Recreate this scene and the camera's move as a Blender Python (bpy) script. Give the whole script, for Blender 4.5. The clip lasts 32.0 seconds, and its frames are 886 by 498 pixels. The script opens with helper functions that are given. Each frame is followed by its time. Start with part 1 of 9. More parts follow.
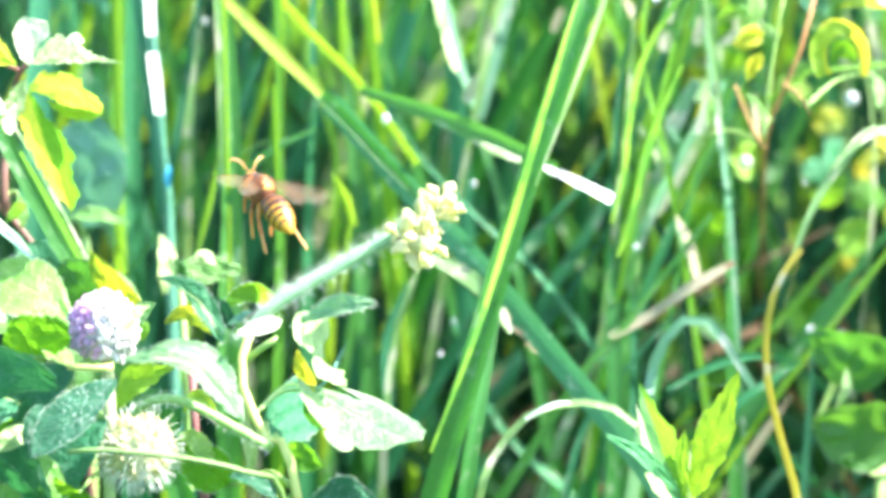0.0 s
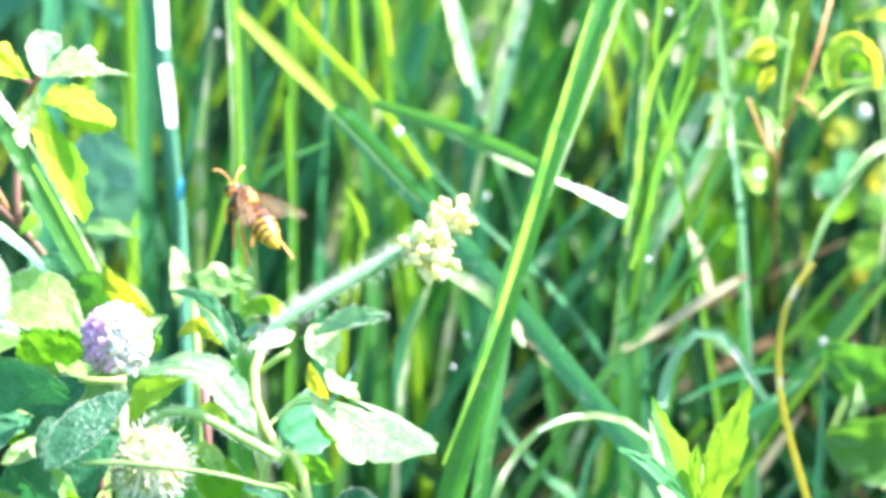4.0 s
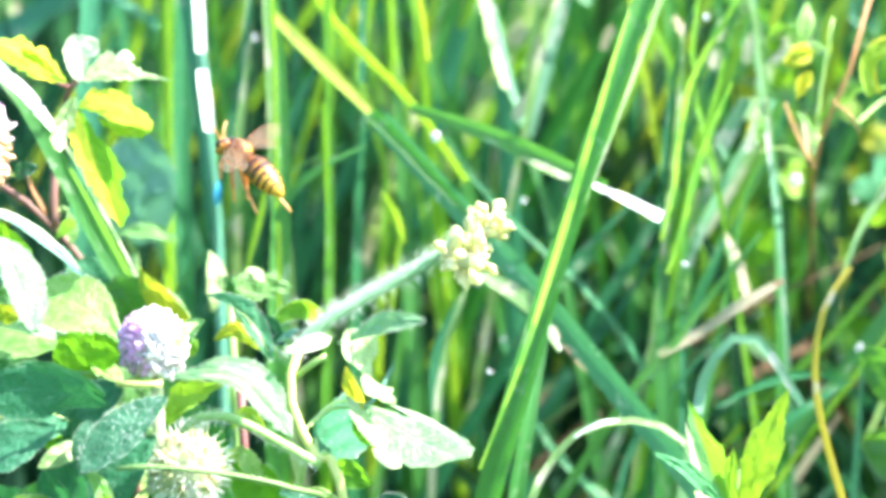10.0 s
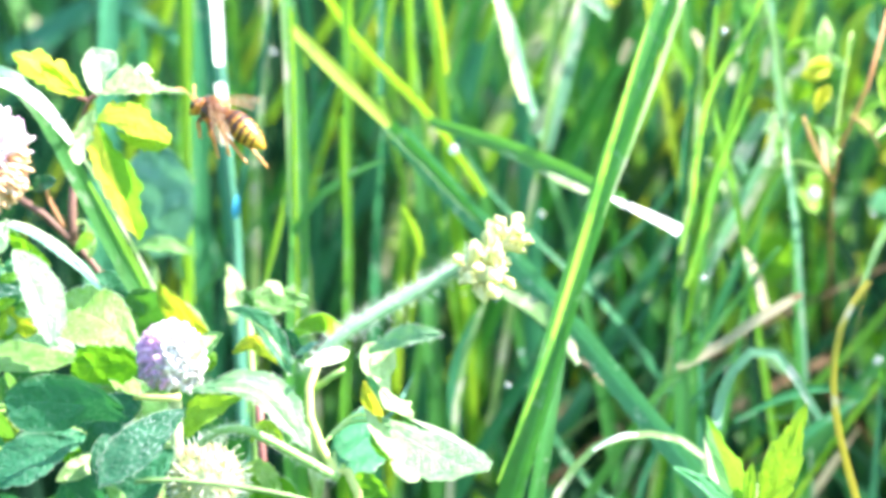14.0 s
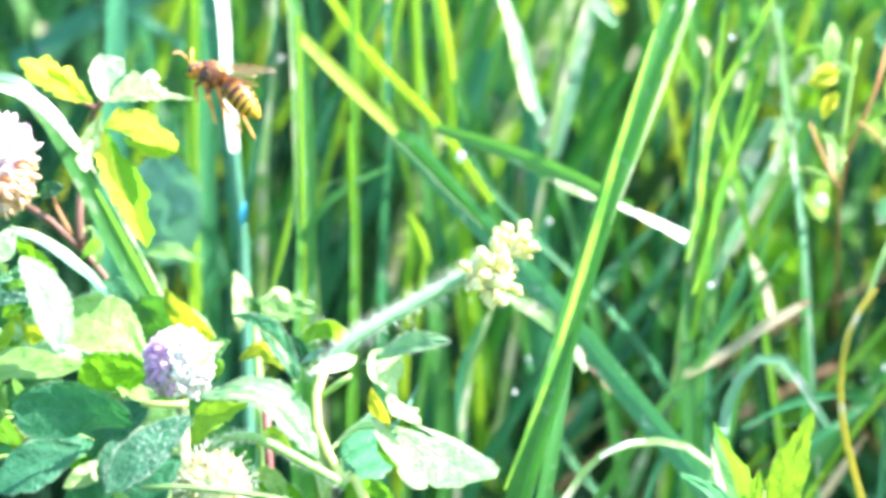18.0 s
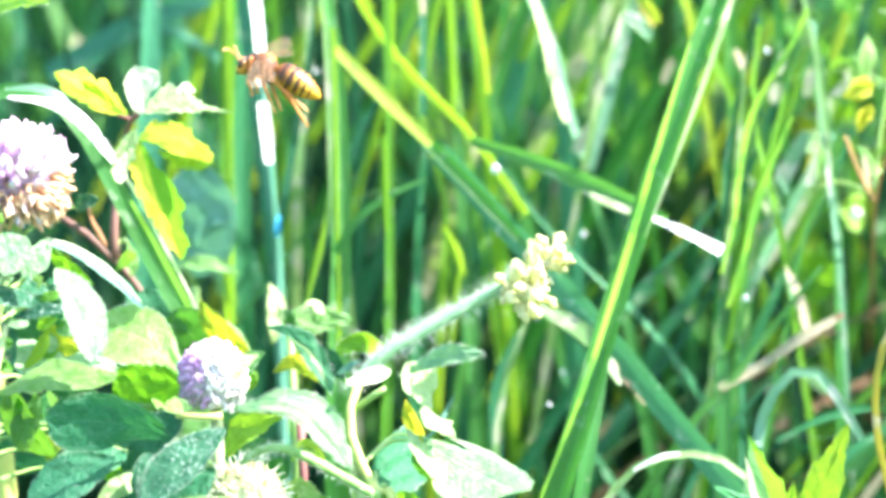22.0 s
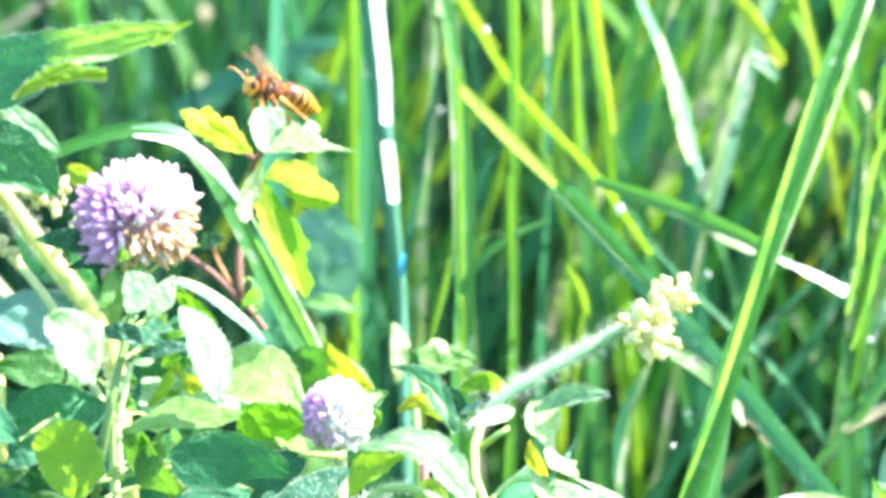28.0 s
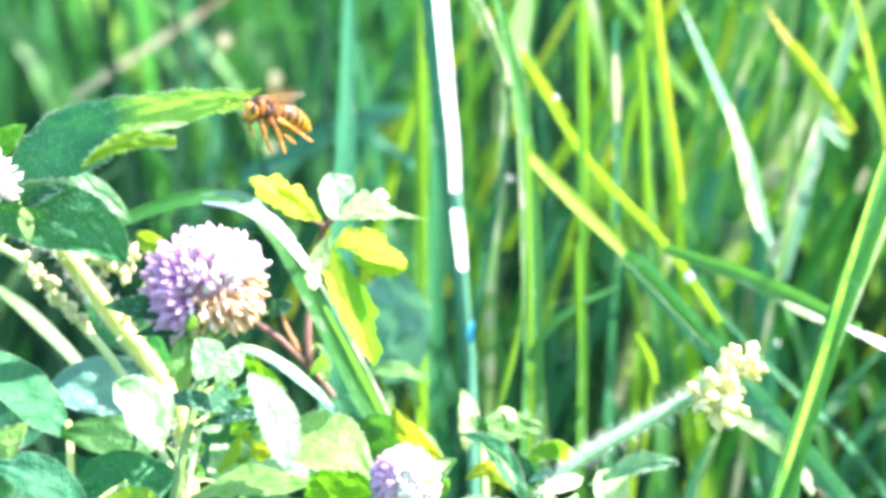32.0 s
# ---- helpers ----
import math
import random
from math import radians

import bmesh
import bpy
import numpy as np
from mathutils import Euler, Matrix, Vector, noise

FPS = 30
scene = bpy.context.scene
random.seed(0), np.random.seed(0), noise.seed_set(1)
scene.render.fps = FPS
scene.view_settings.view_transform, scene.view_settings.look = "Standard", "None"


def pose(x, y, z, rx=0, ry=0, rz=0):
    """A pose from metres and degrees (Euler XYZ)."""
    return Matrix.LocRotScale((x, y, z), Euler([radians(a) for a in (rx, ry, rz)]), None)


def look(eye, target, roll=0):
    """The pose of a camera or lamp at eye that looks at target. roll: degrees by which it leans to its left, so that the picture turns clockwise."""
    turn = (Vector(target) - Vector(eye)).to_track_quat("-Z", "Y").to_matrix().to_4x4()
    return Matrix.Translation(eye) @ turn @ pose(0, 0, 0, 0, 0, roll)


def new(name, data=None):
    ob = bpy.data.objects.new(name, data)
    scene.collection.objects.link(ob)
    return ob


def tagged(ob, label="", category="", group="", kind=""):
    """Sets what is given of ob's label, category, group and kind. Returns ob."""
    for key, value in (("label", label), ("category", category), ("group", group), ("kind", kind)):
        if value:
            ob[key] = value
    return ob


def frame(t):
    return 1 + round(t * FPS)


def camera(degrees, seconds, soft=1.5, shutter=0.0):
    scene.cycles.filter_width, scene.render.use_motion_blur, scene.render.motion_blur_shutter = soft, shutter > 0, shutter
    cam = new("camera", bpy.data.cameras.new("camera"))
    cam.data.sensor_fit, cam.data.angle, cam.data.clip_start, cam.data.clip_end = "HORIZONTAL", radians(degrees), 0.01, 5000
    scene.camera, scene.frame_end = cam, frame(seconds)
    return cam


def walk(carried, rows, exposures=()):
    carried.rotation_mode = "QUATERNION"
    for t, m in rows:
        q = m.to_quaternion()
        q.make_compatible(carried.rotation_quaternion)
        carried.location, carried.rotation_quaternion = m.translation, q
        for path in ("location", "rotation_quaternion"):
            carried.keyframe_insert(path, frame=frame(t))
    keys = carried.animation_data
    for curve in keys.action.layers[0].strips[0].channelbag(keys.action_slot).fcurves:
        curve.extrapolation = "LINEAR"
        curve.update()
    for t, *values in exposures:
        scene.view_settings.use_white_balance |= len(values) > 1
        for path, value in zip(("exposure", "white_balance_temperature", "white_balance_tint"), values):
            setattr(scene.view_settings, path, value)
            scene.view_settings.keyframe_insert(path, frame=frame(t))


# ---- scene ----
cam = camera(12.0, 32.0, soft=4.0, shutter=0.5)
cam.data.dof.use_dof, cam.data.dof.focus_distance, cam.data.dof.aperture_fstop = True, 1.0, 13.0

# the camera stands on its stand and pans to its left and up: seconds, yaw, pitch
PAN = [
    (0.0, 0.000, -10.000),
    (0.5, 0.023, -9.975),
    (1.0, 0.042, -9.950),
    (1.5, 0.061, -9.912),
    (2.0, 0.075, -9.882),
    (2.5, 0.084, -9.864),
    (4.5, 0.215, -9.822),
    (5.0, 0.261, -9.822),
    (5.5, 0.319, -9.823),
    (6.0, 0.369, -9.826),
    (6.5, 0.411, -9.825),
    (7.0, 0.452, -9.814),
    (7.5, 0.484, -9.805),
    (8.0, 0.522, -9.803),
    (8.5, 0.567, -9.797),
    (9.0, 0.611, -9.793),
    (9.5, 0.647, -9.783),
    (10.0, 0.677, -9.762),
    (10.5, 0.700, -9.747),
    (11.0, 0.730, -9.735),
    (11.5, 0.773, -9.723),
    (12.0, 0.822, -9.693),
    (12.5, 0.876, -9.662),
    (13.0, 0.910, -9.627),
    (13.5, 0.929, -9.601),
    (14.0, 0.931, -9.578),
    (14.5, 0.931, -9.558),
    (16.5, 0.975, -9.528),
    (17.0, 0.985, -9.521),
    (17.5, 0.998, -9.504),
    (18.0, 1.029, -9.485),
    (18.5, 1.066, -9.467),
    (19.0, 1.103, -9.447),
    (19.5, 1.149, -9.424),
    (20.0, 1.198, -9.401),
    (20.5, 1.258, -9.382),
    (21.0, 1.327, -9.370),
    (21.5, 1.408, -9.346),
    (22.0, 1.505, -9.315),
    (22.5, 1.620, -9.283),
    (23.0, 1.751, -9.255),
    (23.5, 1.898, -9.218),
    (24.0, 2.052, -9.181),
    (24.5, 2.206, -9.143),
    (25.0, 2.357, -9.117),
    (25.5, 2.510, -9.089),
    (27.5, 3.094, -8.863),
    (28.0, 3.215, -8.775),
    (28.5, 3.338, -8.681),
    (29.0, 3.452, -8.579),
    (29.5, 3.581, -8.472),
    (30.0, 3.712, -8.357),
    (30.5, 3.835, -8.234),
    (31.0, 3.950, -8.103),
    (31.5, 4.053, -7.973),
    (32.0, 4.160, -7.856),
]
walk(cam, [(t, pose(0, 0, 0.60, 90 + pitch, 0, yaw)) for t, yaw, pitch in PAN], [(0, 2.37), (32, 2.37)])

# ---- daylight: high sun from the right and a little behind the plants ----
SUN_EL, SUN_AZ = 52.0, 94.0          # azimuth from +y towards +x
world = bpy.data.worlds.new("world")
scene.world = world
world.use_nodes = True
sky = world.node_tree.nodes.new("ShaderNodeTexSky")
sky.sky_type, sky.sun_disc = 'NISHITA', False
sky.sun_elevation, sky.sun_rotation = radians(SUN_EL), radians(SUN_AZ)
world.node_tree.links.new(sky.outputs[0], world.node_tree.nodes["Background"].inputs[0])
world.node_tree.nodes["Background"].inputs[1].default_value = 0.15
sun = new("sun", bpy.data.lights.new("sun", 'SUN'))
sun.data.energy, sun.data.angle, sun.data.color = 5.0, radians(0.5), (1.0, 0.93, 0.87)
TO_SUN = Vector((math.sin(radians(SUN_AZ)) * math.cos(radians(SUN_EL)), math.cos(radians(SUN_AZ)) * math.cos(radians(SUN_EL)), math.sin(radians(SUN_EL))))
sun.matrix_basis = look(TO_SUN * 30, (0, 0, 0))


# ---- materials ----
class Mat:
    """A small node-tree writer."""

    def __init__(self, name):
        self.m = bpy.data.materials.new(name)
        self.m.use_nodes = True
        self.t = self.m.node_tree
        self.t.nodes.clear()
        self.out = self.t.nodes.new("ShaderNodeOutputMaterial")

    def n(self, kind, **sets):
        nd = self.t.nodes.new("ShaderNode" + kind)
        for k, v in sets.items():
            if k in nd.inputs:
                nd.inputs[k].default_value = v
        return nd

    def l(self, a, b):
        self.t.links.new(a, b)

    def mix(self, fac, a, b, blend='MIX'):
        nd = self.t.nodes.new("ShaderNodeMix")
        nd.data_type, nd.blend_type = 'RGBA', blend
        for sock, v in ((nd.inputs[0], fac), (nd.inputs[6], a), (nd.inputs[7], b)):
            if isinstance(v, bpy.types.NodeSocket):
                self.l(v, sock)
            elif isinstance(v, tuple):
                sock.default_value = (*v, 1)
            else:
                sock.default_value = v
        return nd.outputs[2]

    def math(self, op, a, b=0.5, c=None):
        nd = self.t.nodes.new("ShaderNodeMath")
        nd.operation = op
        for i, v in enumerate((a, b, c)):
            if v is None:
                continue
            if isinstance(v, bpy.types.NodeSocket):
                self.l(v, nd.inputs[i])
            else:
                nd.inputs[i].default_value = v
        return nd.outputs[0]

    def noise(self, scale, detail=3, rough=0.55, vec=None):
        nd = self.n("TexNoise", Scale=scale, Detail=detail, Roughness=rough)
        self.l(vec if vec else self.n("TexCoord").outputs["Object"], nd.inputs["Vector"])
        return nd.outputs["Fac"]

    def ramp(self, fac, stops):
        nd = self.t.nodes.new("ShaderNodeValToRGB")
        e = nd.color_ramp.elements
        while len(e) < len(stops):
            e.new(0.5)
        for el, (p, c) in zip(e, stops):
            el.position, el.color = p, (*c, 1)
        self.l(fac, nd.inputs[0])
        return nd.outputs[0]

    def bump(self, height, strength, dist=0.001):
        nd = self.n("Bump", Strength=strength, Distance=dist)
        self.l(height, nd.inputs["Height"])
        return nd.outputs[0]


def vary(m, colour, amount, per_island=False):
    """Lighter and darker from piece to piece."""
    src = m.n("NewGeometry").outputs["Random Per Island"] if per_island else m.n("ObjectInfo").outputs["Random"]
    hsv = m.n("HueSaturation")
    m.l(m.math('MULTIPLY_ADD', src, amount * 2, 1 - amount), hsv.inputs["Value"])
    m.l(m.math('MULTIPLY_ADD', src, -0.03, 0.515), hsv.inputs["Hue"])
    m.l(colour, hsv.inputs["Color"])
    return hsv.outputs[0]


def sheet_shader(m, colour, through_colour, share, rough, normal, spec=0.5):
    """A thin green sheet: a waxy skin that also lets light through."""
    p = m.n("BsdfPrincipled", Roughness=rough)
    p.inputs["Specular IOR Level"].default_value = spec
    t = m.n("BsdfTranslucent")
    m.l(colour, p.inputs["Base Color"])
    m.l(through_colour, t.inputs["Color"])
    m.l(normal, p.inputs["Normal"])
    m.l(normal, t.inputs["Normal"])
    mx = m.n("MixShader", Fac=share)
    m.l(p.outputs[0], mx.inputs[1])
    m.l(t.outputs[0], mx.inputs[2])
    m.l(mx.outputs[0], m.out.inputs[0])
    return m.m


def grass_material(name, green, glow, dry=None, dry_at=0.5, rough=0.32, share=0.4, islands=False, spec=0.6, flecks=0.0):
    """Grass blade: long fine ribs, a pale midrib, dry patches; u runs across, v along in metres."""
    m = Mat(name)
    uv = m.n("UVMap").outputs[0]
    sep = m.n("SeparateXYZ")
    m.l(uv, sep.inputs[0])
    u, v = sep.outputs[0], sep.outputs[1]
    ribs = m.math('SINE', m.math('MULTIPLY', u, 75.0), 0.0)
    long_vec = m.n("Mapping")
    long_vec.inputs["Scale"].default_value = (6, 40, 1)
    m.l(uv, long_vec.inputs[0])
    streak = m.noise(1.0, 4, 0.6, long_vec.outputs[0])
    blotch = m.noise(90.0, 3)
    mid = m.math('LESS_THAN', m.math('ABSOLUTE', m.math('SUBTRACT', u, 0.5), 0), 0.05)
    shade = m.math('ADD', m.math('MULTIPLY_ADD', streak, 1.2, 0.40), m.math('MULTIPLY', ribs, 0.10))
    base = m.mix(1.0, green, m.mix(1.0, (0.5, 0.5, 0.5), (1, 1, 1)), 'MULTIPLY')
    hsv = m.n("HueSaturation")
    m.l(shade, hsv.inputs["Value"])
    m.l(base, hsv.inputs["Color"])
    col = m.mix(m.math('MULTIPLY', mid, 0.35), hsv.outputs[0], tuple(min(1, c * 2.2 + 0.05) for c in green))
    glo = m.mix(m.math('MULTIPLY', streak, 0.5), glow, tuple(c * 0.7 for c in glow))
    if dry:
        fac = m.ramp(blotch, [(dry_at - 0.04, (0, 0, 0)), (dry_at + 0.06, (1, 1, 1))])
        col = m.mix(fac, col, dry)
        glo = m.mix(fac, glo, dry)
    # pale flecks paint the sun's glints on dewy blades
    if flecks:
        fleck_vec = m.n("Mapping")
        fleck_vec.inputs["Scale"].default_value = (1.6, 15, 1)
        m.l(uv, fleck_vec.inputs[0])
        near = m.n("VectorMath")
        near.operation = 'ADD'
        m.l(fleck_vec.outputs[0], near.inputs[0])
        shift = m.n("CombineXYZ")
        m.l(m.math('MULTIPLY', m.n("ObjectInfo").outputs["Random"], 90.0), shift.inputs[2])
        m.l(shift.outputs[0], near.inputs[1])
        spot = m.ramp(m.noise(1.0, 3, 0.6, near.outputs[0]), [(0.60, (0, 0, 0)), (0.70, (1, 1, 1))])
        col = m.mix(m.math('MULTIPLY', spot, flecks), col, (0.52, 0.60, 0.46))
    col, glo = vary(m, col, 0.25, islands), vary(m, glo, 0.2, islands)
    nrm = m.bump(m.math('ADD', m.math('MULTIPLY', ribs, 0.25), streak), 0.35, 0.0006)
    return sheet_shader(m, col, glo, share, rough, nrm, spec)


def leaf_material(name, green, glow, share=0.4, rough=0.42, frost=0.0, veins=9.0, yellow=None, spec=0.5, outer=None, halves=None, dew=0.0):
    """Broad leaf with side veins, mottling and, where it is set, a frost of fine pale hairs."""
    m = Mat(name)
    uv = m.n("UVMap").outputs[0]
    sep = m.n("SeparateXYZ")
    m.l(uv, sep.inputs[0])
    u, v = sep.outputs[0], sep.outputs[1]
    off = m.math('ABSOLUTE', m.math('SUBTRACT', u, 0.5), 0)
    herring = m.math('SUBTRACT', m.math('MULTIPLY', v, veins * 6.28), m.math('MULTIPLY', off, 14.0))
    wave = m.math('POWER', m.math('ABSOLUTE', m.math('SINE', m.math('MULTIPLY', herring, 0.5), 0), 0), 6.0)
    mid = m.ramp(off, [(0.0, (1, 1, 1)), (0.035, (0, 0, 0))])
    vein = m.math('MAXIMUM', m.math('SUBTRACT', 1.0, m.math('POWER', m.math('SUBTRACT', 1.0, wave), 0.15)), mid)
    mottle = m.noise(260.0, 5, 0.6)
    broad = m.noise(60.0, 2)
    cell = m.n("TexVoronoi", Scale=520.0)
    cell.feature = 'DISTANCE_TO_EDGE'
    m.l(m.n("TexCoord").outputs["Object"], cell.inputs["Vector"])
    net = m.ramp(cell.outputs["Distance"], [(0.0, (1, 1, 1)), (0.14, (0, 0, 0))])
    vein = m.math('MAXIMUM', vein, m.math('MULTIPLY', net, 0.6))
    col = m.mix(mottle, tuple(c * 0.65 for c in green), tuple(c * 1.35 for c in green))
    col = m.mix(m.ramp(broad, [(0.35, (0.4, 0.4, 0.4)), (0.6, (0, 0, 0))]), col, tuple(c * 0.65 for c in green))
    col = m.mix(m.math('MULTIPLY', vein, 0.34), col, tuple(min(0.8, c * 1.8 + 0.05) for c in green))
    glo = m.mix(m.math('MULTIPLY', vein, 0.45), glow, tuple(c * 0.55 for c in glow))
    if yellow:
        fac = m.ramp(m.noise(130.0, 3), [(0.40, (0, 0, 0)), (0.58, (1, 1, 1))])
        col = m.mix(fac, col, yellow)
        glo = m.mix(fac, glo, yellow)
    if halves:
        split = m.ramp(m.math('ADD', u, m.math('MULTIPLY_ADD', mottle, 0.16, -0.08)), [(0.46, (0, 0, 0)), (0.54, (1, 1, 1))])
        col, glo = m.mix(split, col, halves[0]), m.mix(split, glo, halves[1])
    # outer part beyond a cast shade, its sunlight painted as another green
    if outer:
        reach = m.ramp(m.math('MULTIPLY_ADD', broad, 0.25, v), [(0.62, (0, 0, 0)), (0.74, (1, 1, 1))])
        col, glo = m.mix(reach, col, outer[0]), m.mix(reach, glo, outer[1])
    if frost:
        specks = m.ramp(m.noise(1700.0, 2, 0.7), [(0.60, (0, 0, 0)), (0.66, (1, 1, 1))])
        dust = m.math('MULTIPLY', specks, m.math('MULTIPLY', m.ramp(broad, [(0.35, (0.2, 0.2, 0.2)), (0.65, (1, 1, 1))]), frost))
        col = m.mix(dust, col, (0.62, 0.70, 0.66))
    if dew:
        wet = m.ramp(m.noise(330.0, 7, 0.7), [(0.36, (0, 0, 0)), (0.74, (1, 1, 1))])
        col = m.mix(m.math('MULTIPLY', wet, dew), col, (0.60, 0.71, 0.38))
    rim = m.math('MULTIPLY', m.ramp(off, [(0.472, (0, 0, 0)), (0.497, (1, 1, 1))]), m.math('MULTIPLY_ADD', mottle, 2.4, -1.0))
    col = m.mix(rim, col, (0.66, 0.72, 0.56))
    col, glo = vary(m, col, 0.15), vary(m, glo, 0.12)
    height = m.math('ADD', m.math('MULTIPLY', mottle, 0.5), m.math('MULTIPLY', vein, -0.7))
    nrm = m.bump(height, 0.55, 0.0007)
    return sheet_shader(m, col, glo, share, rough, nrm, spec)


def solid_material(name, a, b, scale=150.0, rough=0.5, bump=0.3, spec=0.5, per_object=0.12, share=0.0, glow=None):
    m = Mat(name)
    grain = m.noise(scale, 5, 0.65)
    large = m.noise(scale / 9, 2)
    col = m.mix(m.math('MULTIPLY_ADD', grain, 0.6, m.math('MULTIPLY', large, 0.4)), a, b)
    col = vary(m, col, per_object)
    nrm = m.bump(grain, bump, 0.0006)
    if share:
        return sheet_shader(m, col, m.mix(grain, glow, tuple(c * 0.8 for c in glow)), share, rough, nrm, spec)
    p = m.n("BsdfPrincipled", Roughness=rough)
    p.inputs["Specular IOR Level"].default_value = spec
    m.l(col, p.inputs["Base Color"])
    m.l(nrm, p.inputs["Normal"])
    m.l(p.outputs[0], m.out.inputs[0])
    return m.m


GRASS = grass_material("grass_green", (0.055, 0.205, 0.045), (0.10, 0.42, 0.04), rough=0.36, spec=0.55, flecks=0.6)
GRASS_FRESH = grass_material("grass_fresh", (0.060, 0.23, 0.038), (0.11, 0.42, 0.035), rough=0.4, spec=0.45, flecks=0.7)
GRASS_TEAL = grass_material("grass_bluish", (0.032, 0.160, 0.072), (0.045, 0.26, 0.07), rough=0.45, share=0.3, spec=0.25, flecks=0.55)
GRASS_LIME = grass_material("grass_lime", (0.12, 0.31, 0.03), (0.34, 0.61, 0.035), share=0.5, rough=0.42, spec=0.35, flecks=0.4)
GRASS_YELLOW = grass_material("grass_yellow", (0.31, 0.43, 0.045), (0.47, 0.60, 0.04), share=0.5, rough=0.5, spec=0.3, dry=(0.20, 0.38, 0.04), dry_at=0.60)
# brighter lime copy: sun the blades barely catch is put into colour
GRASS_BRIGHT = grass_material("grass_lime_sun_painted", (0.25, 0.51, 0.06), (0.38, 0.66, 0.06), share=0.4, rough=0.45, spec=0.35, dry=(0.12, 0.36, 0.05), dry_at=0.52)
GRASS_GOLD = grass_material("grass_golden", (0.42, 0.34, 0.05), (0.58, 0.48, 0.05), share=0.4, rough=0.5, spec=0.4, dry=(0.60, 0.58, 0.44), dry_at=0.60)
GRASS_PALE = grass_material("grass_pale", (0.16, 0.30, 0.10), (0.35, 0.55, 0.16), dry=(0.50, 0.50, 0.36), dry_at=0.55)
GRASS_AQUA = grass_material("grass_pale_bluish", (0.15, 0.34, 0.20), (0.20, 0.42, 0.19), dry=(0.52, 0.56, 0.48), dry_at=0.58, rough=0.35, share=0.35)
GRASS_SEA = grass_material("grass_sea_green", (0.055, 0.23, 0.13), (0.07, 0.32, 0.14), rough=0.45, share=0.35, spec=0.3, flecks=0.4)
GRASS_DEWY = grass_material("grass_dewy", (0.065, 0.235, 0.115), (0.08, 0.32, 0.12), rough=0.42, share=0.3, spec=0.4, flecks=0.95)
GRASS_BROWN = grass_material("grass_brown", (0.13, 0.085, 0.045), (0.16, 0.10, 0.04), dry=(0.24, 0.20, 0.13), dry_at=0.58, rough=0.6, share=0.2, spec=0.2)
# dry blades; its pale tone also paints sun glints and dapples
GRASS_DRY_AND_GLINT = grass_material("grass_dry_and_glint", (0.42, 0.38, 0.26), (0.45, 0.38, 0.22), dry=(0.26, 0.17, 0.10), dry_at=0.56, rough=0.5, spec=0.3)
GRASS_MIX = grass_material("grass_far", (0.036, 0.170, 0.052), (0.09, 0.36, 0.055), islands=True, share=0.42, rough=0.6, spec=0.1)
# dark copy of the far grass: shade in the gaps put into colour
GRASS_MIX_DARK = grass_material("grass_far_shade_dark", (0.013, 0.053, 0.028), (0.015, 0.074, 0.026), islands=True, share=0.3, rough=0.6, spec=0.1)
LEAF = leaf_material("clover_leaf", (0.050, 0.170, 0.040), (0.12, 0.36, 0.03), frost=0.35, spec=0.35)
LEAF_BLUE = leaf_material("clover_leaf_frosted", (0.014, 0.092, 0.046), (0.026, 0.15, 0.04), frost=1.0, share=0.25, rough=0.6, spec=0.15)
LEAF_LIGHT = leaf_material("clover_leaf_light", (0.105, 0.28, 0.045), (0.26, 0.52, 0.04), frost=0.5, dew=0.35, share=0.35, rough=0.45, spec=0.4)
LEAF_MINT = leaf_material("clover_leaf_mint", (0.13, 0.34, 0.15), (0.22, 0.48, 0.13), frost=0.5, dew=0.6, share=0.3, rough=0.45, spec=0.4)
# pale copy of the clover leaf: strong sun put into its colour
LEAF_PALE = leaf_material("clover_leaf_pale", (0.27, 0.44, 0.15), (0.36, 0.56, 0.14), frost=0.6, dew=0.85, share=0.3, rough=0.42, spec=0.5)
# backlit leaves: light through them partly put into the brighter green
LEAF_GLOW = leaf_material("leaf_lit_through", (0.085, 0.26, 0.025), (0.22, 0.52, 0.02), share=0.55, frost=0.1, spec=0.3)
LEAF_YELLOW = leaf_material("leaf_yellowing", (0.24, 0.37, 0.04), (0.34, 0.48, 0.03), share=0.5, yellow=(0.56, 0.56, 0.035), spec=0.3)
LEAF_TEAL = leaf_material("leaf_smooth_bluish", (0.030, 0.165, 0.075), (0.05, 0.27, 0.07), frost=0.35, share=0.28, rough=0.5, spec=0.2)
# white of leaves in glaring sun, painted as their colour
LEAF_SUN_WHITE = leaf_material("leaf_sun_white", (0.50, 0.60, 0.42), (0.56, 0.66, 0.40), frost=0.3, dew=1.0, share=0.3, rough=0.4, spec=0.6)
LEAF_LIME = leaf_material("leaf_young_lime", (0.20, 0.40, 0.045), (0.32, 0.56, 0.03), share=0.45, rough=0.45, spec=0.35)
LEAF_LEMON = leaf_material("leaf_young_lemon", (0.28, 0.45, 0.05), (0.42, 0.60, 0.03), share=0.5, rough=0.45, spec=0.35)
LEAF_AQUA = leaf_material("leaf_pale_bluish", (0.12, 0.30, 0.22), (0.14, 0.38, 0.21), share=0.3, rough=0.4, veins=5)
# frosted leaf; shaded base and sunlit outer half put into colour
LEAF_LONG = leaf_material("leaf_long_sun_and_shade", (0.045, 0.235, 0.112), (0.04, 0.20, 0.05), frost=0.9, share=0.45, rough=0.6, spec=0.15, veins=14, outer=((0.20, 0.42, 0.07), (0.36, 0.62, 0.08)))
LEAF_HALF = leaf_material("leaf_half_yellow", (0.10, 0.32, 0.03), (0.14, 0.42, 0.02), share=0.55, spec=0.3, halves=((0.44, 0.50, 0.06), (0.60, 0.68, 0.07)))
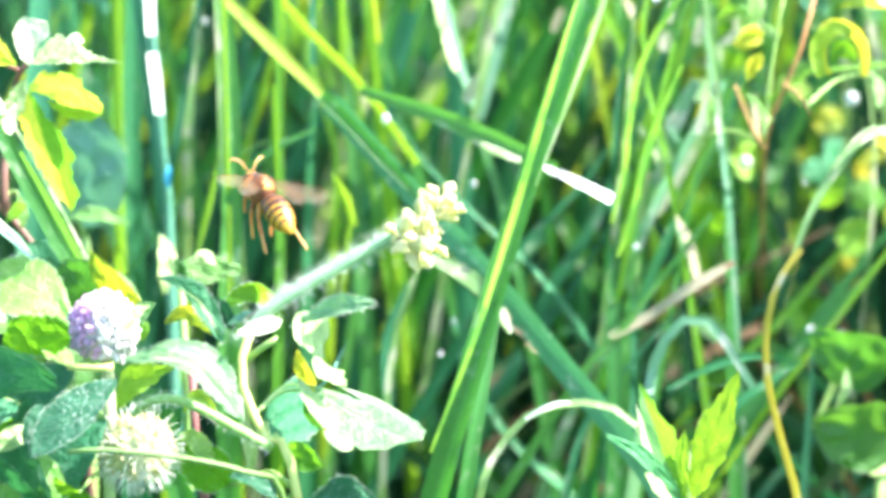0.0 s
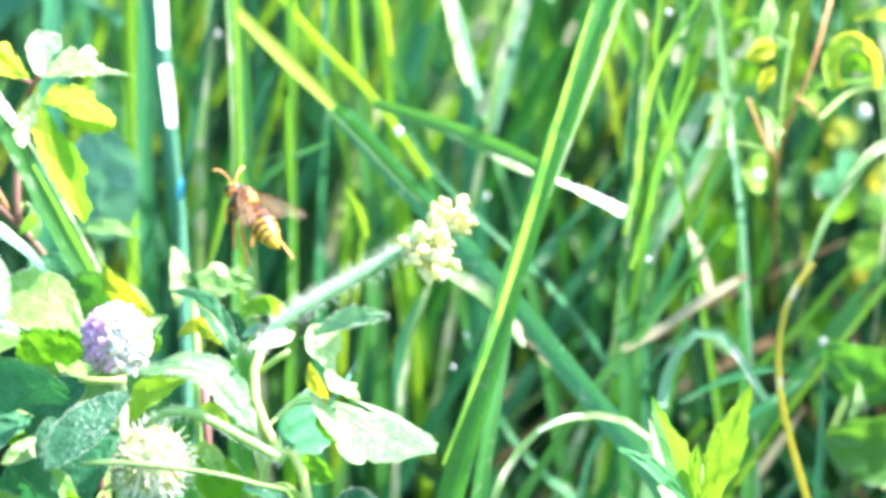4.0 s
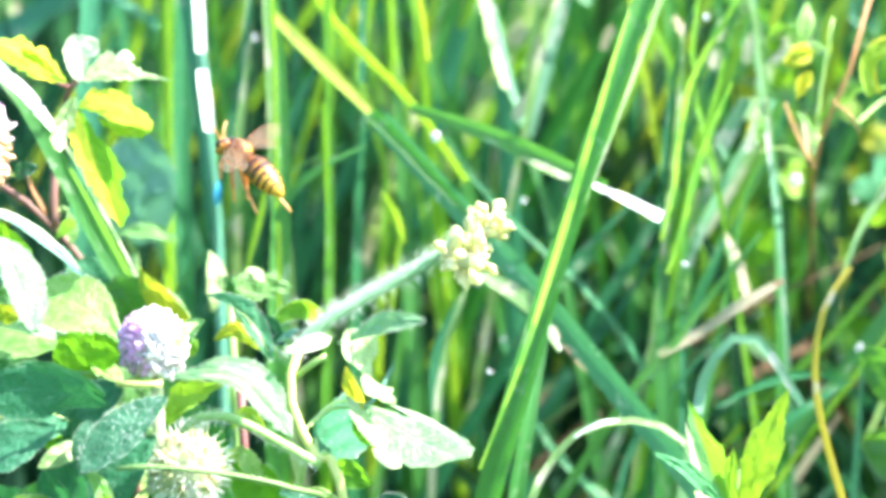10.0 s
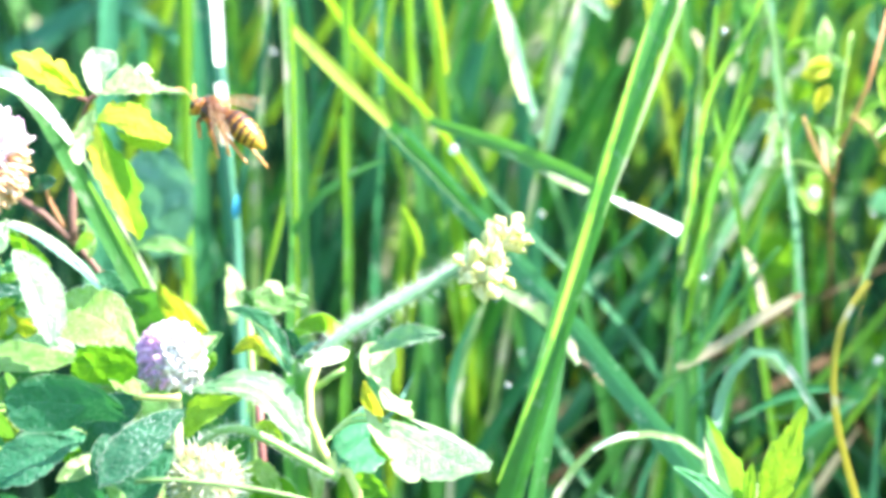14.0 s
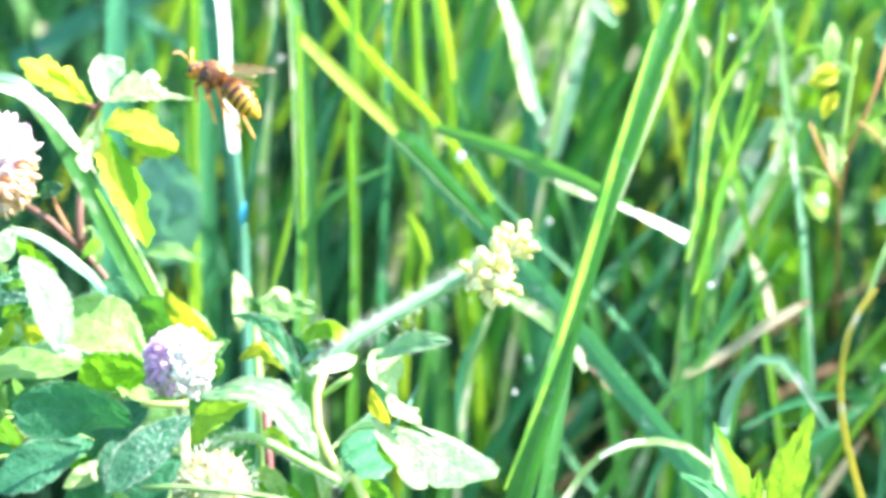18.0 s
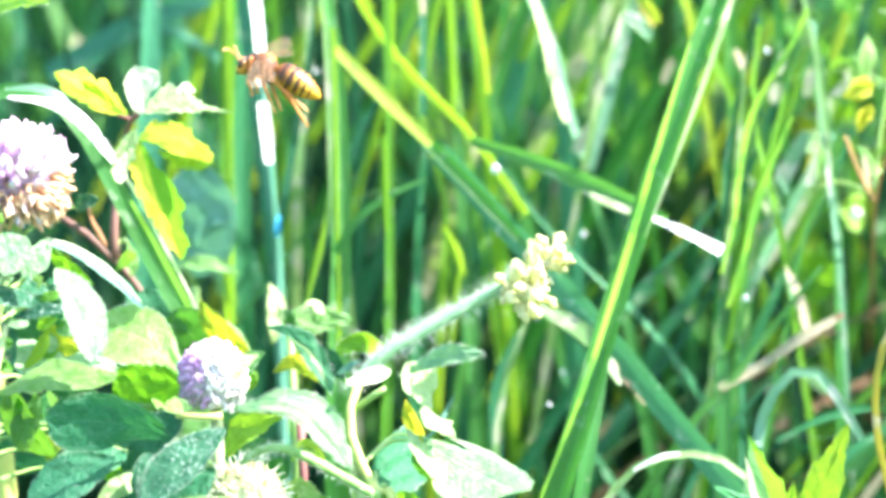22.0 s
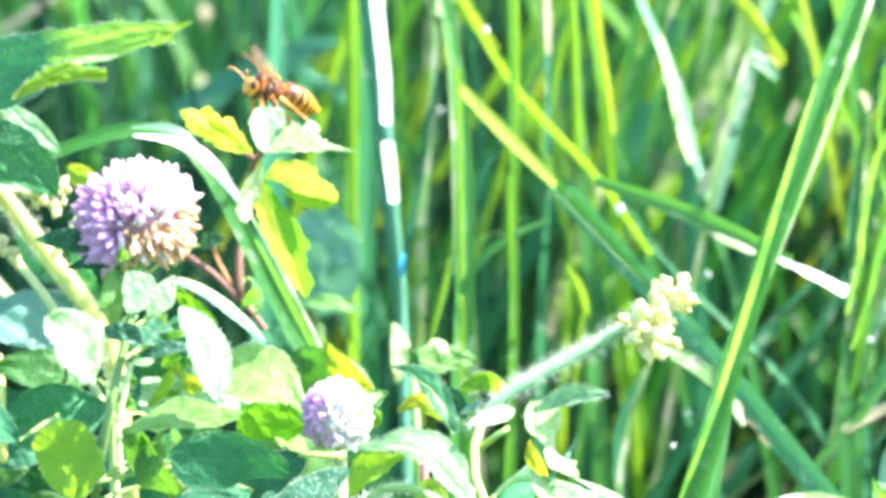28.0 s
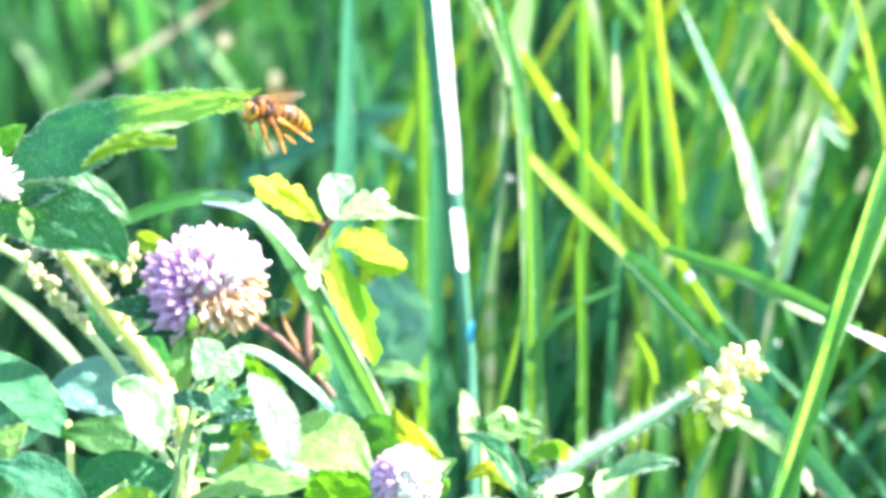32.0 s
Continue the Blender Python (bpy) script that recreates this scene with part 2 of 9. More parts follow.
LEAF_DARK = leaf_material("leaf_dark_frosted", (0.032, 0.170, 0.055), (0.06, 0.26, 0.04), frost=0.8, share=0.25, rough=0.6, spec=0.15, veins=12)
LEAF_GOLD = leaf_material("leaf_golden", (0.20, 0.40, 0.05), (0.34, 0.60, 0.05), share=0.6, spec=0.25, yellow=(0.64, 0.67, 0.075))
# brighter copy of the golden leaf: missing sunlight put into colour
LEAF_SUNNY = leaf_material("leaf_yellow_sun_painted", (0.52, 0.56, 0.05), (0.66, 0.72, 0.05), share=0.5, spec=0.3, yellow=(0.66, 0.64, 0.05))
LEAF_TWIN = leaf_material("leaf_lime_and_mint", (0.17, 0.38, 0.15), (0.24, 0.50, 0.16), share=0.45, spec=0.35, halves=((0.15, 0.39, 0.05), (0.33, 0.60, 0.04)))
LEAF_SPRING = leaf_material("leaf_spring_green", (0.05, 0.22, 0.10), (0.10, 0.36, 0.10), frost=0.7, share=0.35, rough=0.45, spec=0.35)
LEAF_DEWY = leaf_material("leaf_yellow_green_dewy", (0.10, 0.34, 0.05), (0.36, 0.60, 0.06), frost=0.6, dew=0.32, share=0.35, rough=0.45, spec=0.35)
STEM = solid_material("stem_green", (0.20, 0.38, 0.09), (0.33, 0.50, 0.16), 700, 0.45)
STEM_MINT = solid_material("stem_mint", (0.19, 0.39, 0.18), (0.33, 0.53, 0.32), 700, 0.45)
STEM_PALE = solid_material("stem_pale", (0.44, 0.55, 0.24), (0.60, 0.67, 0.36), 700, 0.45)
STEM_YELLOW = solid_material("stem_yellow", (0.48, 0.52, 0.12), (0.66, 0.66, 0.24), 700, 0.45)
STEM_GLOSS = solid_material("stem_glossy_bluish", (0.06, 0.20, 0.14), (0.11, 0.29, 0.21), 400, 0.25, bump=0.1, spec=0.7)
TWIG = solid_material("twig_reddish", (0.13, 0.055, 0.050), (0.24, 0.11, 0.085), 900, 0.6)
TWIG_BROWN = solid_material("twig_brown", (0.30, 0.14, 0.05), (0.46, 0.24, 0.09), 900, 0.6)
HAIR = solid_material("plant_hair", (0.72, 0.78, 0.70), (0.80, 0.84, 0.76), 900, 0.5, bump=0.0)
# white of a bleached blade end, also used for painted sun highlights
BLEACH_AND_GLINT = solid_material("bleach_and_glint_white", (0.60, 0.66, 0.62), (0.78, 0.80, 0.76), 300, 0.4)
TENDRIL = solid_material("tendril_green", (0.07, 0.17, 0.04), (0.14, 0.26, 0.08), 700, 0.5)
SOIL = solid_material("soil", (0.012, 0.026, 0.008), (0.034, 0.052, 0.015), 25, 0.95, bump=0.8, spec=0.1)


# ---- builders ----
def spline(points, count):
    """Points spread evenly along a smooth line through the given ones."""
    p = [Vector(q) for q in points]
    p = [2 * p[0] - p[1], *p, 2 * p[-1] - p[-2]]
    fine = []
    for i in range(1, len(p) - 2):
        a, b, c, d = p[i - 1:i + 3]
        for k in range(12):
            t = k / 12
            fine.append(0.5 * (2 * b + (c - a) * t + (2 * a - 5 * b + 4 * c - d) * t ** 2 + (3 * b - a - 3 * c + d) * t ** 3))
    fine.append(p[-2])
    run = [0.0]
    for a, b in zip(fine, fine[1:]):
        run.append(run[-1] + (b - a).length)
    out, j = [], 0
    for i in range(count):
        s = run[-1] * i / (count - 1)
        while j < len(run) - 2 and run[j + 1] < s:
            j += 1
        f = (s - run[j]) / max(1e-9, run[j + 1] - run[j])
        out.append(fine[j].lerp(fine[j + 1], f))
    return out, run[-1]


def tangents(pts):
    return [(pts[min(i + 1, len(pts) - 1)] - pts[max(i - 1, 0)]).normalized() for i in range(len(pts))]


def mesh_of(name, verts, faces, material, uvs=None, smooth=True):
    me = bpy.data.meshes.new(name)
    me.from_pydata([tuple(v) for v in verts], [], faces)
    if uvs:
        layer = me.uv_layers.new(name="UVMap")
        for loop in me.loops:
            layer.data[loop.index].uv = uvs[loop.vertex_index]
    if smooth:
        me.polygons.foreach_set("use_smooth", [True] * len(me.polygons))
    me.materials.append(material)
    return me


def part(name, me, parent, label="", kind=""):
    ob = new(name, me)
    ob.parent = parent
    return tagged(ob, label, kind=kind)


def thing(name, label, category, group="", kind="", at=(0, 0, 0)):
    ob = new(name)
    ob.location = at
    ob.empty_display_size = 0.01
    return tagged(ob, label, category, group, kind)


def ribbon_geo(points, width, face, fold=0.25, taper=(0.8, 1.0, 0.15), twist=0.0, count=26, origin=(0, 0, 0)):
    """A grass blade: a ribbon with a V fold. face: where its upper side looks. taper: widths at base, middle and tip."""
    pts, length = spline(points, count)
    tan = tangents(pts)
    verts, faces, uvs = [], [], []
    f0 = Vector(face).normalized()
    o = Vector(origin)
    for i, (p, t) in enumerate(zip(pts, tan)):
        s = i / (count - 1)
        side = t.cross(f0)
        side = side.normalized() if side.length > 1e-3 else t.orthogonal().normalized()
        if twist:
            side = Matrix.Rotation(radians(twist) * (s - 0.5), 3, t) @ side
        nor = side.cross(t).normalized()
        w = width * 0.5 * (taper[0] + (taper[1] - taper[0]) * min(1, s * 2) if s < 0.5 else taper[1] + (taper[2] - taper[1]) * ((s - 0.5) * 2) ** 2)
        for k in (-1.0, -0.5, 0.0, 0.5, 1.0):
            lift = fold * w * (abs(k) ** 1.3)
            verts.append(p + side * w * k + nor * lift - o)
            uvs.append((0.5 + 0.5 * k, s * length * 10))
    for i in range(count - 1):
        for k in range(4):
            a = i * 5 + k
            faces.append((a, a + 1, a + 6, a + 5))
    return verts, faces, uvs


def rooted(points, drift=0.04):
    """The line carried on from its first point, bending down to the soil."""
    a, b = Vector(points[0]), Vector(points[1])
    if a.z < 0.15:
        return points
    way = (a - b).normalized()
    line, p = [], a.copy()
    for _ in range(5):
        way = (way * 0.72 + Vector((0, 0.03, -0.28))).normalized()
        step = p.z / 5
        p = p + way * step + Vector((0, drift / 5, 0))
        line.insert(0, p.copy())
        if p.z < 0.05:
            break
    foot = Vector((line[0].x + way.x * 0.05, line[0].y + 0.01, -0.005))
    return [tuple(q) for q in (foot, *line, a)] + list(points[1:])


def blade(points, width, material, face=(0.3, -0.8, 0.5), label="green grass blade standing in the meadow", name="grass_blade", parent=None, root=True, **more):
    if parent:
        v, f, u = ribbon_geo(points, width, face, origin=parent.location, **more)
        return part(name, mesh_of(name, v, f, material, u), parent, label)
    if root:
        points = rooted(points, 0.24 if material in (GRASS_LIME, GRASS_PALE, GRASS_YELLOW, GRASS_AQUA) else 0.04)
        more["count"] = more.get("count", 26) + 10
    me = mesh_of(name, *ribbon_geo(points, width, face, origin=points[0], **more)[:2], material, ribbon_geo(points, width, face, origin=points[0], **more)[2])
    ob = new(name, me)
    ob.location = points[0]
    if width > 0.002:
        rib, _ = spline(points, 12)
        lift = Vector(face).normalized() * -0.0002
        part("midrib", mesh_of("midrib", *tube_geo([tuple(q + lift) for q in rib], [width * 0.05, width * 0.035, width * 0.01], 6, 30, points[0]), material), ob)
    return tagged(ob, label, "grass", "grass blades of the meadow")


def tube_geo(points, radii, sides=10, count=24, origin=(0, 0, 0), cap=True):
    pts, _ = spline(points, count)
    tan = tangents(pts)
    verts, faces = [], []
    ref = tan[0].orthogonal().normalized()
    o = Vector(origin)
    for i, (p, t) in enumerate(zip(pts, tan)):
        ref = (ref - t * ref.dot(t)).normalized()
        b = t.cross(ref)
        s = i / (count - 1) * (len(radii) - 1)
        j = min(int(s), len(radii) - 2)
        r = radii[j] + (radii[j + 1] - radii[j]) * (s - j)
        for k in range(sides):
            a = 2 * math.pi * k / sides
            verts.append(p + (ref * math.cos(a) + b * math.sin(a)) * r - o)
    for i in range(count - 1):
        for k in range(sides):
            a, c = i * sides + k, i * sides + (k + 1) % sides
            faces.append((a, c, c + sides, a + sides))
    if cap:
        faces.append(tuple(range(sides))[::-1])
        faces.append(tuple(range((count - 1) * sides, count * sides)))
    return verts, faces


STEM_LINES = {}


def stem(parent, points, radii, material, name="stem", label="", sides=10, count=24):
    o = parent.location if parent else Vector(points[0])
    if parent and name == "stem":
        STEM_LINES.setdefault(parent.name, []).extend((q, radii[0] * 0.5) for q in spline(points, 60)[0])
    me = mesh_of(name, *tube_geo(points, radii, sides, count, o), material)
    if parent:
        return part(name, me, parent, label)
    ob = new(name, me)
    ob.location = o
    return tagged(ob, label)


def hairs(parent, points, radius, length, number, material=None, seed=1, lean=0.3):
    """Fine stiff hairs that stand off a stem: three-sided needles in one mesh."""
    rnd = random.Random(seed)
    pts, _ = spline(points, 60)
    tan = tangents(pts)
    verts, faces = [], []
    o = parent.location
    for _ in range(number):
        i = rnd.randrange(60)
        t = tan[i]
        a = rnd.uniform(0, 2 * math.pi)
        r0 = t.orthogonal().normalized()
        d = Matrix.Rotation(a, 3, t) @ r0
        way = (d + t * rnd.uniform(-lean, lean * 1.5)).normalized()
        base = pts[i].lerp(pts[min(i + 1, 59)], rnd.random()) + d * radius * 0.8
        ln = length * rnd.uniform(0.5, 1.15)
        w = 0.000045
        n = len(verts)
        x = way.orthogonal().normalized() * w
        y = way.cross(x).normalized() * w
        verts += [base + x - o, base - x * 0.5 + y - o, base - x * 0.5 - y - o, base + way * ln - o]
        faces += [(n, n + 1, n + 3), (n + 1, n + 2, n + 3), (n + 2, n, n + 3)]
    return part("hair", mesh_of("hair", verts, faces, material or HAIR, smooth=False), parent, "fine pale hairs on a stem", kind="stuff")


def leaf_geo(base, tip, width, face, bow=0.12, fold=0.2, teeth=0, shape=(0.9, 0.75), curl=0.0, wave=0.0, rows=34, half=6, origin=(0, 0, 0), tooth=0.05, seed=0, crinkle=0.10):
    """A broad leaf: midrib from base to tip, arched by bow, its halves folded up by fold, its rim toothed."""
    b, t = Vector(base), Vector(tip)
    axis = t - b
    length = axis.length
    axis.normalize()
    f = Vector(face)
    f = (f - axis * f.dot(axis)).normalized()
    side = axis.cross(f).normalized()
    o = Vector(origin)
    rnd = random.Random(seed)
    ph = rnd.uniform(0, 6)
    verts, faces, uvs = [], [], []
    for i in range(rows + 1):
        s = i / rows
        c = b + axis * (length * s) + f * (bow * length * 4 * s * (1 - s)) - f * curl * length * s ** 3
        w = 0.5 * width * max(0.0, math.sin(math.pi * s ** shape[0])) ** shape[1]
        w = max(w * (1 + 0.10 * noise.noise(Vector((s * 4, ph, 0)))), width * 0.012)
        saw = (s * teeth + 0.25 * math.sin(s * 17 + ph)) % 1.0 if teeth else 0.0
        for k in range(-half, half + 1):
            q = k / half
            wk = w * abs(q)
            if abs(k) == half and teeth:
                wk += tooth * width * (saw - 0.4) * min(1, w / (0.2 * width))
            lift = fold * wk + crinkle * width * (noise.noise(Vector((s * 5 + ph * 3, q * 2.2, ph))) + 0.2 * noise.noise(Vector((s * 13 + ph, q * 5, ph)))) + wave * width * math.sin(9 * s + ph + (1.5 if q < 0 else 0)) * q * q
            p = c + side * math.copysign(wk, q) + f * lift + axis * (0.12 * wk)
            verts.append(p - o)
            uvs.append((0.5 + 0.5 * q, s))
    n = 2 * half + 1
    for i in range(rows):
        for k in range(n - 1):
            a = i * n + k
            faces.append((a, a + 1, a + n + 1, a + n))
    return verts, faces, uvs


def rim_hairs(ob, v, n, seed):
    """Short pale hairs that fringe a leaf's rim."""
    rnd = random.Random(seed)
    verts, faces = [], []
    rows = len(v) // n
    for k in (0, n - 1):
        inner = 1 if k == 0 else n - 2
        for i in range(1, rows - 1):
            for _ in range(2):
                p = v[i * n + k].lerp(v[(i + 1) * n + k], rnd.random())
                way = (v[i * n + k] - v[i * n + inner]).normalized() + Vector((rnd.gauss(0, 0.35), rnd.gauss(0, 0.35), rnd.gauss(0, 0.35)))
                x = way.orthogonal().normalized() * 0.00004
                y = way.cross(x).normalized() * 0.00004
                q = len(verts)
                verts += [p + x, p - x * 0.5 + y, p - x * 0.5 - y, p + way * rnd.uniform(0.0003, 0.0009)]
                faces += [(q, q + 1, q + 3), (q + 1, q + 2, q + 3), (q + 2, q, q + 3)]
    part("hair", mesh_of("hair", verts, faces, HAIR, smooth=False), ob, "fine pale hairs along the leaf's rim", kind="stuff")


def leaf(parent, base, tip, width, face, material, label="", name="leaf", stalk=True, **more):
    v, fc, uv = leaf_geo(base, tip, width, face, origin=parent.location, seed=int(abs(base[0] * 9000 + tip[2] * 7000)), **more)
    ob = part(name, mesh_of(name, v, fc, material, uv), parent, label)
    if width > 0.0055 and more.get("teeth", 0) >= 11:
        rim_hairs(ob, v, more.get("half", 6) * 2 + 1, int(abs(base[0]) * 8000))
    lines = STEM_LINES.get(parent.name)
    if lines and stalk and name == "leaf":
        foot, _ = min(lines, key=lambda q: (q[0] - Vector(base)).length + max(0, q[0].z - base[2]) * 0.5)
        gap = (foot - Vector(base)).length
        if 0.003 < gap < 0.04:
            mid = foot.lerp(Vector(base), 0.5) + Vector((0, 0.003 + gap * 0.15, 0.08 * gap))
            me = mesh_of("petiole", *tube_geo([tuple(foot), tuple(mid), tuple(base)], [0.00055, 0.00038], 7, 10, parent.location), STEM)
            part("petiole", me, parent)
    return ob


def frond(parent, mid, left, right, face, material, label="", name="leaf", teeth=0, tooth=0.0, fold=0.15, crinkle=0.0006, cup=0.0, rows=40, half=6, seed=1, fringe=False):
    """A leaf of uneven outline: midrib through mid, half-widths left and right of it (evenly spread from base to tip), rim toothed, halves folded up."""
    pts, length = spline(mid, rows + 1)
    tan = tangents(pts)
    f0 = Vector(face).normalized()
    o = parent.location
    rnd = random.Random(seed)
    ph = rnd.uniform(0, 6)

    def girth_at(row, s):
        q = s * (len(row) - 1)
        j = min(int(q), len(row) - 2)
        k = q - j
        k = k * k * (3 - 2 * k) if 0 < j < len(row) - 2 else k ** (0.6 if j == 0 else 1.5)
        return row[j] + (row[j + 1] - row[j]) * k
    verts, faces, uvs = [], [], []
    for i, (p, t) in enumerate(zip(pts, tan)):
        s = i / rows
        side = f0.cross(t).normalized()
        nor = t.cross(side).normalized()
        saw = (s * teeth + 0.25 * math.sin(s * 17 + ph)) % 1.0 if teeth else 0.0
        for k in range(-half, half + 1):
            q = -k / half
            w = max(girth_at(left if q > 0 else right, s), 0.00006)
            wk = w * abs(q)
            if abs(k) == half and teeth:
                wk += tooth * (saw - 0.45) * min(1, w / 0.002)
            lift = fold * wk - cup * wk * abs(q) + crinkle * (noise.noise(Vector((s * 5 + ph * 3, q * 2.2, ph))) + 0.4 * noise.noise(Vector((s * 14 + ph, q * 5, ph))))
            verts.append(p + side * math.copysign(wk, q) + nor * lift + t * (0.15 * wk) - o)
            uvs.append((0.5 - 0.5 * q, s))
    n = 2 * half + 1
    for i in range(rows):
        for k in range(n - 1):
            a = i * n + k
            faces.append((a, a + 1, a + n + 1, a + n))
    ob = part(name, mesh_of(name, verts, faces, material, uvs), parent, label)
    if fringe:
        rim_hairs(ob, verts, n, seed)
    return ob


# ---- ground ----
def ground():
    bm = bmesh.new()
    bmesh.ops.create_grid(bm, x_segments=60, y_segments=60, size=300)
    for v in bm.verts:
        if v.co.length < 60:
            v.co.z = 0.0
    me = bpy.data.meshes.new("ground")
    bm.to_mesh(me)
    bm.free()
    me.materials.append(SOIL)
    tagged(new("ground", me), "dark damp meadow soil with moss under the grass", "ground", kind="structure")


ground()


def meadow(name, label, rows, material, seed, count=9, loose=0.22, droops=(0, 0, 0.05, 0.25), spread=0.0):
    """Uncounted grass: each row is (number, x from, x to, y from, y to, height, width)."""
    rnd = random.Random(seed)
    verts, faces, uvs = [], [], []
    for number, x0, x1, y0, y1, h, w in rows:
        for _ in range(number):
            x, y = rnd.uniform(x0, x1), rnd.uniform(y0, y1)
            hh = h * rnd.uniform(0.6, 1.15)
            if spread:
                x, y = x + rnd.gauss(0, spread), y + rnd.gauss(0, spread)
                if hh > 0.12 and abs(x) < 0.1 + 0.32 * max(0.6, min(1.2, y)) and 0 < y < 3.5:
                    continue
            az = rnd.uniform(0, 6.283)
            lean = hh * abs(rnd.gauss(0, loose))
            droop = hh * rnd.choice(droops)
            dx, dy = math.cos(az), math.sin(az)
            pts = [(x, y, -0.01), (x + dx * lean * 0.25, y + dy * lean * 0.25, hh * 0.5), (x + dx * lean, y + dy * lean, hh), (x + dx * (lean * 1.6 + droop), y + dy * (lean * 1.6 + droop), hh * 1.12 - droop)]
            fa = rnd.uniform(0, 6.283)
            v, f, u = ribbon_geo(pts, w * rnd.uniform(0.5, 1.3), (math.cos(fa), math.sin(fa), 0.4), fold=0.3, count=count, twist=rnd.uniform(-60, 60))
            n = len(verts)
            verts += v
            uvs += u
            faces += [tuple(i + n for i in q) for q in f]
    me = mesh_of(name, verts, faces, material, uvs)
    tagged(new(name, me), label, "grass", kind="stuff")


# lighter copy of the far grass: sunlight put into the colour
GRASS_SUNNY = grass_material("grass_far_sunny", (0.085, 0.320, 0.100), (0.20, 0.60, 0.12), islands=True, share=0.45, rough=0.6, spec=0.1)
meadow("meadow_grass", "dense green meadow grass behind the plants", [(500, -0.34, 0.30, 1.5, 2.1, 0.58, 0.007)], GRASS_MIX, 3)
meadow("meadow_grass", "green meadow grass farther back, sunlight put into its colour", [(900, -0.6, 0.5, 2.1, 3.4, 0.66, 0.010), (1200, -2.5, 2.5, 3.4, 6.5, 0.6, 0.011)], GRASS_SUNNY, 8, loose=0.6)
meadow("meadow_grass", "bluish meadow grass behind the plants, shade put into its colour", [(500, -0.34, 0.30, 1.3, 2.1, 0.50, 0.007), (3000, -0.34, 0.34, 1.22, 2.0, 0.36, 0.007), (300, -0.6, 0.5, 2.1, 3.6, 0.55, 0.010)], GRASS_MIX_DARK, 14, loose=0.09, droops=(0, 0.03))
meadow("meadow_grass", "green meadow grass spreading round the place", [(2600, -2.5, -0.45, 0.7, 3.5, 0.5, 0.010), (2600, 0.42, 2.5, 0.7, 3.5, 0.5, 0.010)], GRASS_SUNNY, 5, 6, spread=0.5)
meadow("meadow_grass", "short green meadow grass under the clover", [(320, -0.42, 0.42, 0.7, 1.3, 0.22, 0.006)], GRASS_SUNNY, 16, 5)
# grass outside the view, added to cast shade on the right side
meadow("meadow_grass", "unseen meadow grass added beside the thicket to shade it", [(800, 0.19, 0.42, 1.0, 1.5, 0.385, 0.007)], GRASS_MIX, 18, 7, loose=0.05, droops=(0, 0.02))
meadow("meadow_grass", "short green meadow grass round the camera", [(8000, -2.6, 2.6, -2.6, 0.7, 0.16, 0.009), (2500, -6, 6, -7, -2.6, 0.3, 0.014), (3500, -6, 6, 3.5, 10, 0.55, 0.014), (1500, -6, -2.5, -2.6, 3.5, 0.4, 0.012), (1500, 2.5, 6, -2.6, 3.5, 0.4, 0.012)], GRASS_SUNNY, 6, 5, spread=0.6)

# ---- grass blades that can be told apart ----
# dark copy of the grass: shade between blades painted into it
GRASS_SHADE = grass_material("grass_shade_dark", (0.034, 0.080, 0.024), (0.04, 0.12, 0.02), share=0.25, rough=0.5, spec=0.2)


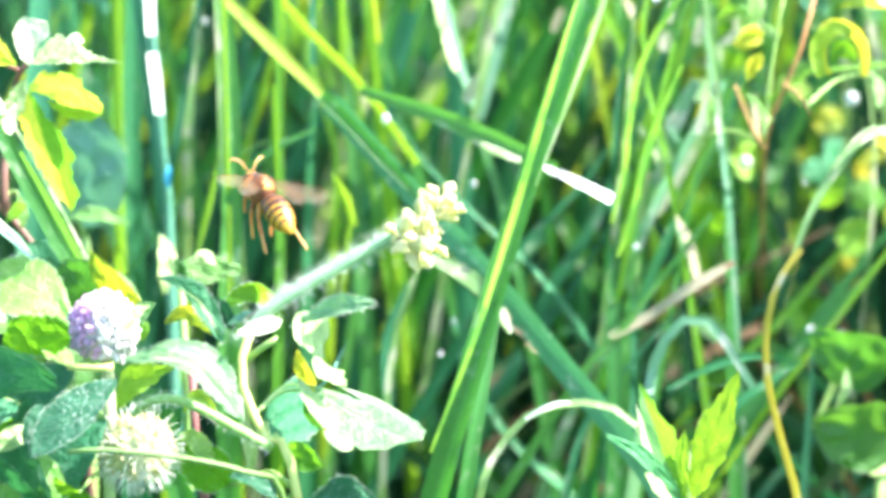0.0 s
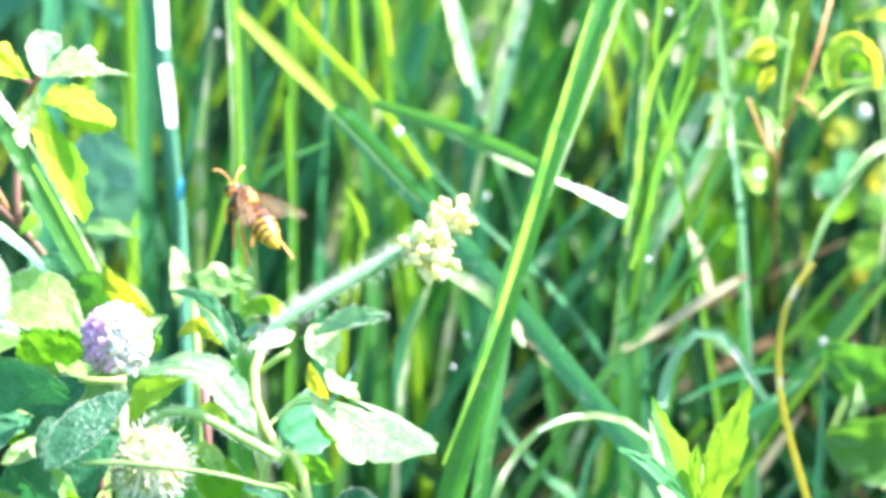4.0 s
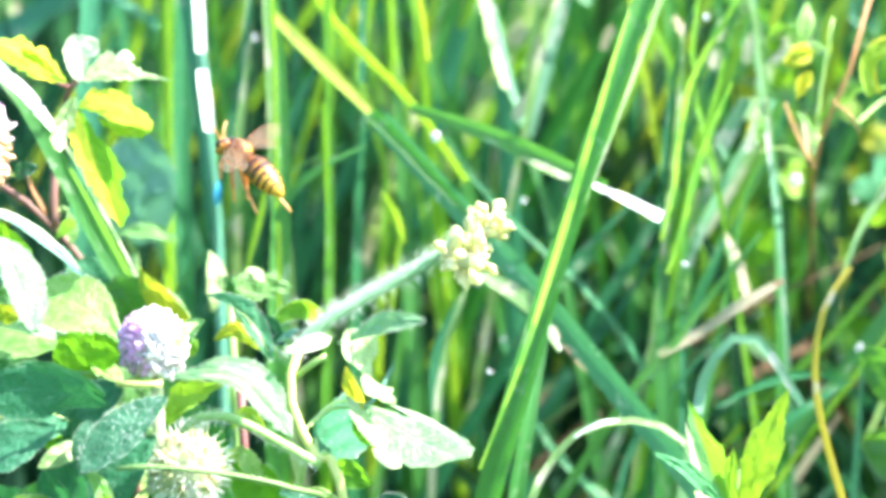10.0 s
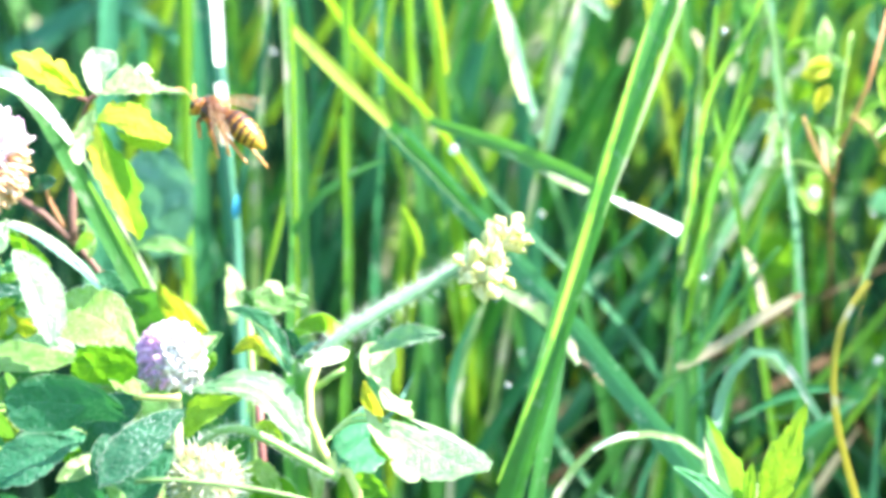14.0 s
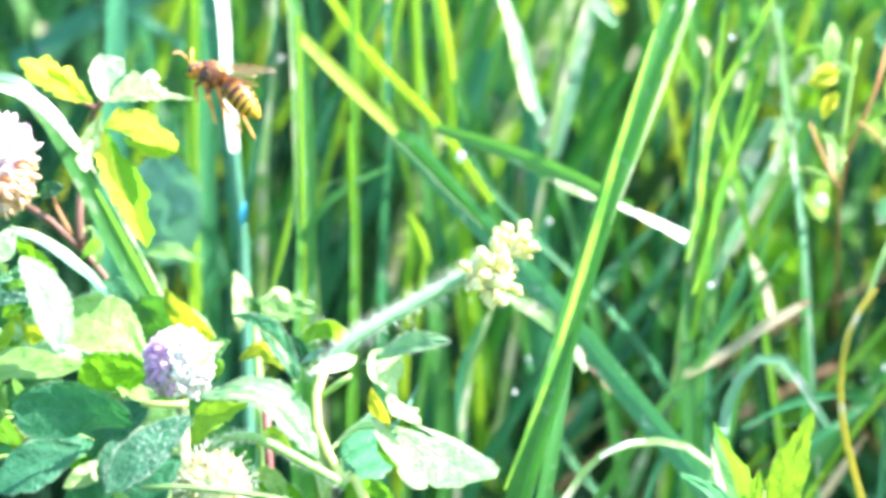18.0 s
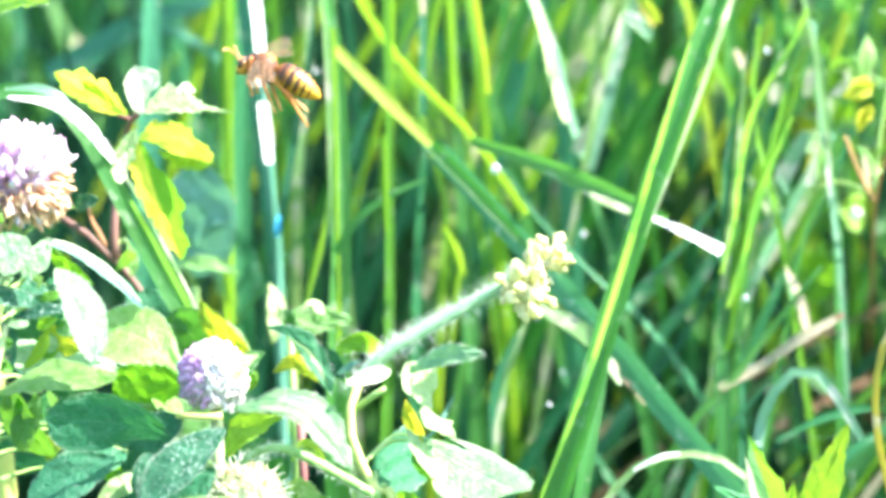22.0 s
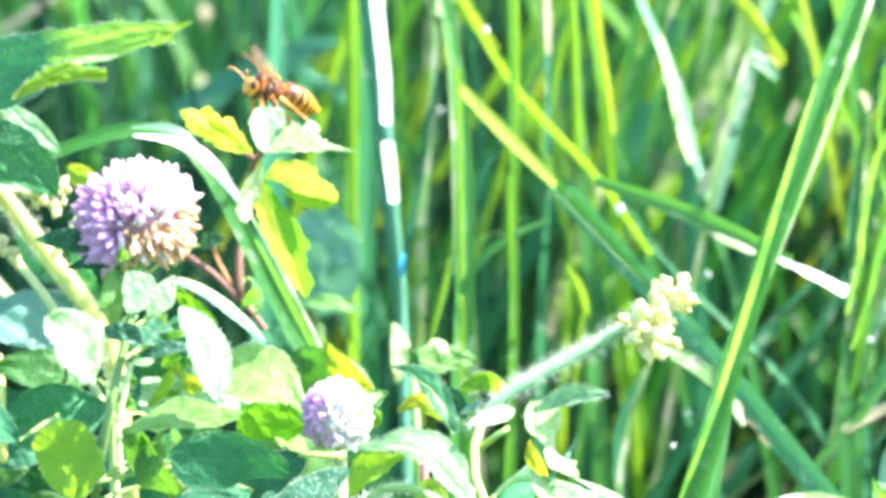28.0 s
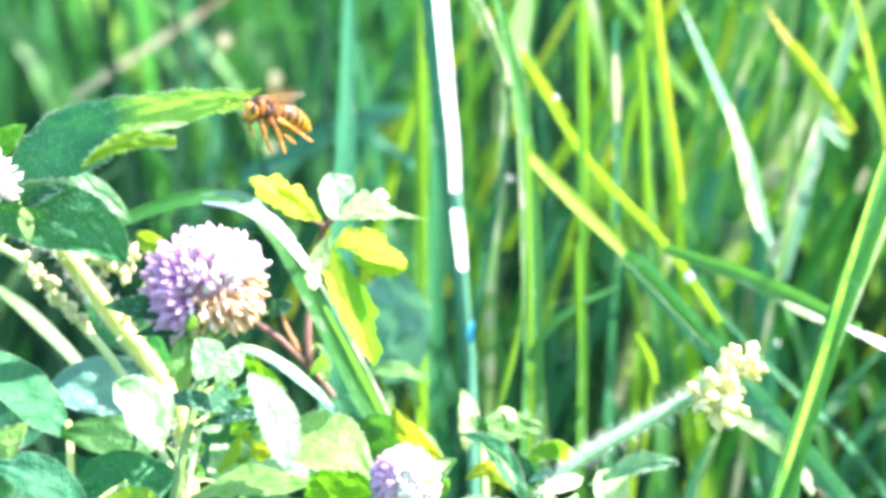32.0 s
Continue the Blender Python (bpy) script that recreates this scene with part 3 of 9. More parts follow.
def grass():
    cam_side, sky_side = (0.2, -1.0, 0.3), (0.3, -0.5, 0.9)
    # long blade fallen across, yellow at its broken tip
    blade([(0.0584, 1.0720, 0.3452), (0.0321, 1.0877, 0.3766), (0.0099, 1.1022, 0.4012), (-0.0097, 1.1158, 0.4203), (-0.0301, 1.1197, 0.4427)], 0.00678, GRASS_DEWY, (-0.45, -1, 0.1), taper=(1, 1, 0.95), label="long bluish grass blade leaning across the meadow")
    blade([(-0.0292, 1.1115, 0.4423), (-0.0367, 1.1138, 0.4496), (-0.0474, 1.1176, 0.4597), (-0.0587, 1.1196, 0.4709)], 0.00398, GRASS_YELLOW, (0.3, -1, 0.3), taper=(0.55, 1, 0.75), root=False, label="yellowing broken grass blade leaning across the meadow")
    blade([(-0.0006, 1.1022, 0.4127), (-0.0126, 1.1065, 0.4256), (-0.0246, 1.1097, 0.4380), (-0.0322, 1.1111, 0.4457)], 0.00413, GRASS_FRESH, (-0.2, -1, 0.2), taper=(0.05, 0.75, 0.9), root=False, label="lime green stretch of a leaning grass blade")
    blade([(-0.0068, 1.1366, 0.4232), (-0.0222, 1.1403, 0.4445), (-0.0438, 1.1443, 0.4673), (-0.0623, 1.1494, 0.4961)], 0.00330, GRASS_LIME, (-0.6, -0.75, -0.4), taper=(0.8, 1, 0.7), root=False, label="lime green grass blade leaning over")
    blade([(0.0339, 1.1494, 0.3808), (0.0119, 1.1533, 0.4032), (-0.0038, 1.1561, 0.4186), (-0.0132, 1.1585, 0.4325)], 0.00501, GRASS_TEAL, sky_side)
    blade([(0.0178, 1.0795, 0.3873), (0.0113, 1.0862, 0.3966), (0.0039, 1.0921, 0.4015), (-0.0036, 1.0928, 0.4052)], 0.00531, GRASS_PALE, (0.3, -0.9, 0.5), root=False, taper=(0.3, 1, 0.5), label="pale dry strip along a grass blade")
    # tall two-toned blade
    blade([(-0.0020, 1.0521, 0.3470), (0.0096, 1.0591, 0.3869), (0.0199, 1.0750, 0.4195), (0.0294, 1.0801, 0.4483), (0.0385, 1.0946, 0.4730), (0.0550, 1.1223, 0.5151)], 0.00811, GRASS_FRESH, (-0.7, -1, 0.05), fold=0.45, taper=(1.1, 1, 0.7), label="tall broad grass blade with a folded midrib")
    blade([(-0.0032, 1.0448, 0.3635), (0.0077, 1.0498, 0.3917), (0.0171, 1.0628, 0.4194), (0.0254, 1.0677, 0.4471), (0.0314, 1.0750, 0.4660), (0.0353, 1.0830, 0.4767)], 0.0030, GRASS_BRIGHT, (0.75, -0.65, -0.15), root=False, taper=(0.35, 1.1, 0.25), label="lime green grass blade close against a taller one")
    # the tall blade's bright right edge, painted as an added strip
    blade([(0.0237, 1.0664, 0.4283), (0.0320, 1.0702, 0.4497), (0.0406, 1.0841, 0.4713), (0.0540, 1.1010, 0.5093)], 0.00188, GRASS_PALE, (0.6, -0.9, 0.3), root=False, taper=(0.3, 1, 0.8), label="pale lit edge of the taller blade, added as a strip")
    blade([(0.0052, 1.0572, 0.3473), (0.0096, 1.0620, 0.3745), (0.0141, 1.0764, 0.3984), (0.0171, 1.0843, 0.4149)], 0.00724, GRASS, (0.5, -0.9, 0.2), fold=0.3, taper=(1, 1, 0.3))
    # thin dark blade with a bleached end
    blade([(-0.0217, 1.1153, 0.4464), (-0.0036, 1.1093, 0.4412), (0.0143, 1.1030, 0.4345), (0.0299, 1.0967, 0.4276)], 0.00506, GRASS, (-0.3, -1, 0.15), taper=(0.5, 1, 0.8), root=False, label="thin dark green grass blade with a bleached end")
    blade([(0.0263, 1.0910, 0.4294), (0.0334, 1.0904, 0.4262), (0.0394, 1.0899, 0.4233), (0.0441, 1.0894, 0.4208)], 0.0042, BLEACH_AND_GLINT, (0.5, -0.7, 0.7), taper=(0.35, 0.75, 1.0), root=False, label="bleached dry end of a grass blade")
    # arching blades
    arch = blade([(0.0910, 1.0500, 0.3490), (0.0880, 1.0542, 0.3605), (0.0853, 1.0583, 0.3705), (0.0836, 1.0625, 0.3797), (0.0836, 1.0667, 0.3919), (0.0867, 1.0708, 0.4020), (0.0928, 1.0750, 0.4104)], 0.00260, GRASS_GOLD, (-0.7, -0.7, -0.1), taper=(0.3, 1.2, 0.9), count=50, label='yellow arching grass blade with a pale dappled tip')
    blade([(0.0909, 1.0770, 0.4079), (0.0954, 1.0808, 0.4185), (0.0998, 1.0847, 0.4256), (0.1060, 1.0885, 0.4337), (0.1113, 1.0923, 0.4379), (0.1173, 1.0962, 0.4382), (0.1276, 1.1000, 0.4331)], 0.00292, GRASS_PALE, (-0.3, -0.95, 0.2), parent=arch, name='blade_tip', taper=(0.5, 1.0, 0.7), count=40, label='pale dappled tip')
    blade([(0.1015, 1.0780, 0.4309), (0.1058, 1.0827, 0.4355), (0.1111, 1.0873, 0.4392), (0.1171, 1.0920, 0.4394)], 0.00131, GRASS_PALE, (0.3, -0.7, 0.7), parent=arch, name='blade_edge', taper=(0.2, 1.0, 0.7), count=24, label='pale dappled edge')
    blade([(0.0087, 1.0326, 0.3517), (0.0111, 1.0342, 0.3608), (0.0151, 1.0354, 0.3678), (0.0200, 1.0364, 0.3734), (0.0257, 1.0370, 0.3766), (0.0371, 1.0372, 0.3780), (0.0442, 1.0368, 0.3758), (0.0492, 1.0361, 0.3718), (0.0563, 1.0341, 0.3601)], 0.00227, GRASS_PALE, (-0.1, -0.8, 0.6), taper=(0.8, 1, 0.9), label="pale green dappled grass blade bent into an arch", count=64)
    blade([(0.0207, 1.0335, 0.3744), (0.0242, 1.0339, 0.3765), (0.0285, 1.0342, 0.3781), (0.0320, 1.0343, 0.3786)], 0.00128, BLEACH_AND_GLINT, (0.3, -0.7, 0.7), root=False, taper=(0.3, 1, 0.3), label="white strip along an arching blade")
    blade([(0.0524, 1.0680, 0.3678), (0.0530, 1.0680, 0.3722), (0.0547, 1.0680, 0.3819), (0.0583, 1.0680, 0.3893), (0.0638, 1.0680, 0.3939), (0.0693, 1.0680, 0.3920), (0.0744, 1.0680, 0.3849), (0.0803, 1.0680, 0.3754)], 0.00500, GRASS_AQUA, (-0.1, -1, 0.2), fold=0.15, taper=(1.0, 1, 0.4), label='bluish grass blade bent over at its tip', count=70)
    # dry stalks
    blade([(0.0448, 1.1087, 0.3804), (0.0554, 1.1097, 0.3860), (0.0658, 1.1060, 0.3941), (0.0778, 1.1073, 0.4011)], 0.00394, GRASS_DRY_AND_GLINT, (0.2, -0.6, 0.9), taper=(0.6, 1, 0.5), root=False, label="dry brown grass blade lying aslant")
    blade([(0.0782, 1.1692, 0.3205), (0.0878, 1.1717, 0.3347), (0.0991, 1.1745, 0.3506)], 0.00257, GRASS_DRY_AND_GLINT, cam_side, root=False, label="dry brown grass blade lying aslant")
    # big arching blade beside the clover
    big = blade([(-0.0870, 1.0430, 0.4011), (-0.0933, 1.0430, 0.4123), (-0.0978, 1.0430, 0.4210), (-0.1051, 1.0430, 0.4353), (-0.1105, 1.0430, 0.4459), (-0.1153, 1.0430, 0.4549), (-0.1205, 1.0430, 0.4627), (-0.1284, 1.0430, 0.4681), (-0.1383, 1.0430, 0.4683), (-0.1486, 1.0430, 0.4654), (-0.1581, 1.0430, 0.4616)], 0.00615, GRASS, (0.1, -1, 0.35), fold=0.25, taper=(1.1, 1.05, 0.55), count=60, label='broad grass blade arching over beside the clover')
    # lit and reflecting edges added as strips, the light in their colour
    blade([(-0.1354, 1.0360, 0.4678), (-0.1285, 1.0360, 0.4670), (-0.1222, 1.0360, 0.4653), (-0.1168, 1.0360, 0.4614), (-0.1117, 1.0360, 0.4552), (-0.1076, 1.0360, 0.4498)], 0.00333, BLEACH_AND_GLINT, (0.5, -0.7, 0.6), parent=big, name='blade_edge', taper=(0.15, 1.2, 0.45), count=34, label='white sunlit edge of the folded blade')
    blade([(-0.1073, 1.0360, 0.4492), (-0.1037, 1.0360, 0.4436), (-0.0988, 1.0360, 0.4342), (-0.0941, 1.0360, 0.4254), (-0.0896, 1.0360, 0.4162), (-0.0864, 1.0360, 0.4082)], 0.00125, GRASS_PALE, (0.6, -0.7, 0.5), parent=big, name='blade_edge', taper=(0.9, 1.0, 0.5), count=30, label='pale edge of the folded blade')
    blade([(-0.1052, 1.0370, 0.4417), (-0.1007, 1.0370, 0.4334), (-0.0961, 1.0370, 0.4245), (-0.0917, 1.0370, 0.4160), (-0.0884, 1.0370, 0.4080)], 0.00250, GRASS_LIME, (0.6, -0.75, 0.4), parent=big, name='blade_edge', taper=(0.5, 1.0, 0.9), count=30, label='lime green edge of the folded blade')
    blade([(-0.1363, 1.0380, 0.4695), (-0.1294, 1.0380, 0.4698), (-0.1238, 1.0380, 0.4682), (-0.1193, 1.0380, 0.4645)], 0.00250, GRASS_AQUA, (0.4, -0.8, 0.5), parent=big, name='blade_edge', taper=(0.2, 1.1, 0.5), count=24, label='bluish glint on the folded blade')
    # upright blades behind the insect
    blade([(-0.0574, 1.1097, 0.3860), (-0.0567, 1.1165, 0.4248), (-0.0585, 1.1244, 0.4696), (-0.0642, 1.1294, 0.4979), (-0.0733, 1.1355, 0.5322)], 0.00727, GRASS, cam_side, fold=0.5, label="upright green grass blade")
    blade([(-0.0449, 1.1132, 0.3480), (-0.0439, 1.1230, 0.4037), (-0.0446, 1.1331, 0.4609), (-0.0465, 1.1423, 0.5136)], 0.00428, GRASS_LIME, cam_side, label="upright lime green grass blade")
    blade([(-0.0776, 1.1429, 0.4018), (-0.0737, 1.1473, 0.4263), (-0.0683, 1.1529, 0.4584), (-0.0644, 1.1583, 0.4891)], 0.00435, GRASS_TEAL, cam_side)
    blade([(-0.0581, 1.1783, 0.4297), (-0.0517, 1.1811, 0.4454), (-0.0421, 1.1841, 0.4626), (-0.0294, 1.1886, 0.4878)], 0.00383, GRASS_TEAL, cam_side)
    blade([(-0.0669, 1.1326, 0.4005), (-0.0631, 1.1355, 0.4172), (-0.0600, 1.1379, 0.4308)], 0.00308, GRASS_LIME, cam_side)
    blade([(-0.0759, 1.1538, 0.4055), (-0.0602, 1.1563, 0.4202), (-0.0414, 1.1581, 0.4302)], 0.00282, GRASS, sky_side, taper=(1, 0.9, 0.1))
    blade([(-0.0883, 1.1784, 0.3728), (-0.0891, 1.1871, 0.4219), (-0.0883, 1.1941, 0.4615), (-0.0907, 1.2030, 0.5122)], 0.00965, GRASS_TEAL, cam_side, label="broad bluish upright grass blade")
    blade([(-0.0924, 1.1750, 0.4108), (-0.0932, 1.1814, 0.4469), (-0.0940, 1.1875, 0.4815), (-0.0948, 1.1933, 0.5145)], 0.00319, GRASS_LIME, cam_side)
    blade([(-0.0384, 1.1784, 0.3728), (-0.0380, 1.1849, 0.4092), (-0.0360, 1.1899, 0.4377)], 0.00676, GRASS_TEAL, cam_side)
    blade([(-0.0219, 1.1964, 0.3593), (-0.0252, 1.2040, 0.4028), (-0.0276, 1.2112, 0.4431), (-0.0301, 1.2197, 0.4914)], 0.00654, GRASS, cam_side)
    blade([(-0.0315, 1.1922, 0.3932), (-0.0298, 1.1956, 0.4124), (-0.0347, 1.1990, 0.4316), (-0.0428, 1.2046, 0.4635)], 0.00487, GRASS_LIME, cam_side)
    blade([(-0.0202, 1.1623, 0.4541), (-0.0226, 1.1659, 0.4742), (-0.0257, 1.1686, 0.4897), (-0.0289, 1.1732, 0.5159)], 0.00471, GRASS_LIME, cam_side)
    blade([(0.0098, 1.1885, 0.4298), (0.0050, 1.1907, 0.4425), (0.0010, 1.1935, 0.4583), (-0.0039, 1.1958, 0.4710), (-0.0199, 1.2019, 0.5059)], 0.00340, GRASS_AQUA, (0.6, -0.8, 0.5), root=False, label="pale green grass blade bent at the middle")
    blade([(0.0099, 1.1981, 0.4268), (0.0148, 1.2012, 0.4444), (0.0196, 1.2049, 0.4651), (0.0318, 1.2119, 0.5051)], 0.00487, GRASS_AQUA, (0.5, -0.9, 0.3), root=False)
    blade([(-0.0146, 1.1338, 0.3497), (-0.0154, 1.1375, 0.3712), (-0.0107, 1.1402, 0.3865), (-0.0076, 1.1411, 0.3911)], 0.00373, GRASS_TEAL, (0.3, -0.8, 0.6), root=False, label="pale drooping grass blade")
    # right-hand thicket; shade low down is put into darker greens
    blade([(0.0472, 1.1245, 0.3549), (0.0464, 1.1304, 0.3883), (0.0495, 1.1376, 0.4293), (0.0626, 1.1449, 0.4703)], 0.00617, GRASS, cam_side)
    blade([(0.0511, 1.1468, 0.3661), (0.0543, 1.1528, 0.4001), (0.0598, 1.1582, 0.4310), (0.0747, 1.1659, 0.4742)], 0.00565, GRASS, cam_side)
    blade([(0.0523, 1.1381, 0.3742), (0.0523, 1.1435, 0.4048), (0.0546, 1.1462, 0.4202)], 0.00467, GRASS_TEAL, (0.6, -0.6, 0.6))
    blade([(0.0547, 1.1588, 0.3766), (0.0658, 1.1637, 0.4046), (0.0769, 1.1673, 0.4249), (0.0864, 1.1714, 0.4482)], 0.00538, GRASS_TEAL, sky_side)
    blade([(0.0802, 1.1490, 0.3784), (0.0786, 1.1561, 0.4186), (0.0750, 1.1621, 0.4526), (0.0700, 1.1659, 0.4742)], 0.00533, GRASS, (0.4, -0.9, 0.3))
    blade([(0.0689, 1.1211, 0.3932), (0.0659, 1.1230, 0.4037), (0.0628, 1.1243, 0.4112)], 0.00458, GRASS_DRY_AND_GLINT, (0.5, -0.5, 0.8), root=False, label="bleached short grass blade")
    blade([(0.0762, 1.1941, 0.3464), (0.0991, 1.1981, 0.3690), (0.1171, 1.2018, 0.3899), (0.1335, 1.2046, 0.4060)], 0.00556, GRASS_LIME, sky_side)
    blade([(0.0766, 1.1706, 0.3284), (0.0959, 1.1757, 0.3569), (0.1136, 1.1798, 0.3807), (0.1377, 1.1849, 0.4092)], 0.00740, GRASS, (-0.2, -0.8, 0.6))
    blade([(0.0989, 1.1300, 0.3283), (0.1005, 1.1338, 0.3497), (0.1020, 1.1381, 0.3742)], 0.00560, GRASS_TEAL, cam_side)
    blade([(0.1206, 1.1725, 0.3967), (0.1219, 1.1772, 0.4234), (0.1190, 1.1808, 0.4438), (0.1126, 1.1825, 0.4532)], 0.00319, GRASS_PALE, (0.5, -0.6, 0.6))
    blade([(0.0364, 1.1695, 0.3221), (0.0219, 1.1717, 0.3347), (0.0106, 1.1745, 0.3506), (0.0026, 1.1784, 0.3728)], 0.00708, GRASS_TEAL, sky_side)
    blade([(0.0124, 1.1935, 0.3432), (0.0239, 1.1964, 0.3593), (0.0386, 1.1998, 0.3786), (0.0550, 1.2046, 0.4060)], 0.00491, GRASS_TEAL, sky_side)
    blade([(0.0276, 1.2177, 0.3652), (0.0459, 1.2229, 0.3947), (0.0608, 1.2293, 0.4307), (0.0725, 1.2350, 0.4634)], 0.00598, GRASS_TEAL, sky_side)
    blade([(0.0605, 1.1116, 0.3390), (0.0789, 1.1153, 0.3600), (0.0972, 1.1174, 0.3721)], 0.00336, GRASS_TEAL, sky_side, root=False)
    # upper left, farther back
    blade([(-0.1165, 1.1849, 0.4092), (-0.1149, 1.1924, 0.4520), (-0.1145, 1.1997, 0.4932), (-0.1149, 1.2041, 0.5185)], 0.01223, GRASS_SEA, cam_side, label="broad bluish grass blade farther back")
    blade([(-0.1562, 1.2922, 0.4421), (-0.1371, 1.2941, 0.4529), (-0.1196, 1.2955, 0.4610), (-0.0987, 1.2963, 0.4653)], 0.00767, GRASS_SEA, (0.3, -0.8, 0.6), root=False, label="broad sea green blade leaning aslant")
    blade([(-0.1264, 1.2753, 0.4613), (-0.1144, 1.2746, 0.4572), (-0.1006, 1.2731, 0.4488)], 0.00378, GRASS_SEA, (0.3, -0.8, 0.6), root=False, taper=(0.5, 1, 0.4), label="pale blade leaning aslant behind the insect")
    blade([(-0.1448, 1.2719, 0.4421), (-0.1311, 1.2743, 0.4556), (-0.1191, 1.2758, 0.4641), (-0.1071, 1.2764, 0.4675)], 0.00755, GRASS_TEAL, sky_side)
    blade([(-0.2179, 1.3465, 0.4620), (-0.1962, 1.3490, 0.4763), (-0.1745, 1.3515, 0.4905), (-0.1564, 1.3537, 0.5030)], 0.00362, GRASS_DRY_AND_GLINT, sky_side, root=False, label="dry grass blade farther back")
    blade([(-0.2535, 1.4408, 0.4211), (-0.2379, 1.4449, 0.4441), (-0.2165, 1.4496, 0.4709), (-0.2010, 1.4540, 0.4958)], 0.01126, GRASS, sky_side)
    blade([(-0.1847, 1.3882, 0.4107), (-0.1772, 1.3931, 0.4384), (-0.1828, 1.3983, 0.4680), (-0.1903, 1.4039, 0.4994)], 0.01051, GRASS_TEAL, cam_side)
    blade([(-0.1582, 1.4388, 0.4097), (-0.1699, 1.4442, 0.4403), (-0.1835, 1.4486, 0.4652), (-0.2107, 1.4530, 0.4901)], 0.00901, GRASS, sky_side)
    blade([(-0.2342, 1.2845, 0.3985), (-0.2238, 1.2875, 0.4156), (-0.2098, 1.2909, 0.4345), (-0.1941, 1.2930, 0.4465)], 0.00697, GRASS_PALE, sky_side)
    blade([(-0.2662, 1.5013, 0.4764), (-0.2522, 1.4978, 0.4566), (-0.2421, 1.4926, 0.4269), (-0.2381, 1.4870, 0.3952)], 0.01207, GRASS, cam_side, root=False)
    for u, v, du, dv, w, d, m in ((-480, -290, 150, 210, 60, 1.9, GRASS), (-400, -60, 190, -120, 50, 1.8, GRASS_PALE), (-330, -140, 60, -170, 64, 2.0, GRASS), (-130, -230, 120, 170, 50, 1.7, GRASS), (-60, -330, -40, 240, 54, 1.9, GRASS_LIME), (-500, 120, 120, -150, 50, 1.8, GRASS), (-250, -60, 230, -40, 44, 1.7, GRASS_TEAL), (-420, -330, 90, 150, 40, 1.6, GRASS_LIME), (60, -260, -90, 190, 40, 1.6, GRASS_TEAL)):
        f, p = d / 7459.4, 0.60 - 0.1763 * d
        x, z = (u - 784) * f, p + (441 - v) * f * 1.015
        blade([(x, d, z), (x + du * f * 0.5, d, z - dv * f * 0.42), (x + du * f, d, z - dv * f), (x + du * f * 1.6, d, z - dv * f * 1.5)][::(1 if dv < 0 else -1)], w * f, m, (0.6, -0.8, 0.5), root=False, taper=(0.8, 1, 0.5), label="broad grass blade far behind the clover")
    # blurred highlights far back, added as short pale strips
    for u, v, h in ((-67, 6, 60), (-60, -130, 40), (138, -70, 30), (178, -15, 34), (-150, -200, 26)):
        f = 1.4 / 7459.4
        x, z = (u - 784) * f, 0.60 - 0.1763 * 1.4 + (441 - v) * f * 1.015
        blade([(x, 1.4, z - h * f * 0.5), (x + 0.0004, 1.398, z), (x, 1.4, z + h * f * 0.5)], 28 * f, GRASS_DRY_AND_GLINT, (0.7, -0.6, 0.5), root=False, taper=(0.4, 1, 0.3), label="pale blurred highlight, painted as a short strip")
    blade([(-0.2015, 1.0889, 0.4410), (-0.1897, 1.0874, 0.4323), (-0.1794, 1.0857, 0.4228), (-0.1705, 1.0841, 0.4134)][::-1], 0.00383, GRASS_PALE, (0.3, -0.8, 0.6), root=False, label="pale blade lying behind hairy stems")
    # broad pale hook beside the reed stalk
    blade([(-0.0730, 1.1857, 0.4140), (-0.0706, 1.1924, 0.4520), (-0.0690, 1.1966, 0.4757), (-0.0730, 1.1997, 0.4932), (-0.0811, 1.2025, 0.5090)], 0.00483, GRASS_PALE, cam_side)
    blade([(-0.0908, 1.1725, 0.3967), (-0.0913, 1.1814, 0.4469), (-0.0924, 1.1883, 0.4862), (-0.0932, 1.1936, 0.5161)], 0.00702, GRASS_LIME, (-0.8, -0.8, 0.1))
    # pale and lime blades high in the thicket, sunlight put into their colour
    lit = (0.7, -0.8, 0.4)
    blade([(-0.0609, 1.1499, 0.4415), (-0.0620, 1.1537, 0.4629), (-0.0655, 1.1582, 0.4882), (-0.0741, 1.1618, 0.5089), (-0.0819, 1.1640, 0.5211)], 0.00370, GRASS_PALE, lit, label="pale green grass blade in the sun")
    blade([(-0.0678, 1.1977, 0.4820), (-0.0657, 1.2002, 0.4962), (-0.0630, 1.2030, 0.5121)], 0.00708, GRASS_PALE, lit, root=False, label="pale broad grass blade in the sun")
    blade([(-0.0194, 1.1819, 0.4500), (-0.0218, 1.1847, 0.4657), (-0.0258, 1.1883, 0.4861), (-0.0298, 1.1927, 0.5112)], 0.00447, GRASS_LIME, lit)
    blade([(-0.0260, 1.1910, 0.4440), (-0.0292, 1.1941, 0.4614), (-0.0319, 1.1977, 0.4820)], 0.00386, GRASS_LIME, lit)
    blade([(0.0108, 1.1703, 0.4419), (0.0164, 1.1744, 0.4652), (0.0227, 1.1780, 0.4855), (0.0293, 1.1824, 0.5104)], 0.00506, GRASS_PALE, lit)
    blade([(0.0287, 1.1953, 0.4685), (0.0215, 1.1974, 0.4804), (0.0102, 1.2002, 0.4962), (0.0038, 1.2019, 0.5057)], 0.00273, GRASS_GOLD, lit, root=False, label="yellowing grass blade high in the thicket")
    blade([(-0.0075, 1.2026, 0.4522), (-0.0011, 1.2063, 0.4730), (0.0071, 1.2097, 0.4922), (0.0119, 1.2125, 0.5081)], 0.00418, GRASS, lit)
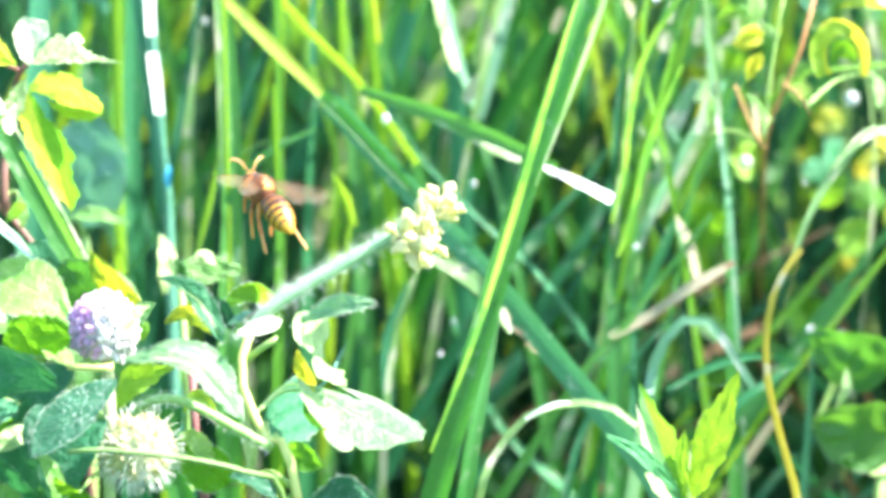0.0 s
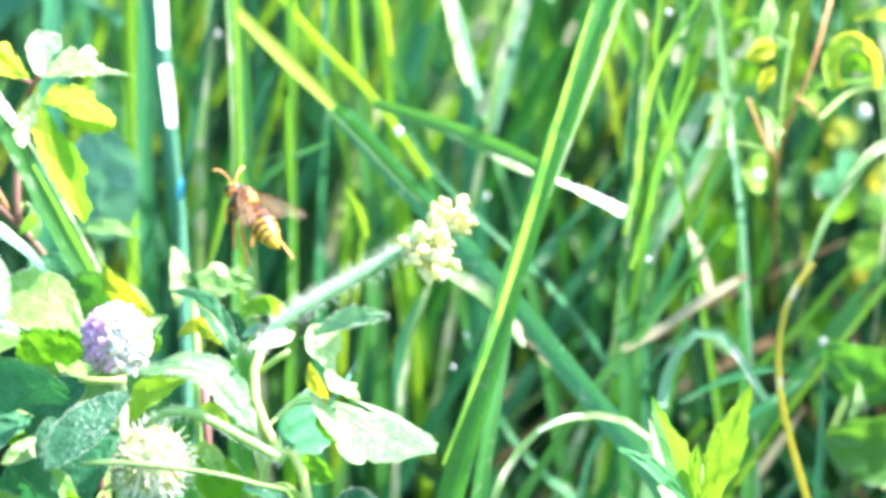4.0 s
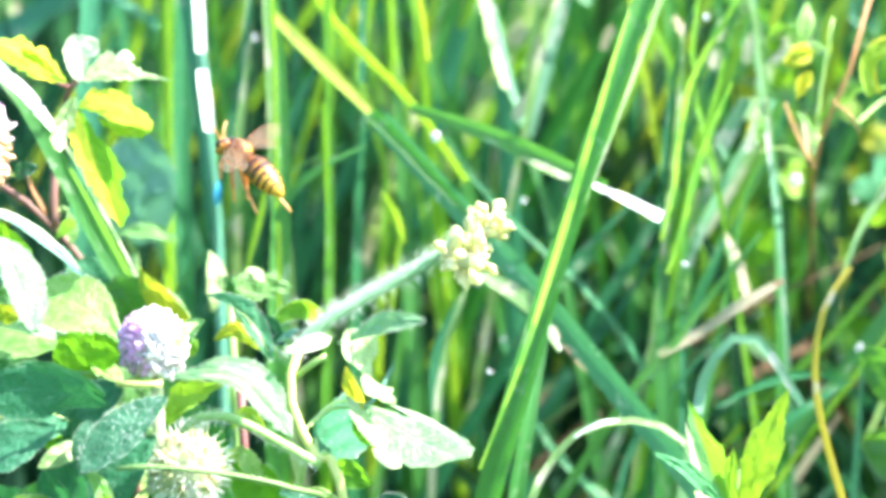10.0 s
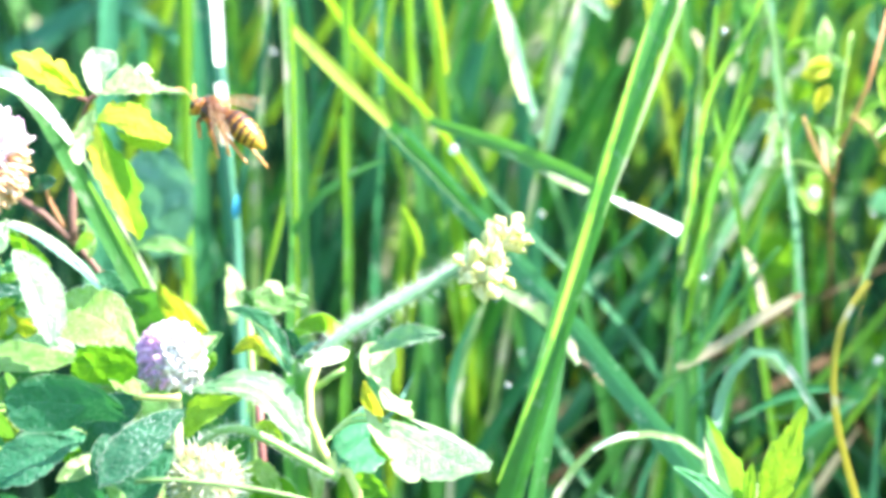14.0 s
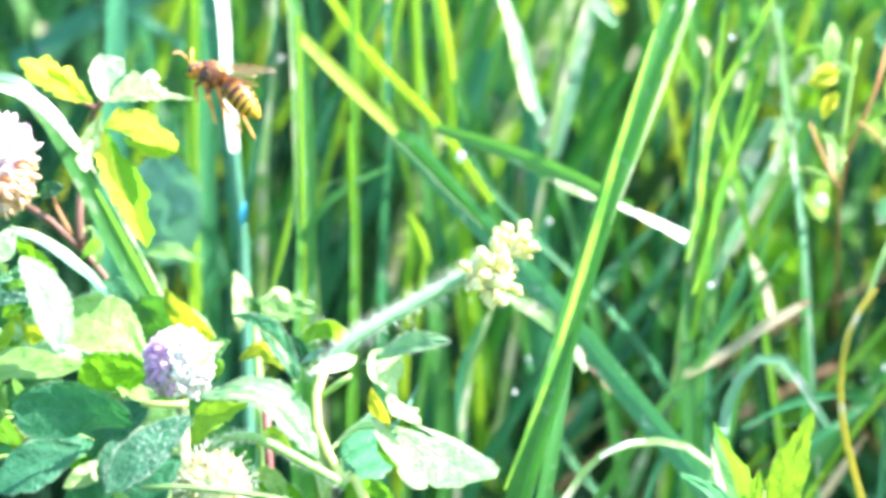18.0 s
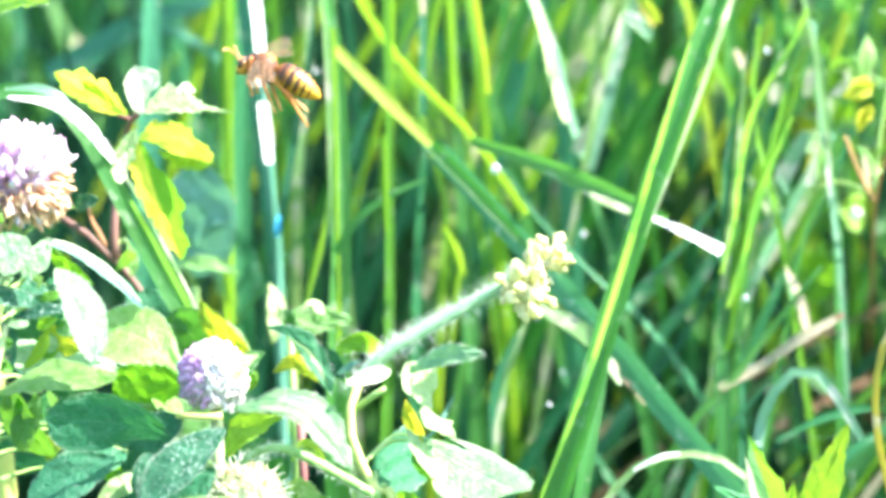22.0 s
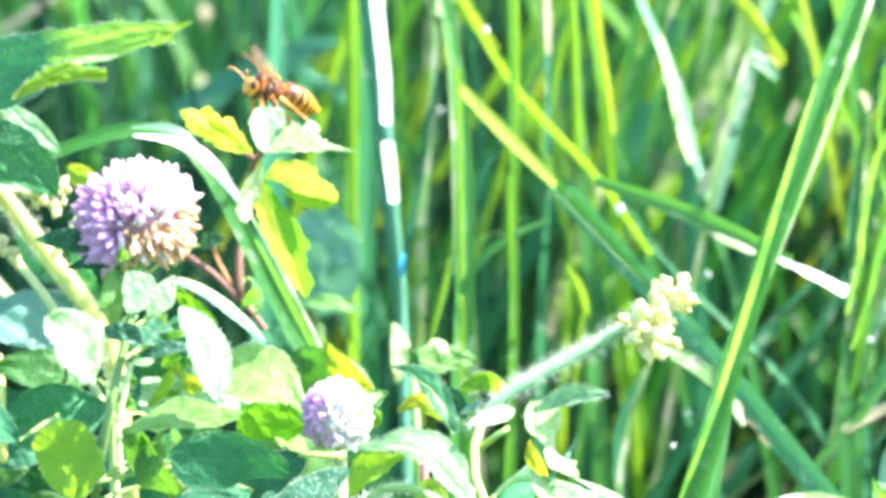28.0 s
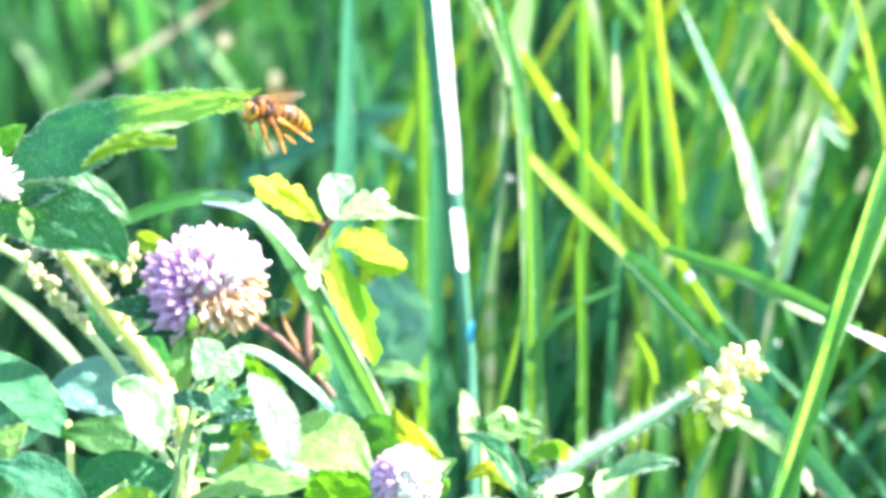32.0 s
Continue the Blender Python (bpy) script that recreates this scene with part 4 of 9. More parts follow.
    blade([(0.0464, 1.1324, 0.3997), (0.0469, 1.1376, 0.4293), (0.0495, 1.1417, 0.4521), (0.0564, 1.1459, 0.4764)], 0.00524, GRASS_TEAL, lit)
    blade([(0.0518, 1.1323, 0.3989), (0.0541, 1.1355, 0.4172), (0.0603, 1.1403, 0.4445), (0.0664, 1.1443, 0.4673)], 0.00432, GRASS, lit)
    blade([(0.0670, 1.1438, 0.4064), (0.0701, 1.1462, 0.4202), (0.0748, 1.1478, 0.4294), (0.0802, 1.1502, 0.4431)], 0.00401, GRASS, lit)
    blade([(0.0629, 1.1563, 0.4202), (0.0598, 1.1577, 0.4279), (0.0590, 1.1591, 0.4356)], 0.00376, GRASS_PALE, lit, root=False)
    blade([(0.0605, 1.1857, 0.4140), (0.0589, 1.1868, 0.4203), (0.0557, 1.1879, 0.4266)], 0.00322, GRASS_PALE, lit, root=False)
    # lime and yellow blades that stand bright above the middle
    blade([(-0.0448, 1.1600, 0.4249), (-0.0451, 1.1600, 0.4519), (-0.0453, 1.1600, 0.4771), (-0.0456, 1.1600, 0.4959), (-0.0458, 1.1600, 0.5084)], 0.00373, GRASS_LIME, (-0.5, -1.0, 0.1), root=False, taper=(0.3, 1, 0.9), label='bright lime grass blade lit through')
    # a sun glint, painted as a short whitish strip
    blade([(-0.0358, 1.1500, 0.4763), (-0.0360, 1.1500, 0.4860), (-0.0365, 1.1500, 0.4953)], 0.00339, GRASS_DRY_AND_GLINT, (0.7, -0.8, 0.4), root=False, taper=(0.6, 1, 0.5), label='painted sun glint on a grass blade')
    blade([(-0.0361, 1.1530, 0.4481), (-0.0359, 1.1530, 0.4685), (-0.0361, 1.1530, 0.4857), (-0.0366, 1.1530, 0.5043)], 0.00278, GRASS_TEAL, (0.7, -0.8, 0.4), root=False, taper=(0.8, 1, 0.7))
    blade([(-0.0186, 1.1700, 0.4521), (-0.0200, 1.1700, 0.4635), (-0.0226, 1.1700, 0.4793), (-0.0249, 1.1700, 0.4983), (-0.0262, 1.1700, 0.5093)], 0.00408, GRASS_YELLOW, (-0.5, -1.0, 0.1), root=False, taper=(0.8, 1, 0.9), label='yellow grass blade hanging down')
    blade([(-0.0283, 1.1800, 0.4446), (-0.0287, 1.1800, 0.4623), (-0.0295, 1.1800, 0.4799), (-0.0305, 1.1800, 0.4958)], 0.00316, GRASS_LIME, (-0.5, -1.0, 0.1), root=False, taper=(0.8, 1, 0.6))
    blade([(-0.0376, 1.1900, 0.4514), (-0.0345, 1.1900, 0.4691), (-0.0304, 1.1900, 0.4869), (-0.0279, 1.1900, 0.5029)], 0.00383, GRASS_LIME, (-0.5, -1.0, 0.1), root=False, taper=(0.9, 1, 0.8))
    blade([(0.0293, 1.1700, 0.4721), (0.0242, 1.1700, 0.4800), (0.0178, 1.1700, 0.4888), (0.0114, 1.1700, 0.4969)], 0.00424, GRASS_YELLOW, (-0.5, -1.0, 0.1), root=False, taper=(0.5, 1, 0.8), label='yellow grass blade leaning over')
    blade([(-0.0573, 1.1300, 0.4293), (-0.0583, 1.1300, 0.4556), (-0.0593, 1.1300, 0.4771), (-0.0608, 1.1300, 0.4909), (-0.0660, 1.1300, 0.5030)], 0.00303, GRASS_PALE, (0.3, -0.9, 0.3), taper=(1, 1, 0.7), label='pale green grass stalk')
    blade([(-0.0491, 1.1500, 0.4778), (-0.0554, 1.1500, 0.4849), (-0.0616, 1.1500, 0.4939)], 0.00432, GRASS_YELLOW, (-0.5, -1.0, 0.1), root=False, taper=(0.3, 1, 0.4), label='yellow stretch of a leaning blade')
    blade([(0.0094, 1.2000, 0.4423), (0.0136, 1.2000, 0.4668), (0.0182, 1.2000, 0.4862), (0.0219, 1.2000, 0.5023)], 0.00386, GRASS_PALE, (0.7, -0.8, 0.4), root=False, taper=(0.7, 1, 0.8))
    blade([(-0.0136, 1.2100, 0.4359), (-0.0170, 1.2100, 0.4457), (-0.0106, 1.2100, 0.4655), (-0.0043, 1.2100, 0.4851), (-0.0009, 1.2100, 0.5014)], 0.00454, GRASS, (0.3, -1, 0.2), taper=(0.8, 1, 0.8))
    blade([(-0.0777, 1.1600, 0.4079), (-0.0800, 1.1600, 0.4334), (-0.0828, 1.1600, 0.4587), (-0.0856, 1.1600, 0.4855), (-0.0884, 1.1600, 0.5153)], 0.00529, GRASS_SEA, (-0.2, -1, 0.2), taper=(0.6, 0.8, 1.0), label='bluish grass blade beside the reed stalk', count=30)
    # narrow bright edges behind the insect, sunlight put into added strips
    blade([(-0.0568, 1.1120, 0.3856), (-0.0571, 1.1120, 0.4041), (-0.0576, 1.1120, 0.4347), (-0.0579, 1.1120, 0.4620), (-0.0584, 1.1120, 0.4770)], 0.00119, GRASS_LIME, (-0.5, -1.0, 0.1), taper=(1, 1, 1), label='lime green edge of an upright blade')
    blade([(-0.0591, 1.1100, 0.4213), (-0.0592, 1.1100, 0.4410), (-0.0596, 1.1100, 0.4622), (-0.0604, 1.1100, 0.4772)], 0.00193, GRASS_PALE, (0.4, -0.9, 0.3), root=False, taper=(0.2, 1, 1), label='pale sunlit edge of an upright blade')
    blade([(-0.0650, 1.1050, 0.4053), (-0.0619, 1.1050, 0.4175), (-0.0600, 1.1050, 0.4266)], 0.00222, GRASS_LIME, (-0.5, -1.0, 0.1), root=False, taper=(0.5, 1, 0.3), label='lime green stretch of a grass blade')
    blade([(-0.0439, 1.1000, 0.4229), (-0.0441, 1.1000, 0.4350), (-0.0443, 1.1000, 0.4500)], 0.00251, GRASS_LIME, (-0.5, -1.0, 0.1), root=False, taper=(0.3, 1, 0.3), label='lime green stretch of a grass blade')
    blade([(-0.0578, 1.1080, 0.4170), (-0.0517, 1.1080, 0.4262), (-0.0426, 1.1080, 0.4330), (-0.0336, 1.1080, 0.4371)], 0.00238, GRASS, (0.2, -0.8, 0.5), root=False, taper=(1, 1, 0.3))
    blade([(-0.0303, 1.1500, 0.4180), (-0.0269, 1.1500, 0.4117), (-0.0244, 1.1500, 0.4037)], 0.00308, GRASS_LIME, (-0.5, -1.0, 0.1), root=False, taper=(0.3, 1, 0.3), label='lime green stretch of a grass blade')
    blade([(-0.0285, 1.1600, 0.3795), (-0.0272, 1.1600, 0.3924), (-0.0259, 1.1600, 0.4036)], 0.00233, GRASS_LIME, (-0.5, -1.0, 0.1), root=False, taper=(0.3, 1, 0.4))
    # bright and pale stretches on the blades of the thicket; glints are painted strips
    blade([(0.0481, 1.1500, 0.3933), (0.0506, 1.1500, 0.4084), (0.0548, 1.1500, 0.4210), (0.0586, 1.1500, 0.4329), (0.0631, 1.1500, 0.4454), (0.0676, 1.1500, 0.4587)], 0.00308, GRASS_LIME, (-0.5, -1.0, 0.1), root=False, taper=(0.6, 1, 0.6))
    blade([(0.0522, 1.1480, 0.3929), (0.0528, 1.1480, 0.4024), (0.0541, 1.1480, 0.4119), (0.0563, 1.1480, 0.4192)], 0.00369, GRASS_DRY_AND_GLINT, (0.7, -0.8, 0.4), label='painted sun glint on a grass blade', count=14, root=False, taper=(0.6, 1, 0.6))
    blade([(0.0735, 1.1450, 0.4410), (0.0718, 1.1450, 0.4352), (0.0700, 1.1450, 0.4300)], 0.00614, GRASS_AQUA, (0.7, -0.8, 0.4), label='pale patch among the grass blades', count=14, root=False, taper=(0.6, 1, 0.6))
    blade([(0.0724, 1.1420, 0.4392), (0.0710, 1.1420, 0.4348), (0.0701, 1.1420, 0.4314)], 0.00367, GRASS_AQUA, (0.7, -0.8, 0.4), label='painted sun glint on a grass blade', count=14, root=False, taper=(0.6, 1, 0.6))
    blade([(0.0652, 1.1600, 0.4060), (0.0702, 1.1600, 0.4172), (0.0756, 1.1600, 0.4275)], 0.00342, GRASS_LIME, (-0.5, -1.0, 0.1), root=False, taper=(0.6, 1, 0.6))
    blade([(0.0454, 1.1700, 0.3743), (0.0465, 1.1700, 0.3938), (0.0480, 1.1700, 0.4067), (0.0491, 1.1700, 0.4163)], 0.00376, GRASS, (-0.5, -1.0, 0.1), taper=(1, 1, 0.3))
    blade([(0.0576, 1.1500, 0.4261), (0.0592, 1.1500, 0.4223), (0.0611, 1.1500, 0.4182)], 0.00293, GRASS_PALE, (0.7, -0.8, 0.4), label='pale patch among the grass blades', count=14, root=False, taper=(0.6, 1, 0.6))
    blade([(0.0617, 1.1600, 0.4338), (0.0636, 1.1600, 0.4297), (0.0656, 1.1600, 0.4256)], 0.00280, GRASS_AQUA, (0.7, -0.8, 0.4), label='pale patch among the grass blades', count=14, root=False, taper=(0.6, 1, 0.6))
    blade([(0.0514, 1.1900, 0.4622), (0.0530, 1.1900, 0.4593), (0.0547, 1.1900, 0.4560)], 0.00319, GRASS_DRY_AND_GLINT, (0.7, -0.8, 0.4), label='painted sun glint on a grass blade', count=14, root=False, taper=(0.6, 1, 0.6))
    blade([(0.0646, 1.1800, 0.4627), (0.0637, 1.1800, 0.4598), (0.0634, 1.1800, 0.4566)], 0.00285, GRASS_PALE, (0.7, -0.8, 0.4), label='pale patch among the grass blades', count=14, root=False, taper=(0.6, 1, 0.6))
    blade([(0.0628, 1.1800, 0.4547), (0.0619, 1.1800, 0.4518), (0.0616, 1.1800, 0.4489)], 0.00285, GRASS_PALE, (0.7, -0.8, 0.4), label='pale patch among the grass blades', count=14, root=False, taper=(0.6, 1, 0.6))
    blade([(0.0644, 1.1400, 0.4067), (0.0663, 1.1400, 0.4010), (0.0689, 1.1400, 0.3950)], 0.00382, GRASS_AQUA, (0.7, -0.8, 0.4), label='painted sun glint on a grass blade', count=14, root=False, taper=(0.6, 1, 0.6))
    blade([(-0.0056, 1.1800, 0.4779), (-0.0018, 1.1800, 0.4645), (0.0005, 1.1800, 0.4533), (0.0037, 1.1800, 0.4430)], 0.00330, STEM_PALE, (0.5, -0.65, 0.6), taper=(0.8, 1, 0.7), label='pale stretch of a bent grass blade', count=20, root=False)
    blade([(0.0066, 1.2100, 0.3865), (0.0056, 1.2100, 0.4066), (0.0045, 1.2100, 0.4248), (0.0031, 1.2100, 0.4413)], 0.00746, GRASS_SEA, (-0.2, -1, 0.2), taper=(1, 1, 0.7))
    blade([(0.0114, 1.1800, 0.4429), (0.0088, 1.1800, 0.4385), (0.0060, 1.1800, 0.4343)], 0.00475, GRASS_PALE, (0.7, -0.8, 0.4), label='pale patch among the grass blades', count=14, root=False, taper=(0.6, 1, 0.6))
    blade([(0.0204, 1.2000, 0.4713), (0.0240, 1.2000, 0.4687), (0.0279, 1.2000, 0.4648)], 0.00434, GRASS_AQUA, (0.7, -0.8, 0.4), label='painted sun glint on a grass blade', count=14, root=False, taper=(0.6, 1, 0.6))
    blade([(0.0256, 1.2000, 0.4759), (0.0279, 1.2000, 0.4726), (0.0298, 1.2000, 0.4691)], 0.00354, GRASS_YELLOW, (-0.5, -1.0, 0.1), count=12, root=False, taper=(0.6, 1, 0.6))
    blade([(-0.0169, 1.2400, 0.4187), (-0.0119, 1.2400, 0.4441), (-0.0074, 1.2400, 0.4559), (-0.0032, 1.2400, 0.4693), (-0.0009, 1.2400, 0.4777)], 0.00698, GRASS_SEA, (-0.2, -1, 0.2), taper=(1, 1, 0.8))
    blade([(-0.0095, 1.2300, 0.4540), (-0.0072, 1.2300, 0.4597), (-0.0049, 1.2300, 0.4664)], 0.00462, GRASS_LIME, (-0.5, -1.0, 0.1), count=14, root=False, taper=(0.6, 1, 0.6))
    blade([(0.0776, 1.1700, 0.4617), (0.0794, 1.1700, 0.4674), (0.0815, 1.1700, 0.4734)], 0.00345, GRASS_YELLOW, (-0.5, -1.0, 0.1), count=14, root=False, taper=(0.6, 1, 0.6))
    blade([(0.0863, 1.1500, 0.4582), (0.0861, 1.1500, 0.4628), (0.0862, 1.1500, 0.4669)], 0.00339, GRASS_DRY_AND_GLINT, (0.7, -0.8, 0.4), label='painted sun glint on a grass blade', count=14, root=False, taper=(0.6, 1, 0.6))
    blade([(0.0860, 1.1400, 0.4302), (0.0856, 1.1400, 0.4352), (0.0846, 1.1400, 0.4414)], 0.00336, GRASS_DRY_AND_GLINT, (0.7, -0.8, 0.4), label='painted sun glint on a grass blade', count=14, root=False, taper=(0.6, 1, 0.6))
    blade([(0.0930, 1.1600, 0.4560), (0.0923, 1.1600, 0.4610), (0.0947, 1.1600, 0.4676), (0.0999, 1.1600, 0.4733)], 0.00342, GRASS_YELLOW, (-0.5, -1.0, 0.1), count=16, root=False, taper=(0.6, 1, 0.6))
    blade([(0.0305, 1.1700, 0.4552), (0.0317, 1.1700, 0.4584), (0.0332, 1.1700, 0.4622)], 0.00345, GRASS_DRY_AND_GLINT, (0.7, -0.8, 0.4), label='painted sun glint on a grass blade', count=14, root=False, taper=(0.6, 1, 0.6))
    blade([(0.0077, 1.0950, 0.4361), (0.0136, 1.0950, 0.4331), (0.0208, 1.0950, 0.4301)], 0.00235, GRASS_PALE, (0.7, -0.8, 0.4), label='pale edge of a dark green blade', count=16, root=False, taper=(0.6, 1, 0.6))
    # bright blades that lean over at the thicket's edge
    blade([(0.0455, 1.1200, 0.4098), (0.0487, 1.1200, 0.4237), (0.0498, 1.1200, 0.4360), (0.0520, 1.1200, 0.4497), (0.0564, 1.1200, 0.4604), (0.0628, 1.1200, 0.4710), (0.0675, 1.1200, 0.4816)], 0.00300, GRASS_BRIGHT, (0.75, -0.65, -0.15), root=False, taper=(0.5, 1, 0.8), count=34, label='lime grass blade in the sun, leaning over')
    blade([(0.0467, 1.1100, 0.4023), (0.0511, 1.1100, 0.4161), (0.0552, 1.1100, 0.4329), (0.0601, 1.1100, 0.4465), (0.0635, 1.1100, 0.4541)], 0.00298, GRASS_BRIGHT, (0.75, -0.65, -0.15), root=False, taper=(0.6, 1, 0.5), count=36, label='lime grass blade in the sun, leaning over')
    blade([(0.0534, 1.1600, 0.4030), (0.0583, 1.1600, 0.4174), (0.0645, 1.1600, 0.4317), (0.0703, 1.1600, 0.4428)], 0.00529, GRASS_AQUA, (0.4, -0.8, 0.45), root=False, taper=(0.8, 1, 0.6), count=26, label='broad pale grass blade, out of the shade')
    blade([(0.0540, 1.2400, 0.4158), (0.0623, 1.2400, 0.4277), (0.0718, 1.2400, 0.4395), (0.0786, 1.2400, 0.4513), (0.0851, 1.2400, 0.4648), (0.0899, 1.2400, 0.4765)], 0.00432, GRASS, (-0.3, -1, 0.1), root=False, taper=(0.8, 1, 0.8), count=30)
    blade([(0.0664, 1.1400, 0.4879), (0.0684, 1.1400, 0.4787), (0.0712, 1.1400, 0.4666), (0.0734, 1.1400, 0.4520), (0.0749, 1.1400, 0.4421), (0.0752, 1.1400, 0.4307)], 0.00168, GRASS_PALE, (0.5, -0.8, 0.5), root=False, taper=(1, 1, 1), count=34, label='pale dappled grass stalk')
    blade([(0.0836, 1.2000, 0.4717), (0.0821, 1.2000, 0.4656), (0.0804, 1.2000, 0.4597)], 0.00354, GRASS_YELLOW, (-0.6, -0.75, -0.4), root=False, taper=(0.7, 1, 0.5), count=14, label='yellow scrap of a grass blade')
    blade([(0.0660, 1.2000, 0.4610), (0.0653, 1.2000, 0.4582), (0.0642, 1.2000, 0.4551)], 0.00290, GRASS_PALE, (0.5, -0.7, 0.6), root=False, taper=(0.6, 1, 0.6), count=12, label='pale patch among the grass blades')
    blade([(0.0645, 1.2000, 0.4519), (0.0641, 1.2000, 0.4491), (0.0633, 1.2000, 0.4460)], 0.00322, GRASS_PALE, (0.5, -0.7, 0.6), root=False, taper=(0.6, 1, 0.6), count=12, label='pale patch among the grass blades')
    blade([(0.0740, 1.2000, 0.4564), (0.0736, 1.2000, 0.4519), (0.0727, 1.2000, 0.4480)], 0.00418, GRASS_PALE, (0.5, -0.7, 0.6), root=False, taper=(0.6, 1, 0.6), count=12, label='pale patch among the grass blades')
    blade([(0.0764, 1.2000, 0.4349), (0.0763, 1.2000, 0.4308), (0.0749, 1.2000, 0.4267)], 0.00579, GRASS_PALE, (0.5, -0.7, 0.6), root=False, taper=(0.6, 1, 0.6), count=12, label='pale patch among the grass blades')
    blade([(0.0856, 1.2200, 0.4537), (0.0850, 1.2200, 0.4488), (0.0808, 1.2200, 0.4455)], 0.00262, GRASS_PALE, (0.5, -0.7, 0.6), root=False, taper=(0.6, 1, 0.6), count=12, label='pale patch among the grass blades')
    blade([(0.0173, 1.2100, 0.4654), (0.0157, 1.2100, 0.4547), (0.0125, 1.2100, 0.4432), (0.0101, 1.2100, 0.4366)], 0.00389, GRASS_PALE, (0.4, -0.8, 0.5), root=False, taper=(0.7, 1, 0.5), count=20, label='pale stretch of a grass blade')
    blade([(0.0536, 1.1400, 0.3883), (0.0525, 1.1400, 0.4009), (0.0527, 1.1400, 0.4119), (0.0538, 1.1400, 0.4197)], 0.00245, GRASS_PALE, (0.5, -0.7, 0.6), root=False, taper=(0.5, 1, 0.4), count=20, label='pale stretch of a grass blade')
    blade([(0.0568, 1.1800, 0.3776), (0.0614, 1.1800, 0.3907), (0.0676, 1.1800, 0.4037), (0.0754, 1.1800, 0.4183), (0.0785, 1.1800, 0.4248)], 0.00316, GRASS_LIME, (-0.5, -0.9, -0.1), root=False, taper=(0.8, 1, 0.4), count=26)
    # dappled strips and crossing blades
    # sun dapples on the leaning blade, added as pale strips
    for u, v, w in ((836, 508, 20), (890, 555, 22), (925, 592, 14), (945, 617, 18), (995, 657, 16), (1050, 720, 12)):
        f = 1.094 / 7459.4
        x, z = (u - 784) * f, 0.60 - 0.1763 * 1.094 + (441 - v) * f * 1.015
        blade([(x - 14 * f, 1.094, z + 12 * f), (x, 1.093, z), (x + 15 * f, 1.094, z - 15 * f)], w * f, GRASS_DRY_AND_GLINT, (0.6, -0.7, 0.6), root=False, taper=(0.3, 1, 0.3), count=12, label="painted sun dapple along a leaning grass blade")
    blade([(0.0342, 1.1063, 0.3666), (0.0464, 1.1087, 0.3801), (0.0600, 1.1118, 0.3980), (0.0721, 1.1144, 0.4129)], 0.00394, GRASS, (0.3, -0.8, 0.5), taper=(1, 1, 0.3))
    blade([(0.0333, 1.1208, 0.3337), (0.0395, 1.1245, 0.3549), (0.0518, 1.1272, 0.3701), (0.0626, 1.1293, 0.3822)], 0.00463, GRASS_TEAL, sky_side)
    blade([(-0.0158, 1.1039, 0.3532), (-0.0142, 1.1073, 0.3726), (-0.0109, 1.1102, 0.3890), (-0.0070, 1.1118, 0.3980)], 0.00394, GRASS_PALE, (0.4, -0.8, 0.4), taper=(0.7, 1, 0.4), label="pale dappled grass blade under the buds")
    blade([(0.0185, 1.1711, 0.3888), (0.0281, 1.1731, 0.3998), (0.0392, 1.1750, 0.4108), (0.0472, 1.1769, 0.4218)], 0.00606, GRASS_TEAL, sky_side)
    blade([(0.0600, 1.1063, 0.3666), (0.0721, 1.1073, 0.3726), (0.0842, 1.1079, 0.3756), (0.0933, 1.1076, 0.3741)], 0.00242, GRASS_TEAL, (-0.7, -0.8, 0.1), root=False, taper=(0.4, 1, 0.3))
    blade([(0.0747, 1.1424, 0.3414), (0.0888, 1.1454, 0.3584), (0.1060, 1.1487, 0.3769), (0.1249, 1.1523, 0.3970)], 0.00627, GRASS, (0.1, -0.7, 0.7))
    blade([(0.0853, 1.1386, 0.3486), (0.0993, 1.1419, 0.3671), (0.1118, 1.1446, 0.3825), (0.1259, 1.1479, 0.4009)], 0.00282, GRASS_LIME, lit, taper=(0.5, 1, 0.6))
    blade([(0.0235, 1.1790, 0.3759), (0.0154, 1.1849, 0.4092), (0.0026, 1.1916, 0.4472), (-0.0014, 1.1944, 0.4631)], 0.00547, GRASS, cam_side)
    blade([(0.0787, 1.2117, 0.4463), (0.0762, 1.2083, 0.4270), (0.0648, 1.2046, 0.4060), (0.0550, 1.2015, 0.3883)], 0.00654, GRASS_PALE, lit, root=False, label="pale broad grass blade bent down")
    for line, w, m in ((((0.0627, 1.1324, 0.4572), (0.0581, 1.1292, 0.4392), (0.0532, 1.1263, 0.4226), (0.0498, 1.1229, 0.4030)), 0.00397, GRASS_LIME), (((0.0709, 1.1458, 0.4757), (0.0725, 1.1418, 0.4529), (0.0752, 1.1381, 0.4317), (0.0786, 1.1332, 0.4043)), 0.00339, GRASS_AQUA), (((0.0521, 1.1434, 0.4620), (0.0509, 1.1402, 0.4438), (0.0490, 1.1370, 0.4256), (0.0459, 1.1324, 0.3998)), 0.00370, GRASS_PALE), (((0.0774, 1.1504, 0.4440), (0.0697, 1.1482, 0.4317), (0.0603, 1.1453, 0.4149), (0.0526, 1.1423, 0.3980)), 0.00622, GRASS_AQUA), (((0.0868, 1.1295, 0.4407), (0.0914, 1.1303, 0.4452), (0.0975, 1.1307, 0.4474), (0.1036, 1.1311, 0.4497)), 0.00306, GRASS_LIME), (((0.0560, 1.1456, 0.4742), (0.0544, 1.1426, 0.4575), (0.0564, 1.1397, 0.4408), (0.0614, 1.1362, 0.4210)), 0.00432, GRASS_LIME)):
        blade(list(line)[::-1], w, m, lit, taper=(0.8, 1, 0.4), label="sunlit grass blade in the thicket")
    # blades between: leaning this way and that through the middle distance
    rnd = random.Random(19)
